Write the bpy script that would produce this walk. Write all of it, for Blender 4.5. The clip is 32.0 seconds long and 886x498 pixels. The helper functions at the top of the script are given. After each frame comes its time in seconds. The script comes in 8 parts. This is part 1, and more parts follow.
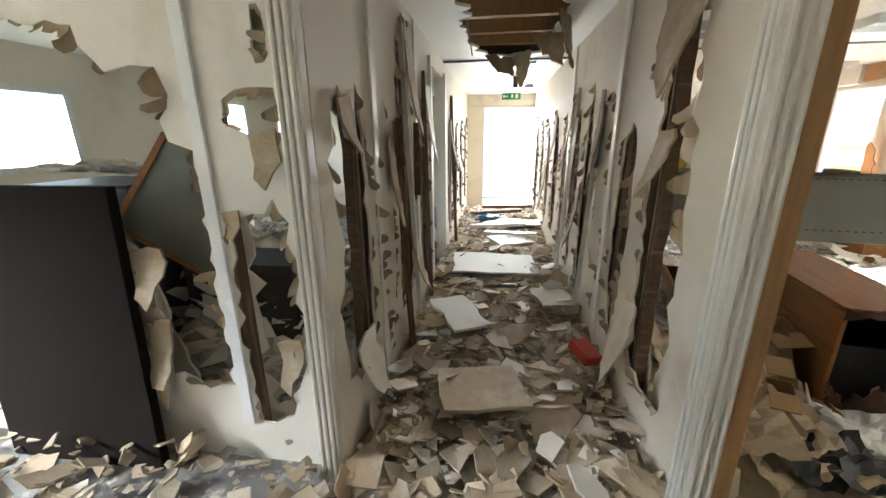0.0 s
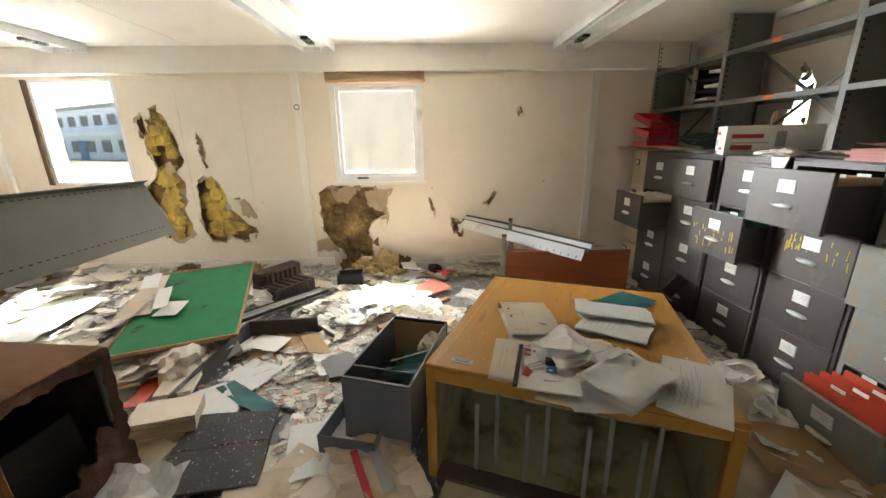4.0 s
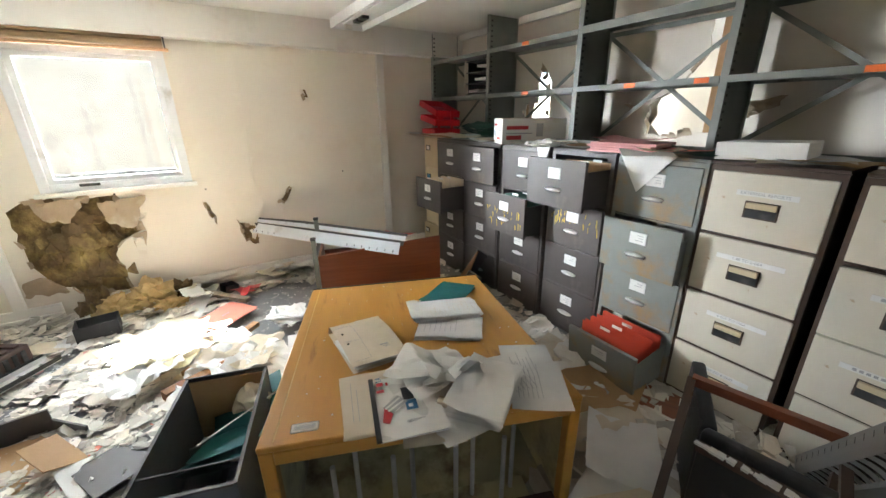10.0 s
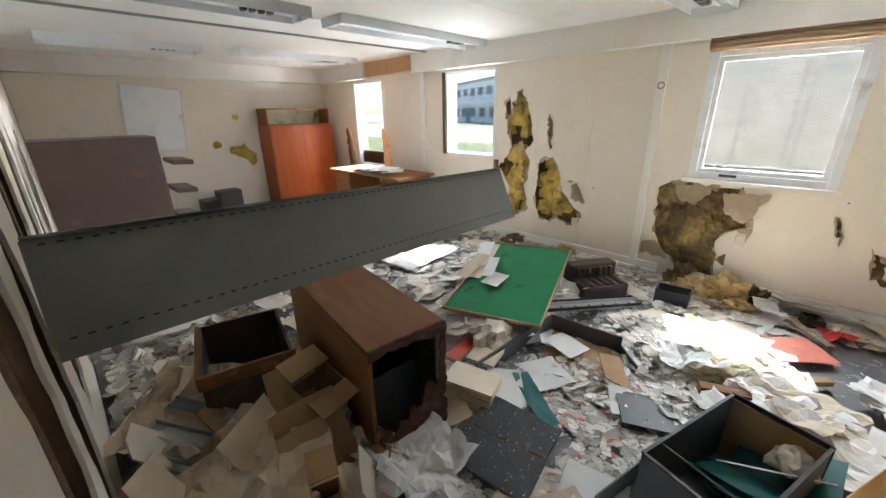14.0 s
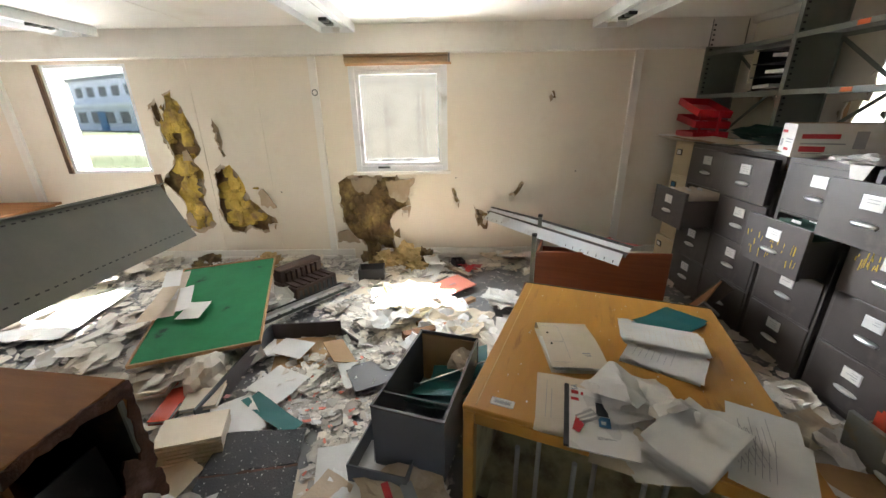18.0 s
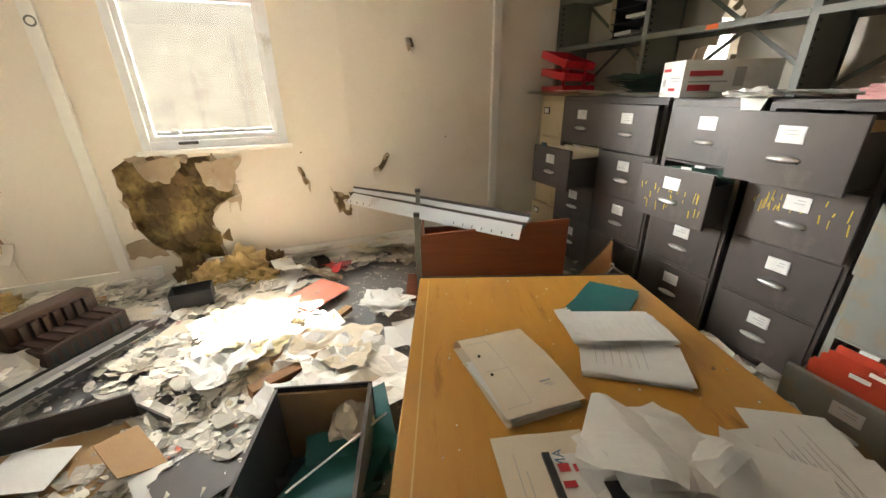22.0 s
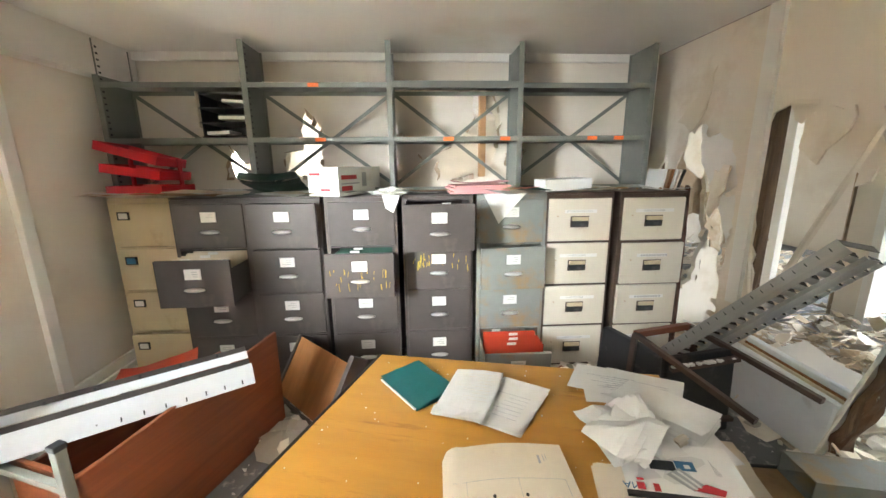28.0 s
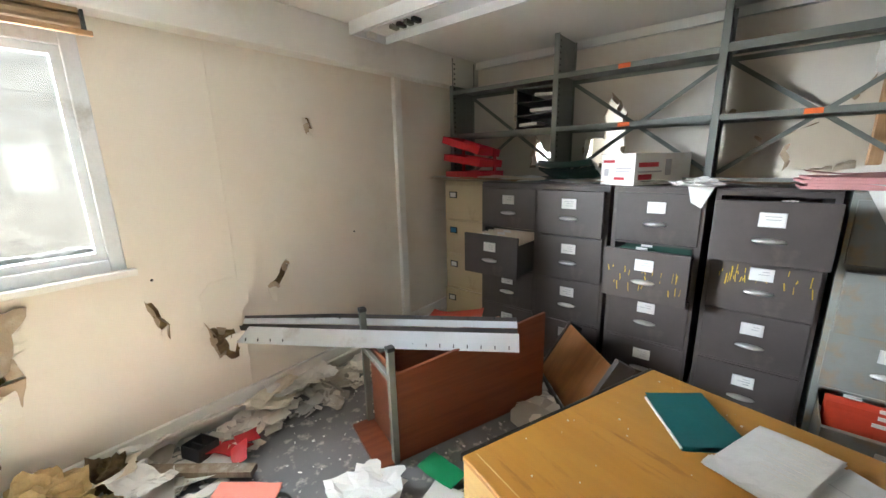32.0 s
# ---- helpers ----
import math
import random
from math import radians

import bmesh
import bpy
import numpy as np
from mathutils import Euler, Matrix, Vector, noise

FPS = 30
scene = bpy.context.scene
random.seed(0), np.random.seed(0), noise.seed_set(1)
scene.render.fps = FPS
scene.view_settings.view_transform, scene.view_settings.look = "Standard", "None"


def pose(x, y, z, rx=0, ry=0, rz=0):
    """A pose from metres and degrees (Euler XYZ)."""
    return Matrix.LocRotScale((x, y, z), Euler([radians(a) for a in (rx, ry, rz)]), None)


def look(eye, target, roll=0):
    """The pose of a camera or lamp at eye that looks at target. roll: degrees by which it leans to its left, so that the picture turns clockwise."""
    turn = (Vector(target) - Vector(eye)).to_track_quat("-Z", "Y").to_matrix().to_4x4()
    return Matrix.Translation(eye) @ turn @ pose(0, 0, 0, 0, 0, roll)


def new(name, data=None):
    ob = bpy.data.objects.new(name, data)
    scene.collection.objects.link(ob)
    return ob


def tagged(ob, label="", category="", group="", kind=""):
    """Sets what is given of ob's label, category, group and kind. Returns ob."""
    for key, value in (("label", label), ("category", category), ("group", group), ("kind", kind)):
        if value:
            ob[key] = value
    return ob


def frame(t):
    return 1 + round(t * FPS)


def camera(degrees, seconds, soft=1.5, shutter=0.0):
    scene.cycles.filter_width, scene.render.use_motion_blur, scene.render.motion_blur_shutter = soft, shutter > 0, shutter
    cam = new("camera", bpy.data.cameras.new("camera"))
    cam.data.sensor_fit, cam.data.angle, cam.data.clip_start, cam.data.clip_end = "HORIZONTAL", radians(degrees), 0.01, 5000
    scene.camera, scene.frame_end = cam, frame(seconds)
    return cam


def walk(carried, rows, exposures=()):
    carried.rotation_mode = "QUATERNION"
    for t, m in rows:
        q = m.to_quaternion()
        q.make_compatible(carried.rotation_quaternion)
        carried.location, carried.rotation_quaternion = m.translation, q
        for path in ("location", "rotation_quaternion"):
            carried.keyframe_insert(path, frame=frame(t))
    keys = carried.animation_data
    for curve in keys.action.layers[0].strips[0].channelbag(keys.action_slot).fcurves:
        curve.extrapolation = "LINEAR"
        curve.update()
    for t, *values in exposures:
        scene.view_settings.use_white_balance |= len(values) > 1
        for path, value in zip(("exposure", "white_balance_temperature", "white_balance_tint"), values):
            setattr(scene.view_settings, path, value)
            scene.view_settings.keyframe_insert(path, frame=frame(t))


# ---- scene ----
cam = camera(99.0, 32.0)
PATH = [
    (0, (-0.302, -0.382, 1.408), (-0.57, 1.517, 0.842), -0.5),
    (0.5, (-0.261, -0.236, 1.433), (-0.514, 1.664, 0.863), -0.6),
    (1, (-0.133, -0.1, 1.45), (-0.07, 1.832, 0.939), -0.3),
    (1.5, (0.005, -0.005, 1.414), (0.587, 1.848, 0.939), -0.4),
    (2, (0.18, 0.103, 1.399), (1.068, 1.832, 0.928), -0.4),
    (2.5, (0.26, 0.18, 1.372), (1.363, 1.778, 0.89), -0.4),
    (3, (0.328, 0.134, 1.315), (1.839, 1.361, 0.852), -0.7),
    (3.5, (0.342, 0.133, 1.341), (2.24, 0.536, 0.857), -0.7),
    (4, (0.355, 0.108, 1.386), (2.276, 0.053, 0.833), -0.9),
    (4.5, (0.383, 0.128, 1.376), (2.261, -0.152, 0.746), -0.9),
    (6.5, (0.486, 0.139, 1.458), (2.023, -0.926, 0.75), -1.3),
    (7, (0.565, 0.157, 1.469), (1.845, -1.207, 0.76), -1.0),
    (7.5, (0.586, 0.136, 1.48), (1.595, -1.438, 0.769), -1.1),
    (8, (0.614, 0.107, 1.497), (1.542, -1.517, 0.791), -1.0),
    (8.5, (0.64, 0.087, 1.506), (1.601, -1.519, 0.802), -1.0),
    (9, (0.632, 0.078, 1.502), (1.755, -1.423, 0.805), -1.1),
    (9.5, (0.64, 0.107, 1.506), (2.004, -1.178, 0.806), -0.9),
    (10, (0.63, 0.136, 1.478), (2.216, -0.879, 0.807), -0.7),
    (10.5, (0.62, 0.125, 1.487), (2.374, -0.55, 0.802), -0.8),
    (11, (0.596, 0.133, 1.479), (2.452, -0.195, 0.81), -0.7),
    (11.5, (0.633, 0.165, 1.492), (2.515, 0.191, 0.817), -0.6),
    (12, (0.658, 0.207, 1.497), (2.497, 0.607, 0.822), -0.7),
    (12.5, (0.655, 0.271, 1.499), (2.385, 1.015, 0.826), -0.7),
    (13, (0.642, 0.317, 1.504), (2.205, 1.368, 0.832), -0.3),
    (13.5, (0.632, 0.324, 1.519), (1.961, 1.655, 0.839), -0.7),
    (15.5, (0.535, 0.245, 1.603), (2.159, 1.18, 0.903), -1.3),
    (16, (0.58, 0.239, 1.551), (2.36, 0.85, 0.874), -0.9),
    (16.5, (0.597, 0.246, 1.544), (2.437, 0.638, 0.864), -0.6),
    (17, (0.592, 0.24, 1.533), (2.434, 0.613, 0.851), -0.5),
    (17.5, (0.583, 0.222, 1.524), (2.437, 0.544, 0.846), -0.5),
    (18, (0.564, 0.195, 1.552), (2.441, 0.219, 0.86), -1.0),
    (18.5, (0.564, 0.185, 1.516), (2.415, -0.144, 0.833), -1.1),
    (19, (0.501, 0.18, 1.464), (2.327, -0.266, 0.781), -1.0),
    (19.5, (0.417, 0.129, 1.413), (2.237, -0.344, 0.734), -0.9),
    (20, (0.43, 0.073, 1.4), (2.212, -0.509, 0.703), -0.9),
    (20.5, (0.513, 0.015, 1.361), (2.258, -0.643, 0.64), -0.9),
    (21, (0.678, 0.075, 1.301), (2.415, -0.583, 0.561), -0.9),
    (21.5, (1.05, 0.145, 1.342), (2.786, -0.482, 0.572), -1.0),
    (22, (1.25, 0.174, 1.322), (2.969, -0.495, 0.549), -1.0),
    (22.5, (1.545, 0.236, 1.279), (3.198, -0.561, 0.484), -1.0),
    (23, (1.756, 0.335, 1.296), (3.279, -0.687, 0.497), -1.0),
    (23.5, (1.925, 0.456, 1.33), (3.248, -0.806, 0.519), -1.1),
    (24, (1.919, 0.49, 1.376), (2.854, -1.078, 0.559), -1.1),
    (24.5, (1.82, 0.441, 1.393), (2.37, -1.296, 0.569), -1.3),
    (25, (1.797, 0.432, 1.414), (2.006, -1.37, 0.571), -1.6),
    (25.5, (1.823, 0.462, 1.491), (1.786, -1.377, 0.705), -0.9),
    (27.5, (2.072, 0.478, 1.482), (1.765, -1.443, 1.019), -0.6),
    (28, (2.276, 0.584, 1.448), (2.163, -1.365, 1.015), -0.6),
    (28.5, (2.359, 0.686, 1.439), (2.741, -1.23, 1.009), -1.0),
    (29, (2.39, 0.745, 1.467), (3.225, -1.017, 1.022), -1.1),
    (29.5, (2.359, 0.719, 1.463), (3.51, -0.856, 1.023), -1.4),
    (30, (2.277, 0.657, 1.457), (3.565, -0.808, 1.014), -1.6),
    (30.5, (2.17, 0.592, 1.446), (3.488, -0.844, 0.999), -1.7),
    (31, (2.116, 0.555, 1.459), (3.423, -0.889, 1.006), -1.6),
    (31.5, (2.134, 0.535, 1.457), (3.403, -0.942, 1.001), -1.5),
    (32, (2.228, 0.538, 1.43), (3.475, -0.956, 0.973), -1.3),
]
walk(cam, [(t, look(eye, target, roll)) for t, eye, target, roll in PATH], exposures=[(0, 4.80, 6600, 10), (1, 5.08, 6600, 10), (2, 4.48, 6500, 10), (3, 4.38, 6300, 11), (4, 4.63, 6700, 11), (7, 5.15, 6400, 11), (8, 5.38, 5900, 10), (9, 5.45, 6100, 10), (10, 4.88, 6100, 10), (11, 4.63, 6100, 11), (13, 4.28, 5800, 11), (16, 4.28, 6150, 12), (18, 4.43, 6300, 12), (20, 4.68, 6900, 12), (22, 4.63, 7100, 12), (24, 4.65, 6950, 12), (25, 5.28, 6550, 11), (28, 5.53, 6400, 10), (30, 4.64, 5900, 10), (32, 4.67, 5900, 10)])

# ---- light ----
world = bpy.data.worlds.new("sky")
scene.world = world
world.use_nodes = True
wn = world.node_tree
sky = wn.nodes.new("ShaderNodeTexSky")
sky.sky_type, sky.sun_disc = "NISHITA", False
sky.sun_elevation, sky.sun_rotation = radians(50), radians(81)
wn.links.new(sky.outputs[0], wn.nodes["Background"].inputs[0])
wn.nodes["Background"].inputs[1].default_value = 0.05
sun = new("sun", bpy.data.lights.new("sun", "SUN"))
sun.data.energy, sun.data.angle, sun.data.color = 4.2, radians(0.6), (1.0, 0.96, 0.90)
sun.matrix_world = look((8.3, 1.3, 10), (0, 0, 0))


def window_sky(x, y, z, tx, ty, tz, w, h, power, tint=(0.93, 0.97, 1.0)):
    """An added area lamp in place of daylight outside an opening, aimed in through it: sky from above, sunlit ground
    from below.
    """
    d = bpy.data.lights.new("window_skylight", "AREA")
    d.shape, d.size, d.size_y, d.energy, d.color = "RECTANGLE", w, h, power, tint
    new("window_skylight", d).matrix_world = look((x, y, z), (tx, ty, tz))


GROUND = (1.0, 0.985, 0.95)
window_sky(5.6, 0.80, 2.85, 2.6, 0.1, 0.7, 1.8, 1.2, 20)
window_sky(5.4, 4.30, 2.75, 3.4, 2.8, 1.0, 1.6, 1.2, 17)
window_sky(5.4, 6.30, 2.75, 3.4, 4.8, 1.0, 1.6, 1.2, 13)
window_sky(6.3, 0.95, -0.15, 3.0, -0.4, 2.2, 2.4, 1.0, 26, GROUND)
window_sky(6.3, 3.56, -0.15, 3.0, 2.6, 2.2, 2.0, 1.0, 15, GROUND)
window_sky(6.3, 5.70, -0.35, 3.0, 5.0, 2.2, 2.0, 1.0, 8, GROUND)
window_sky(6.4, 2.9, 2.0, 2.2, -0.1, 0.9, 1.2, 1.2, 50)
# Added lamp that also shows in the exit as the bright outdoors.
window_sky(-0.1, 9.6, 1.40, -0.1, 0.0, 1.0, 1.2, 1.5, 19)
window_sky(-0.1, 8.6, 2.9, -0.1, 6.0, 0.7, 1.6, 1.2, 9)
window_sky(-5.2, 2.50, 2.75, -3.0, 2.50, 1.0, 1.8, 1.2, 20)
window_sky(-5.2, -0.70, 2.75, -3.0, -0.70, 1.0, 2.2, 1.2, 78)
# Two lamps at unseen windows, added to light the back rooms.
window_sky(-5.2, -4.0, 2.75, -3.0, -4.0, 1.0, 2.0, 1.2, 18)
window_sky(5.5, -3.90, 2.75, 3.6, -3.90, 1.0, 1.6, 1.2, 40)

# ---- materials ----
def mat(name, col, col2=None, rough=0.65, metal=0.0, scale=5.0, grain=90.0, bump=0.12, stain=None, stain_scale=2.0, stain_at=0.62, soft=0.1,
        rnd=0.0, island=0.0, stretch=(1, 1, 1), glow=0.0):
    m = bpy.data.materials.new(name)
    m.use_nodes = True
    nt = m.node_tree
    nodes, ln = nt.nodes, nt.links.new
    b = nodes["Principled BSDF"]
    tc, mp = nodes.new("ShaderNodeTexCoord"), nodes.new("ShaderNodeMapping")
    mp.inputs["Scale"].default_value = stretch
    ln(tc.outputs["Object"], mp.inputs[0])

    def noise_at(sc, detail=5.0):
        n = nodes.new("ShaderNodeTexNoise")
        n.inputs["Scale"].default_value, n.inputs["Detail"].default_value, n.inputs["Roughness"].default_value = sc, detail, 0.62
        ln(mp.outputs[0], n.inputs["Vector"])
        return n.outputs["Fac"]

    def mix(fac, a, c, mode="MIX"):
        x = nodes.new("ShaderNodeMix")
        x.data_type, x.blend_type = "RGBA", mode
        for sock, val in ((x.inputs[0], fac), (x.inputs[6], a), (x.inputs[7], c)):
            if isinstance(val, (tuple, list)): sock.default_value = (*val, 1)
            elif isinstance(val, float): sock.default_value = val
            else: ln(val, sock)
        return x.outputs[2]

    def ramp(src, a, c):
        r = nodes.new("ShaderNodeMapRange")
        r.inputs[1].default_value, r.inputs[2].default_value = a, c
        ln(src, r.inputs[0])
        return r.outputs[0]
    col2 = col2 or tuple(c * 0.78 for c in col)
    out = mix(ramp(noise_at(scale), 0.3, 0.7), col, col2)
    fine = noise_at(grain, 3.0)
    if stain:
        out = mix(ramp(noise_at(stain_scale, 9.0), stain_at - soft, stain_at + soft), out, stain)
    for amount, socket in ((rnd, ("ShaderNodeObjectInfo", "Random")), (island, ("ShaderNodeNewGeometry", "Random Per Island"))):
        if amount:
            n = nodes.new(socket[0])
            hs, mr = nodes.new("ShaderNodeHueSaturation"), nodes.new("ShaderNodeMapRange")
            mr.inputs[3].default_value, mr.inputs[4].default_value = 1 - amount, 1 + amount * 0.5
            ln(n.outputs[socket[1]], mr.inputs[0]); ln(mr.outputs[0], hs.inputs["Value"]); ln(out, hs.inputs["Color"])
            out = hs.outputs[0]
    ln(out, b.inputs["Base Color"])
    rr = nodes.new("ShaderNodeMapRange")
    rr.inputs[3].default_value, rr.inputs[4].default_value = max(0.05, rough - 0.12), min(1.0, rough + 0.12)
    ln(fine, rr.inputs[0]); ln(rr.outputs[0], b.inputs["Roughness"])
    b.inputs["Metallic"].default_value = metal
    if bump:
        bp = nodes.new("ShaderNodeBump")
        bp.inputs["Strength"].default_value, bp.inputs["Distance"].default_value = bump, 0.01
        ln(fine, bp.inputs["Height"]); ln(bp.outputs[0], b.inputs["Normal"])
    return m


WALL = mat("cream_board", (0.76, 0.70, 0.605), (0.72, 0.655, 0.555), 0.6, scale=1.2, grain=60, bump=0.05, stain=(0.66, 0.57, 0.46), stain_scale=1.1, stain_at=0.66)
WALL2 = mat("cream_partition_board", (0.77, 0.71, 0.61), (0.71, 0.64, 0.53), 0.7, scale=1.6, grain=50, bump=0.07, stain=(0.55, 0.44, 0.31), stain_scale=1.7, stain_at=0.66)
GREYWALL = mat("white_board", (0.76, 0.74, 0.70), (0.70, 0.67, 0.61), 0.7, scale=1.4, grain=50, bump=0.06, stain=(0.55, 0.50, 0.42), stain_scale=1.5, stain_at=0.68)
PAPERBACK = mat("torn_board_paper", (0.50, 0.39, 0.27), (0.38, 0.28, 0.18), 0.9, scale=6, bump=0.3, stain=(0.62, 0.55, 0.43), stain_scale=4, stain_at=0.6, rnd=0.25, island=0.2)
CEIL = mat("white_ceiling_panel", (0.80, 0.79, 0.76), (0.76, 0.75, 0.71), 0.6, scale=0.8, grain=40, bump=0.04, stain=(0.66, 0.62, 0.55), stain_scale=0.9, stain_at=0.68)
TRIM = mat("white_gloss_trim", (0.78, 0.76, 0.71), (0.745, 0.72, 0.665), 0.45, scale=4, bump=0.05, stain=(0.45, 0.37, 0.27), stain_scale=5, stain_at=0.78, stretch=(1, 1, 0.3))
FRAME = mat("white_window_frame", (0.78, 0.80, 0.82), (0.68, 0.70, 0.72), 0.4, scale=5, stain=(0.42, 0.40, 0.36), stain_scale=6, stain_at=0.68)
FLOORM = mat("grey_vinyl_floor", (0.20, 0.20, 0.20), (0.15, 0.15, 0.15), 0.55, scale=3, grain=120, bump=0.12, stain=(0.46, 0.43, 0.38), stain_scale=14, stain_at=0.60, soft=0.05)
CORRF = mat("dusty_floor", (0.36, 0.30, 0.22), (0.27, 0.21, 0.15), 0.9, scale=6, grain=70, bump=0.6, stain=(0.52, 0.47, 0.39), stain_scale=9, stain_at=0.56)
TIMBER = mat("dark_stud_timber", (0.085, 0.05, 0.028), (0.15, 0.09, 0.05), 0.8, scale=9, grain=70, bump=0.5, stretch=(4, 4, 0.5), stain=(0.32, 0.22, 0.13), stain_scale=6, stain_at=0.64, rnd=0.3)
OLDBOARD = mat("weathered_grey_board", (0.30, 0.24, 0.18), (0.22, 0.17, 0.12), 0.85, scale=8, grain=60, bump=0.4, stretch=(4, 4, 0.6), stain=(0.40, 0.36, 0.30), stain_scale=5, stain_at=0.6)
RAWTIMBER = mat("raw_timber", (0.50, 0.30, 0.15), (0.38, 0.21, 0.10), 0.75, scale=9, bump=0.25, stretch=(5, 5, 0.6))
WOOL = mat("fallen_tan_wool", (0.62, 0.45, 0.22), (0.46, 0.32, 0.14), 0.95, scale=9, grain=50, bump=1.0, stain=(0.30, 0.21, 0.11), stain_scale=6, stain_at=0.6)
YELLOW = mat("yellow_insulation_wool", (0.72, 0.52, 0.12), (0.52, 0.35, 0.07), 0.95, scale=9, grain=50, bump=1.0, stain=(0.30, 0.20, 0.09), stain_scale=6, stain_at=0.58, island=0.3)
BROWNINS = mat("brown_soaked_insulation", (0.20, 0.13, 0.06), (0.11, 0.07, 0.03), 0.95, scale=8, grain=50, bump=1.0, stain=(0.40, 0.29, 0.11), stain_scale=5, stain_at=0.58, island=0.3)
STEEL = mat("grey_green_steel", (0.19, 0.20, 0.175), (0.155, 0.165, 0.145), 0.5, scale=4, bump=0.05, stain=(0.24, 0.22, 0.18), stain_scale=4, stain_at=0.7)
GREYBOX = mat("slate_grey_steel", (0.13, 0.135, 0.145), (0.11, 0.115, 0.125), 0.45, scale=4, bump=0.05, stain=(0.2, 0.19, 0.18), stain_scale=5, stain_at=0.7)
STEELLT = mat("light_grey_steel", (0.40, 0.41, 0.40), (0.34, 0.35, 0.34), 0.4, 0.3, scale=4, bump=0.05, stain=(0.34, 0.32, 0.28), stain_scale=5, stain_at=0.7)
STEELDK = mat("dark_grey_steel", (0.080, 0.068, 0.062), (0.058, 0.049, 0.044), 0.42, scale=4, bump=0.05, stain=(0.13, 0.11, 0.09), stain_scale=5, stain_at=0.70, rnd=0.15)
STEELRUST = mat("rusty_grey_steel", (0.23, 0.24, 0.22), (0.19, 0.20, 0.18), 0.5, scale=4, bump=0.1, stain=(0.30, 0.19, 0.08), stain_scale=5, stain_at=0.60)
BEIGE = mat("beige_enamel", (0.66, 0.61, 0.51), (0.62, 0.57, 0.46), 0.42, scale=3, bump=0.03, stain=(0.42, 0.26, 0.12), stain_scale=11, stain_at=0.70, soft=0.03)
TAN = mat("tan_enamel", (0.58, 0.48, 0.31), (0.53, 0.43, 0.27), 0.45, scale=3, bump=0.03, stain=(0.38, 0.28, 0.16), stain_scale=6, stain_at=0.7)
BROWNMET = mat("dark_brown_enamel", (0.085, 0.055, 0.04), (0.065, 0.04, 0.03), 0.45, scale=4, bump=0.05, stain=(0.16, 0.09, 0.05), stain_scale=5, stain_at=0.68)
ALU = mat("bright_aluminium", (0.72, 0.72, 0.71), (0.6, 0.6, 0.59), 0.42, 1.0, scale=6, bump=0.05)
WHITEM = mat("white_enamel", (0.78, 0.80, 0.81), (0.7, 0.72, 0.73), 0.35, scale=4, bump=0.03, stain=(0.45, 0.42, 0.37), stain_scale=5, stain_at=0.7)
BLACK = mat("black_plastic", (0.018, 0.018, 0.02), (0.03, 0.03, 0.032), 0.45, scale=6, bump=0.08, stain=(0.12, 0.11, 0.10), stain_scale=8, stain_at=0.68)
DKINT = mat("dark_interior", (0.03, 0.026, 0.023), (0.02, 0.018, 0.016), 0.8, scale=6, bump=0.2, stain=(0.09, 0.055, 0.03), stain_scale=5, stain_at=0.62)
DESKW = mat("honey_wood_veneer", (0.50, 0.25, 0.045), (0.43, 0.20, 0.03), 0.38, scale=3, grain=60, bump=0.06, stretch=(0.5, 4, 4), stain=(0.26, 0.11, 0.02), stain_scale=3.5, stain_at=0.66, soft=0.06)
DESKEDGE = mat("pale_wood_lipping", (0.62, 0.42, 0.15), (0.54, 0.34, 0.11), 0.45, scale=5, bump=0.06, stretch=(0.5, 4, 4))
OLIVE = mat("olive_painted_lining", (0.56, 0.51, 0.32), (0.47, 0.42, 0.25), 0.55, scale=3, bump=0.08, stain=(0.13, 0.08, 0.04), stain_scale=4, stain_at=0.6)
MAHOG = mat("red_brown_laminate", (0.24, 0.075, 0.03), (0.17, 0.045, 0.018), 0.4, scale=6, grain=60, bump=0.05, stretch=(0.35, 6, 6))
BROWNW = mat("brown_wood_veneer", (0.27, 0.115, 0.032), (0.19, 0.078, 0.022), 0.75, scale=5, bump=0.08, stretch=(4, 0.5, 4), stain=(0.33, 0.21, 0.10), stain_scale=3, stain_at=0.68)
ORANGEW = mat("orange_red_wood", (0.42, 0.09, 0.015), (0.32, 0.06, 0.01), 0.35, scale=4, bump=0.04, stretch=(5, 5, 0.5))
CHAR = mat("charred_rusty_panel", (0.05, 0.025, 0.015), (0.12, 0.05, 0.03), 0.9, scale=9, bump=0.8, stain=(0.22, 0.12, 0.10), stain_scale=7, stain_at=0.6)
GREEN = mat("green_felt", (0.012, 0.20, 0.065), (0.01, 0.15, 0.05), 0.9, scale=5, grain=200, bump=0.2, stain=(0.008, 0.05, 0.025), stain_scale=5, stain_at=0.63, soft=0.03)
TEAL = mat("teal_card", (0.01, 0.12, 0.115), (0.01, 0.10, 0.095), 0.5, scale=4, bump=0.05)
DKGREEN = mat("dark_green_card", (0.012, 0.06, 0.04), (0.01, 0.045, 0.03), 0.5, scale=4, bump=0.05)
REDCARD = mat("red_card", (0.50, 0.055, 0.02), (0.42, 0.04, 0.015), 0.55, scale=4, bump=0.05)
REDPL = mat("red_plastic", (0.50, 0.012, 0.02), (0.44, 0.01, 0.016), 0.35, scale=4, bump=0.02)
PINK = mat("pink_paper", (0.66, 0.33, 0.32), (0.58, 0.28, 0.27), 0.75, scale=9, bump=0.1)
SALMON = mat("salmon_card", (0.80, 0.27, 0.20), (0.74, 0.24, 0.17), 0.7, scale=5, bump=0.05)
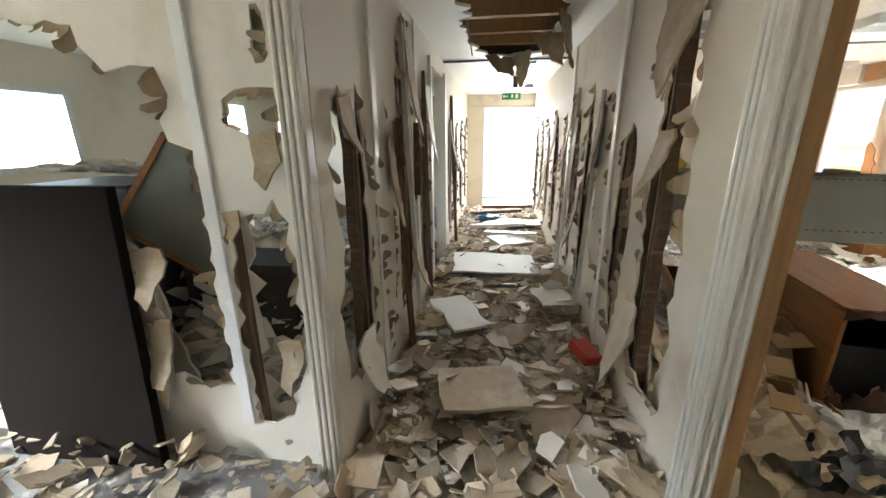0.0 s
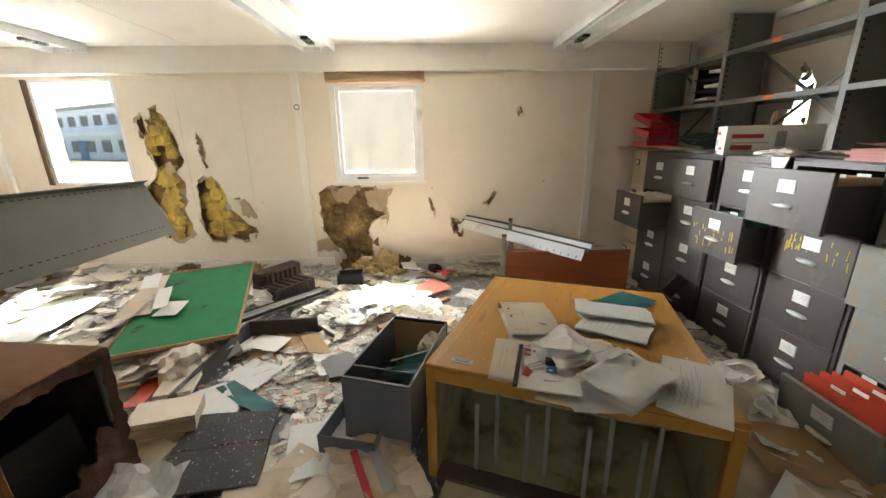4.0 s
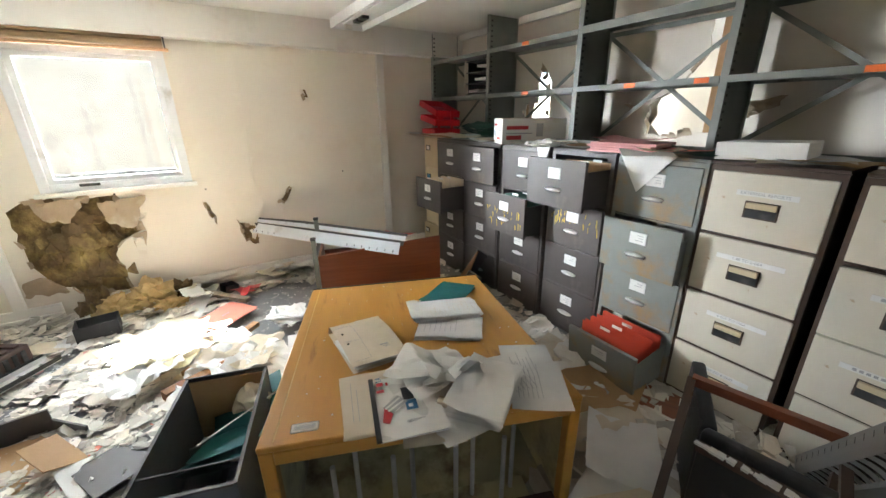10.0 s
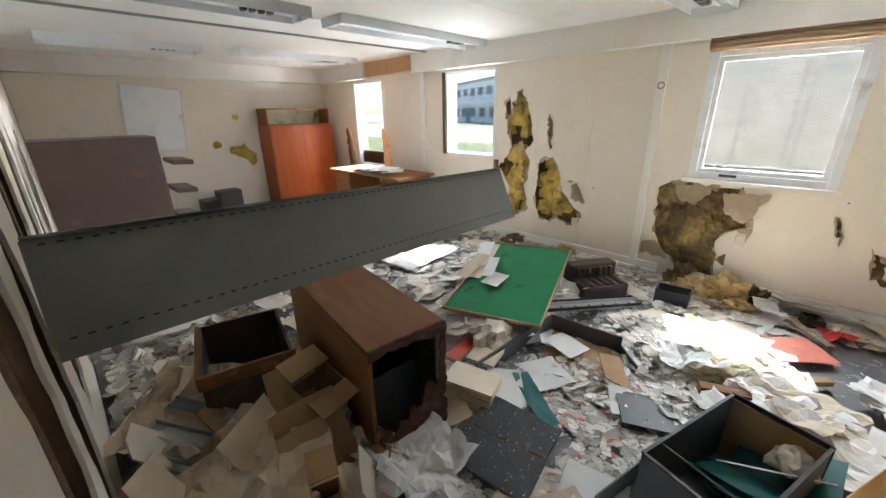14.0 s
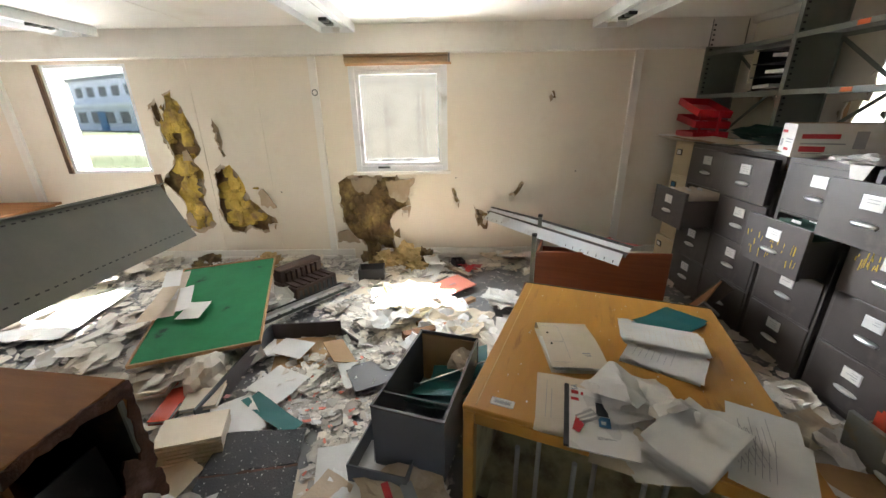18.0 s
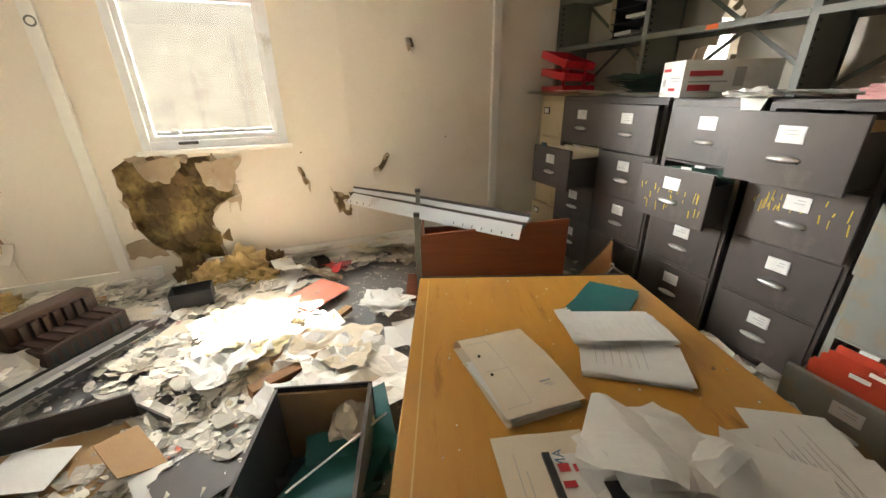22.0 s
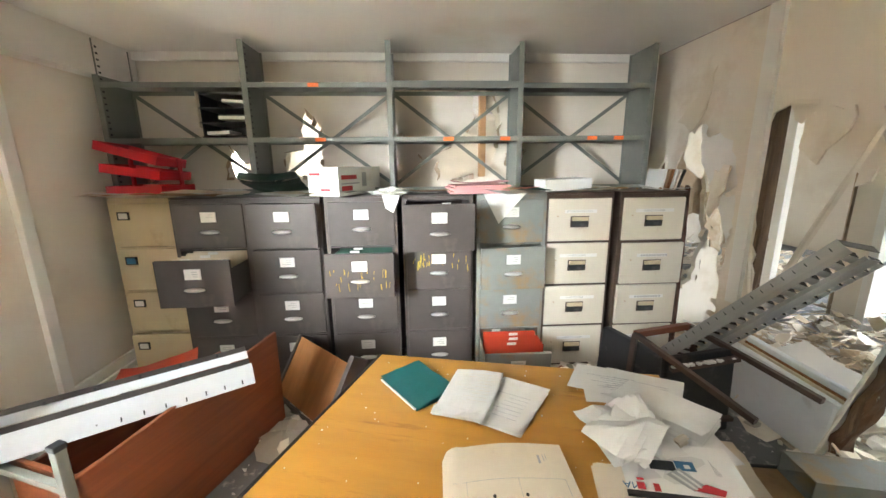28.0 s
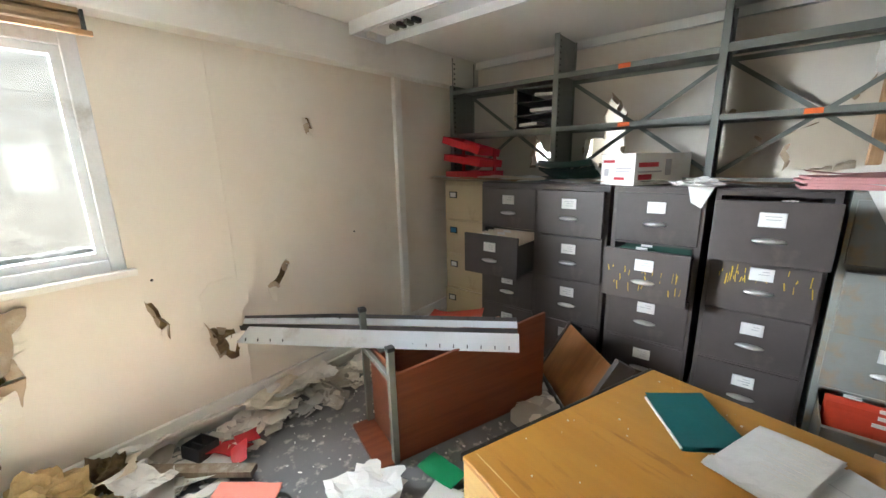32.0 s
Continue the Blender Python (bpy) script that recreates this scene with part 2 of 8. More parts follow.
PAPER = mat("white_paper", (0.76, 0.75, 0.72), (0.70, 0.69, 0.66), 0.8, scale=7, bump=0.12, rnd=0.12, stain=(0.60, 0.53, 0.42), stain_scale=3, stain_at=0.72)
CREAMP = mat("cream_folder_card", (0.68, 0.60, 0.47), (0.62, 0.53, 0.40), 0.7, scale=5, bump=0.08, rnd=0.1, stain=(0.45, 0.34, 0.21), stain_scale=4, stain_at=0.70)
CARD = mat("brown_cardboard", (0.42, 0.27, 0.14), (0.36, 0.22, 0.11), 0.85, scale=6, bump=0.15, rnd=0.2, stain=(0.26, 0.16, 0.08), stain_scale=4, stain_at=0.66)
INK = mat("grey_print", (0.40, 0.40, 0.41), rough=0.8, bump=0.0)
REDINK = mat("red_print", (0.55, 0.04, 0.05), rough=0.7, bump=0.0)
BLUEINK = mat("blue_print", (0.05, 0.16, 0.30), rough=0.7, bump=0.0)
ORANGE = mat("orange_sticker", (0.85, 0.16, 0.02), rough=0.6, bump=0.0)
YPAINT = mat("yellow_paint", (0.62, 0.42, 0.03), rough=0.5, bump=0.0)
LITTER = mat("paper_litter", (0.72, 0.69, 0.62), (0.62, 0.57, 0.49), 0.85, scale=6, bump=0.15, stain=(0.40, 0.31, 0.21), stain_scale=2.2, stain_at=0.64, island=0.45)
SHARD = mat("plasterboard_shards", (0.52, 0.43, 0.32), (0.40, 0.32, 0.22), 0.9, scale=5, bump=0.25, stain=(0.66, 0.61, 0.53), stain_scale=3, stain_at=0.58, island=0.4, rnd=0.25)
POSTM = mat("flaking_painted_timber", (0.10, 0.055, 0.03), (0.17, 0.095, 0.05), 0.8, scale=8, grain=70, bump=0.6, stretch=(3, 3, 0.8), stain=(0.62, 0.58, 0.51), stain_scale=7, stain_at=0.63, soft=0.02, rnd=0.2)
LEAFDK = mat("black_brown_board", (0.012, 0.009, 0.007), (0.009, 0.007, 0.006), 0.95, scale=3, bump=0.05)
KRAFT = mat("brown_kraft_paper", (0.60, 0.49, 0.36), (0.50, 0.40, 0.28), 0.85, scale=5, bump=0.2, stain=(0.32, 0.22, 0.13), stain_scale=4, stain_at=0.66)
MAT = mat("dark_speckled_mat", (0.055, 0.056, 0.058), (0.08, 0.08, 0.08), 0.85, scale=6, grain=130, bump=0.7, stain=(0.30, 0.29, 0.27), stain_scale=55, stain_at=0.64, soft=0.03)
BROWNPL = mat("brown_plastic", (0.055, 0.028, 0.02), (0.045, 0.022, 0.016), 0.5, scale=6, bump=0.05)
BLIND = mat("brown_blind_roll", (0.34, 0.24, 0.14), (0.28, 0.19, 0.10), 0.75, scale=5, bump=0.1)
CREAMFAB = mat("cream_foam", (0.74, 0.66, 0.44), (0.66, 0.56, 0.34), 0.9, scale=7, bump=0.3)
GROUNDM = mat("pale_concrete_ground", (0.21, 0.205, 0.19), (0.17, 0.165, 0.15), 0.9, scale=0.6, grain=10, bump=0.3, stain=(0.20, 0.26, 0.08), stain_scale=0.13, stain_at=0.58)
BRICKM = mat("pale_brick", (0.30, 0.29, 0.265), (0.24, 0.23, 0.21), 0.85, scale=5, bump=0.3, island=0.22)
MORTAR = mat("mortar", (0.31, 0.30, 0.285), rough=0.9, bump=0.3)
FARWALL = mat("grey_blue_cladding", (0.630, 0.652, 0.675), (0.555, 0.570, 0.593), 0.7, scale=0.5, grain=6, bump=0.1)
FARGLASS = mat("far_window_glass", (0.05, 0.055, 0.06), rough=0.5, bump=0.0)
MEADOW = mat("sunlit_meadow", (0.045, 0.072, 0.018), (0.075, 0.085, 0.028), 0.95, scale=0.9, grain=14, bump=0.6, stain=(0.13, 0.12, 0.08), stain_scale=0.35, stain_at=0.62)
ASPHALT = mat("dark_road", (0.06, 0.06, 0.062), (0.05, 0.05, 0.052), 0.9, scale=1.5, grain=20, bump=0.2)
GRASS = mat("rough_grass", (0.06, 0.10, 0.025), (0.10, 0.12, 0.04), 0.9, scale=2, grain=20, bump=0.6, island=0.3)
BLUEP = mat("blue_paint", (0.03, 0.16, 0.30), rough=0.6, bump=0.05)
SIGNG = mat("green_sign", (0.01, 0.25, 0.09), rough=0.5, bump=0.0)

LEAFDK.node_tree.nodes["Principled BSDF"].inputs["Specular IOR Level"].default_value = 0.12


# Glass with slight dust; its grey tint only dims the bright outdoors.
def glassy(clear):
    m = bpy.data.materials.new("dimmed_dusty_glass")
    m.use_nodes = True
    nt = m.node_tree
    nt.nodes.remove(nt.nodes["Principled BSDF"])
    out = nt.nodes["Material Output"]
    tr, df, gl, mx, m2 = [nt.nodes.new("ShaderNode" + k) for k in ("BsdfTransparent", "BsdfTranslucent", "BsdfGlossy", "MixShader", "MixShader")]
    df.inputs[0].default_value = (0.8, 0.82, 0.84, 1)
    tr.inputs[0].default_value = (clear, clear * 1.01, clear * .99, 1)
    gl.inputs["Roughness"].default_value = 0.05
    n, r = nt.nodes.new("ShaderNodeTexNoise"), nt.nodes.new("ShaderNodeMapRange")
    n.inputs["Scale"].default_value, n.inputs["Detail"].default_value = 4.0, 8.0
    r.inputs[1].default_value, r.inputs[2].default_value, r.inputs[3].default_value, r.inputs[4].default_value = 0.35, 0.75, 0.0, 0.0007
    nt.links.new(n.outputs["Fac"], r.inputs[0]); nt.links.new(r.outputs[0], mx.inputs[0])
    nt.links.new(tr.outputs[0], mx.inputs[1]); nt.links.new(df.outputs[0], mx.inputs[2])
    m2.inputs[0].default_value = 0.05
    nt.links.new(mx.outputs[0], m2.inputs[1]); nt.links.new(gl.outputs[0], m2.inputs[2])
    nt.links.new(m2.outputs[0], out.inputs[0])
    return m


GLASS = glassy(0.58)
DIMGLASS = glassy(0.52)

# ---- builders ----
from mathutils.geometry import tessellate_polygon
V = Vector


def mesh_of(name, bm, material):
    me = bpy.data.meshes.new(name)
    bm.to_mesh(me)
    bm.free()
    me.materials.append(material)
    return me


def part(name, bm, material, parent, label="", m=None):
    ob = new(name, mesh_of(name, bm, material))
    ob.parent = parent
    if m is not None: ob.matrix_basis = m
    if label: ob["label"] = label
    return ob


def thing(name, m, label, category, group=""):
    ob = new(name)
    ob.matrix_basis = m
    ob.empty_display_size = 0.1
    return tagged(ob, label, category, group)


def solid(name, bm, material, m, label, category, group="", kind=""):
    ob = new(name, mesh_of(name, bm, material))
    ob.matrix_basis = m
    return tagged(ob, label, category, group, kind)


def setting(name, bm, material, label="", parent=None):
    ob = new(name, mesh_of(name, bm, material))
    if parent: ob.parent = parent
    return tagged(ob, label, "", "", "structure") if not parent else ob


def block(bm, x0, x1, y0, y1, z0, z1, bev=0.0):
    vs = bmesh.ops.create_cube(bm, size=1.0)["verts"]
    for v in vs:
        v.co = V((x0 + (v.co.x + .5) * (x1 - x0), y0 + (v.co.y + .5) * (y1 - y0), z0 + (v.co.z + .5) * (z1 - z0)))
    if bev:
        es = {e for v in vs for e in v.link_edges}
        bmesh.ops.bevel(bm, geom=list(es), offset=bev, segments=2, affect="EDGES", profile=0.6)
    return bm


def box(x0, x1, y0, y1, z0, z1, bev=0.0):
    return block(bmesh.new(), x0, x1, y0, y1, z0, z1, bev)


def boxes(*bs):
    bm = bmesh.new()
    for b in bs: block(bm, *b)
    return bm


def rod(bm, a, b, r, n=8):
    a, b = V(a), V(b)
    q = (b - a).to_track_quat("Z", "Y").to_matrix().to_4x4()
    bmesh.ops.create_cone(bm, cap_ends=True, segments=n, radius1=r, radius2=r, depth=(b - a).length, matrix=Matrix.Translation((a + b) / 2) @ q)
    return bm


def bar(bm, a, b, w, h, up=(0, 0, 1)):
    """A rectangular bar from a to b, w wide and h high."""
    a, b = V(a), V(b)
    d = (b - a).normalized()
    s = d.cross(V(up)).normalized()
    u = s.cross(d)
    vs = [bm.verts.new(p + s * i * w / 2 + u * j * h / 2) for p in (a, b) for i, j in ((-1, -1), (1, -1), (1, 1), (-1, 1))]
    for f in ((0, 1, 2, 3), (7, 6, 5, 4), (0, 4, 5, 1), (1, 5, 6, 2), (2, 6, 7, 3), (3, 7, 4, 0)):
        bm.faces.new([vs[i] for i in f])
    bmesh.ops.recalc_face_normals(bm, faces=bm.faces)
    return bm


def frame3(o, ex, ey):
    """A pose at o with its x along ex and its y near ey."""
    x = V(ex).normalized()
    z = x.cross(V(ey)).normalized()
    y = z.cross(x)
    return Matrix(((x.x, y.x, z.x, o[0]), (x.y, y.y, z.y, o[1]), (x.z, y.z, z.z, o[2]), (0, 0, 0, 1)))


def jagged(pts, seed, step=0.05, amp=0.012):
    r = random.Random(seed)
    out = []
    for i, p in enumerate(pts):
        a, b = V(p), V(pts[(i + 1) % len(pts)])
        n = max(1, int((b - a).length / step))
        side = V((-(b - a).y, (b - a).x)).normalized()
        for k in range(n):
            out.append(a.lerp(b, k / n) + (side * r.gauss(0, amp) if k else V((r.gauss(0, amp / 2), r.gauss(0, amp / 2)))))
    return out


def blob(cx, cy, rx, ry, seed, n=11, step=0.05, amp=0.012):
    r = random.Random(seed)
    pts = []
    for i in range(n):
        a = 2 * math.pi * i / n
        k = r.uniform(0.72, 1.12)
        pts.append((cx + rx * k * math.copysign(abs(math.cos(a)) ** 0.8, math.cos(a)), cy + ry * k * math.sin(a)))
    return jagged(pts, seed + 1, step, amp)


def slab(outline, holes, thick):
    """A flat board in x and y with holes cut through it, thick along z."""
    bm = bmesh.new()
    loops = [[V((p[0], p[1], 0)) for p in lp] for lp in (outline, *holes)]
    tris = tessellate_polygon(loops)
    flat = [p for lp in loops for p in lp]
    top = [bm.verts.new((p.x, p.y, thick)) for p in flat]
    low = [bm.verts.new((p.x, p.y, 0)) for p in flat]
    for t in tris:
        for vs, o in ((top, 1), (low, -1)):
            try: bm.faces.new([vs[i] for i in (t if o > 0 else t[::-1])])
            except ValueError: pass
    k = 0
    for lp in loops:
        n = len(lp)
        for i in range(n):
            a, b = k + i, k + (i + 1) % n
            try: bm.faces.new((low[a], low[b], top[b], top[a]))
            except ValueError: pass
        k += n
    bmesh.ops.recalc_face_normals(bm, faces=bm.faces)
    return bm


def sheet(w, h, seed=0, amp=0.01, bend=0.0, n=8, curl=0.0):
    """A limp sheet of paper, w by h, with soft waves, a bend across it and a lifted corner."""
    bm = bmesh.new()
    hard = amp > 0.03
    if hard: n = min(n, 11)
    rj = random.Random(seed)
    grid = []
    off = V((seed * 3.7, seed * 1.3, 0))
    for i in range(n + 1):
        row = []
        for j in range(n + 1):
            x, y = (i / n - .5) * w, (j / n - .5) * h
            if amp > 0.03:  # hard creases
                z = amp * (0.9 - 1.5 * abs(noise.noise(V((x * 6, y * 6, 0)) + off)) - 0.7 * abs(noise.noise(V((x * 15, y * 15, 2)) + off))) + bend * (2 * x / w) ** 2
                x, y = x + w / n * rj.uniform(-.38, .38), y + h / n * rj.uniform(-.38, .38)
            else:
                z = amp * (noise.noise(V((x * 7, y * 7, 0)) + off) + 0.5 * noise.noise(V((x * 19, y * 19, 2)) + off)) + bend * (2 * x / w) ** 2
            z += curl * max(0, (i + j) / n - 1.3) ** 1.5
            row.append(bm.verts.new((x, y, z + amp * 1.2)))
        grid.append(row)
    for i in range(n):
        for j in range(n):
            f = bm.faces.new((grid[i][j], grid[i + 1][j], grid[i + 1][j + 1], grid[i][j + 1]))
            f.smooth = not hard
    return bm


def crumple(rx, ry, rz, seed, amp=0.35, sub=3):
    """A crumpled lump."""
    bm = bmesh.new()
    bmesh.ops.create_icosphere(bm, subdivisions=sub, radius=1.0)
    off = V((seed * 2.3, seed * 5.1, seed))
    for v in bm.verts:
        k = 1 + amp * noise.noise(v.co * 2.2 + off) + amp * 0.6 * noise.noise(v.co * 5 + off)
        v.co = V((v.co.x * rx * k, v.co.y * ry * k, max(v.co.z * rz * k, -rz * 0.35)))
    return bm


def bits(name, bs, material, parent, label=""):
    """Flat printed or fixed pieces, each a part."""
    for b in (bs if isinstance(bs[0], tuple) else (bs,)): part(name, box(*b), material, parent, label)


def open_box(x0, x1, y0, y1, z0, z1, t, bev=0.0):
    """A box open on top, with walls t thick, in one piece."""
    bm = bmesh.new()
    ring = lambda a, z: [bm.verts.new(p) for p in ((x0 + a, y0 + a, z), (x1 - a, y0 + a, z), (x1 - a, y1 - a, z), (x0 + a, y1 - a, z))]
    r = [ring(0, z0), ring(0, z1), ring(t, z1), ring(t, z0 + t)]
    bm.faces.new(r[0][::-1]); bm.faces.new(r[3])
    for a, b in zip(r, r[1:]):
        for i in range(4): bm.faces.new((a[i], a[(i + 1) % 4], b[(i + 1) % 4], b[i]))
    bmesh.ops.recalc_face_normals(bm, faces=bm.faces)
    return bm


def open_front(x0, x1, y0, y1, z0, z1, t):
    """The same, open towards +y."""
    bm = open_box(x0, x1, z0, z1, -y1, -y0, t)
    for f in bm.faces: pass
    bmesh.ops.transform(bm, matrix=Matrix(((1, 0, 0, 0), (0, 0, 1, 0), (0, 1, 0, 0), (0, 0, 0, 1))), verts=bm.verts)
    for v in bm.verts: v.co.y = -(y0 + y1) * 0 + (v.co.y + y0 + y1)
    bmesh.ops.recalc_face_normals(bm, faces=bm.faces)
    return bm

# ---- the large structure ----
def up_board(x, y0, y1, z0, z1, holes, thick, material, name, label=""):
    """An upright board in the plane x; holes are given in y and z."""
    bm = slab([(y0, z0), (y1, z0), (y1, z1), (y0, z1)], holes, thick)
    bmesh.ops.transform(bm, matrix=Matrix(((0, 0, 1, x), (1, 0, 0, 0), (0, 1, 0, 0), (0, 0, 0, 1))), verts=bm.verts)
    return setting(name, bm, material, label)


def cross_board(y, x0, x1, z0, z1, holes, thick, material, name, label=""):
    """An upright board in the plane y; holes are given in x and z."""
    bm = slab([(x0, z0), (x1, z0), (x1, z1), (x0, z1)], holes, thick)
    bmesh.ops.transform(bm, matrix=Matrix(((1, 0, 0, 0), (0, 0, -1, y), (0, 1, 0, 0), (0, 0, 0, 1))), verts=bm.verts)
    return setting(name, bm, material, label)


def rect(a0, a1, b0, b1):
    return [(a0, b0), (a1, b0), (a1, b1), (a0, b1)]


setting("ground", box(-300, 300, -300, 300, -0.6, -0.5), GROUNDM, "pale concrete yard with rough grass patches")
for x0, x1, y0, m_, label in ((7.5, 21, 5.5, MEADOW, "rough sunlit grass"), (44, 52, -40, MEADOW, "far grass verge"), (52.05, 56, -40, ASPHALT, "far dark road")):
    setting("verge", slab(jagged([(x0, y0), (x1, y0), (x1, 90), (x0, 90)], int(x0), 2.5, .25), [], .02), m_, label).location.z = -.499
setting("floor", box(-4.3, 4.6, -6.0, 7.6, -0.1, 0), FLOORM, "grey vinyl floor with scraps and stains")
setting("floor_corridor", box(-0.9, 0.40, -2.5, 7.5, 0.001, 0.012), CORRF, "corridor floor buried in plaster dust")
setting("ceiling", box(0.40, 4.6, -6.0, 7.2, 2.26, 2.34), CEIL, "white panelled office ceiling")
hole_c = jagged([(-0.56, 2.15), (-0.57, 3.19), (-0.40, 3.85), (0.08, 3.72), (0.12, 2.45), (0.0, 2.05)], 5, 0.08, 0.03)
setting("ceiling_corridor", (lambda bm: (bmesh.ops.translate(bm, verts=bm.verts, vec=(0, 0, 2.18)), bm)[1])(slab(rect(-4.3, 0.40, -6.05, 7.6), [hole_c], 0.02)), CEIL, "corridor ceiling with a torn hole")
setting("roof", box(-4.5, 4.8, -6.2, 7.8, 2.42, 2.5), TIMBER, "timber roof deck")
for i, y in enumerate((2.3, 2.75, 3.2, 3.65)):
    setting("ceiling_joist", box(-0.9, 0.4, y, y + 0.06, 2.25, 2.40), RAWTIMBER, "exposed ceiling joist")
setting("ceiling_trim", box(-0.9, 0.398, 3.98, 4.02, 2.165, 2.179), BLACK, "dark ceiling joint")
for y in (-1.3, -0.1, 1.1, 2.3, 3.5, 4.2, 5.9):
    setting("ceiling_seam", box(0.48, 4.3, y, y + 0.012, 2.2575, 2.2595), TRIM, "ceiling panel cover strip")
setting("ceiling_beam", box(0.48, 4.3, 4.19, 4.23, 2.245, 2.2585), STEEL, "dark ceiling joint")

# the outer wall with its windows, the inner board with torn holes
# Last opening is unseen, added so light reaches the room behind the shelves.
win = [(0.18, 1.10, 0.975, 1.96), (3.165, 3.97, 1.0, 2.0), (5.30, 6.08, 0.70, 2.0), (-4.6, -3.4, 0.9, 2.0)]
up_board(4.53, -6.0, 7.2, 0, 2.4, [rect(*w) for w in win], 0.10, WALL, "wall_east_outer", "outer skin of the office wall")
tears = [
    jagged([(3.05, 1.62), (2.97, 1.69), (2.93, 1.50), (2.87, 1.72), (2.80, 1.76), (2.74, 1.62), (2.66, 1.38), (2.64, 1.22), (2.75, 1.10), (2.66, 0.98), (2.72, 0.72), (2.66, 0.45), (2.80, 0.36), (2.97, 0.40), (2.93, 0.70), (3.10, 0.90), (3.02, 1.0), (2.92, 1.12), (2.97, 1.35)], 11),
    jagged([(2.47, 1.49), (2.42, 1.40), (2.40, 1.16), (2.44, 1.14), (2.46, 1.3)], 12),
    jagged([(2.56, 0.96), (2.48, 1.05), (2.38, 1.06), (2.29, 0.90), (2.24, 0.72), (2.02, 0.50), (2.0, 0.38), (2.14, 0.36), (2.28, 0.42), (2.36, 0.34), (2.50, 0.36), (2.57, 0.6)], 13),
    jagged([(1.30, 0.86), (1.15, 0.93), (0.70, 0.925), (0.64, 0.78), (0.58, 0.62), (0.72, 0.56), (0.80, 0.45), (0.76, 0.14), (1.04, 0.16), (1.20, 0.30), (1.28, 0.45)], 14),
    jagged([(-0.09, 0.60), (-0.14, 0.56), (-0.22, 0.52), (-0.17, 0.42), (-0.13, 0.39)], 15, 0.04, 0.006),
    jagged([(0.14, 0.79), (0.12, 0.79), (0.07, 0.66), (0.075, 0.59), (0.11, 0.66)], 16, 0.04, 0.005),
    jagged([(-0.45, 0.73), (-0.50, 0.75), (-0.57, 0.85), (-0.60, 0.83), (-0.53, 0.72), (-0.49, 0.68)], 17, 0.04, 0.005),
    jagged([(-0.78, 1.70), (-0.83, 1.70), (-0.85, 1.63), (-0.80, 1.61)], 18, 0.04, 0.004),
]
east = up_board(4.42, -2.5, 7.1, 0, 2.26, [rect(*w) for w in win[:3]] + tears, 0.012, WALL, "wall_east", "cream office wall board with torn holes")
setting("wall_east_south", box(4.42, 4.432, -6.0, -2.52, 0, 0.9), WALL, "cream wall of the far room")
for y in (-0.31, 1.98, 2.6, 4.95):
    setting("joint_strip", box(4.415, 4.4195, y, y + 0.03, 0.16, 2.03), WALL, "board joint strip")
for y in (-1.60, 1.385, 4.36):
    setting("pilaster", box(4.385, 4.4195, y, y + 0.07, 0.15, 2.03, 0.004), TRIM, "white painted wall post")
setting("boxed_beam", box(4.30, 4.4195, -2.5, 4.5, 2.03, 2.258, 0.004), GREYWALL, "white boxed beam under the ceiling")
setting("beam_stub", box(4.33, 4.4195, 4.52, 5.6, 2.06, 2.25, 0.006), RAWTIMBER, "bare timber where the casing is gone")
setting("boxed_beam_north", box(4.30, 4.4195, 5.62, 7.05, 2.03, 2.258, 0.004), GREYWALL, "white boxed beam under the ceiling")
for y0, y1 in ((-2.5, 0.9), (1.2, 4.9)):
    setting("baseboard", box(4.395, 4.4195, y0, y1, 0.0, 0.15, 0.004), TRIM, "cream skirting board")
    setting("skirting_pipe", box(4.37, 4.394, y0, y1, 0.055, 0.085, 0.008), TRIM, "painted skirting pipe")

# insulation in the torn holes of the outer wall
r = random.Random(3)
for k, (yc, zc, ry, rz, n, m_) in enumerate(((2.86, 1.35, 0.15, 0.36, 26, YELLOW), (2.82, 0.65, 0.13, 0.28, 20, YELLOW), (2.30, 0.70, 0.22, 0.30, 34, YELLOW), (0.95, 0.58, 0.26, 0.34, 46, BROWNINS), (2.43, 1.3, 0.03, 0.15, 8, BROWNINS), (-0.17, 0.48, 0.05, 0.08, 6, BROWNINS), (-0.52, 0.77, 0.06, 0.07, 6, BROWNINS))):
    bm = bmesh.new()
    for i in range(n):
        b = crumple(r.uniform(0.02, 0.05), r.uniform(0.05, 0.11), r.uniform(0.06, 0.14), k * 40 + i, 0.6, 2)
        bmesh.ops.translate(b, verts=b.verts, vec=(4.475 + r.uniform(-0.015, 0.03), yc + r.uniform(-ry, ry), zc + r.uniform(-rz, rz)))
        tmp = bpy.data.meshes.new("t")
        b.to_mesh(tmp); b.free(); bm.from_mesh(tmp); bpy.data.meshes.remove(tmp)
    solid("wall_insulation", bm, m_, Matrix(), "matted mineral wool showing in a torn wall", "insulation", "insulation in the torn wall", "stuff")
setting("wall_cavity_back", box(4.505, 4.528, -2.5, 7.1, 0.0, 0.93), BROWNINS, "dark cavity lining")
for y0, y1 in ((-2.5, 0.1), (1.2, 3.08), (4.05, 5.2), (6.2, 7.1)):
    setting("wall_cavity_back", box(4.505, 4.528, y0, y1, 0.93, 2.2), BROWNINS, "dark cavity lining")
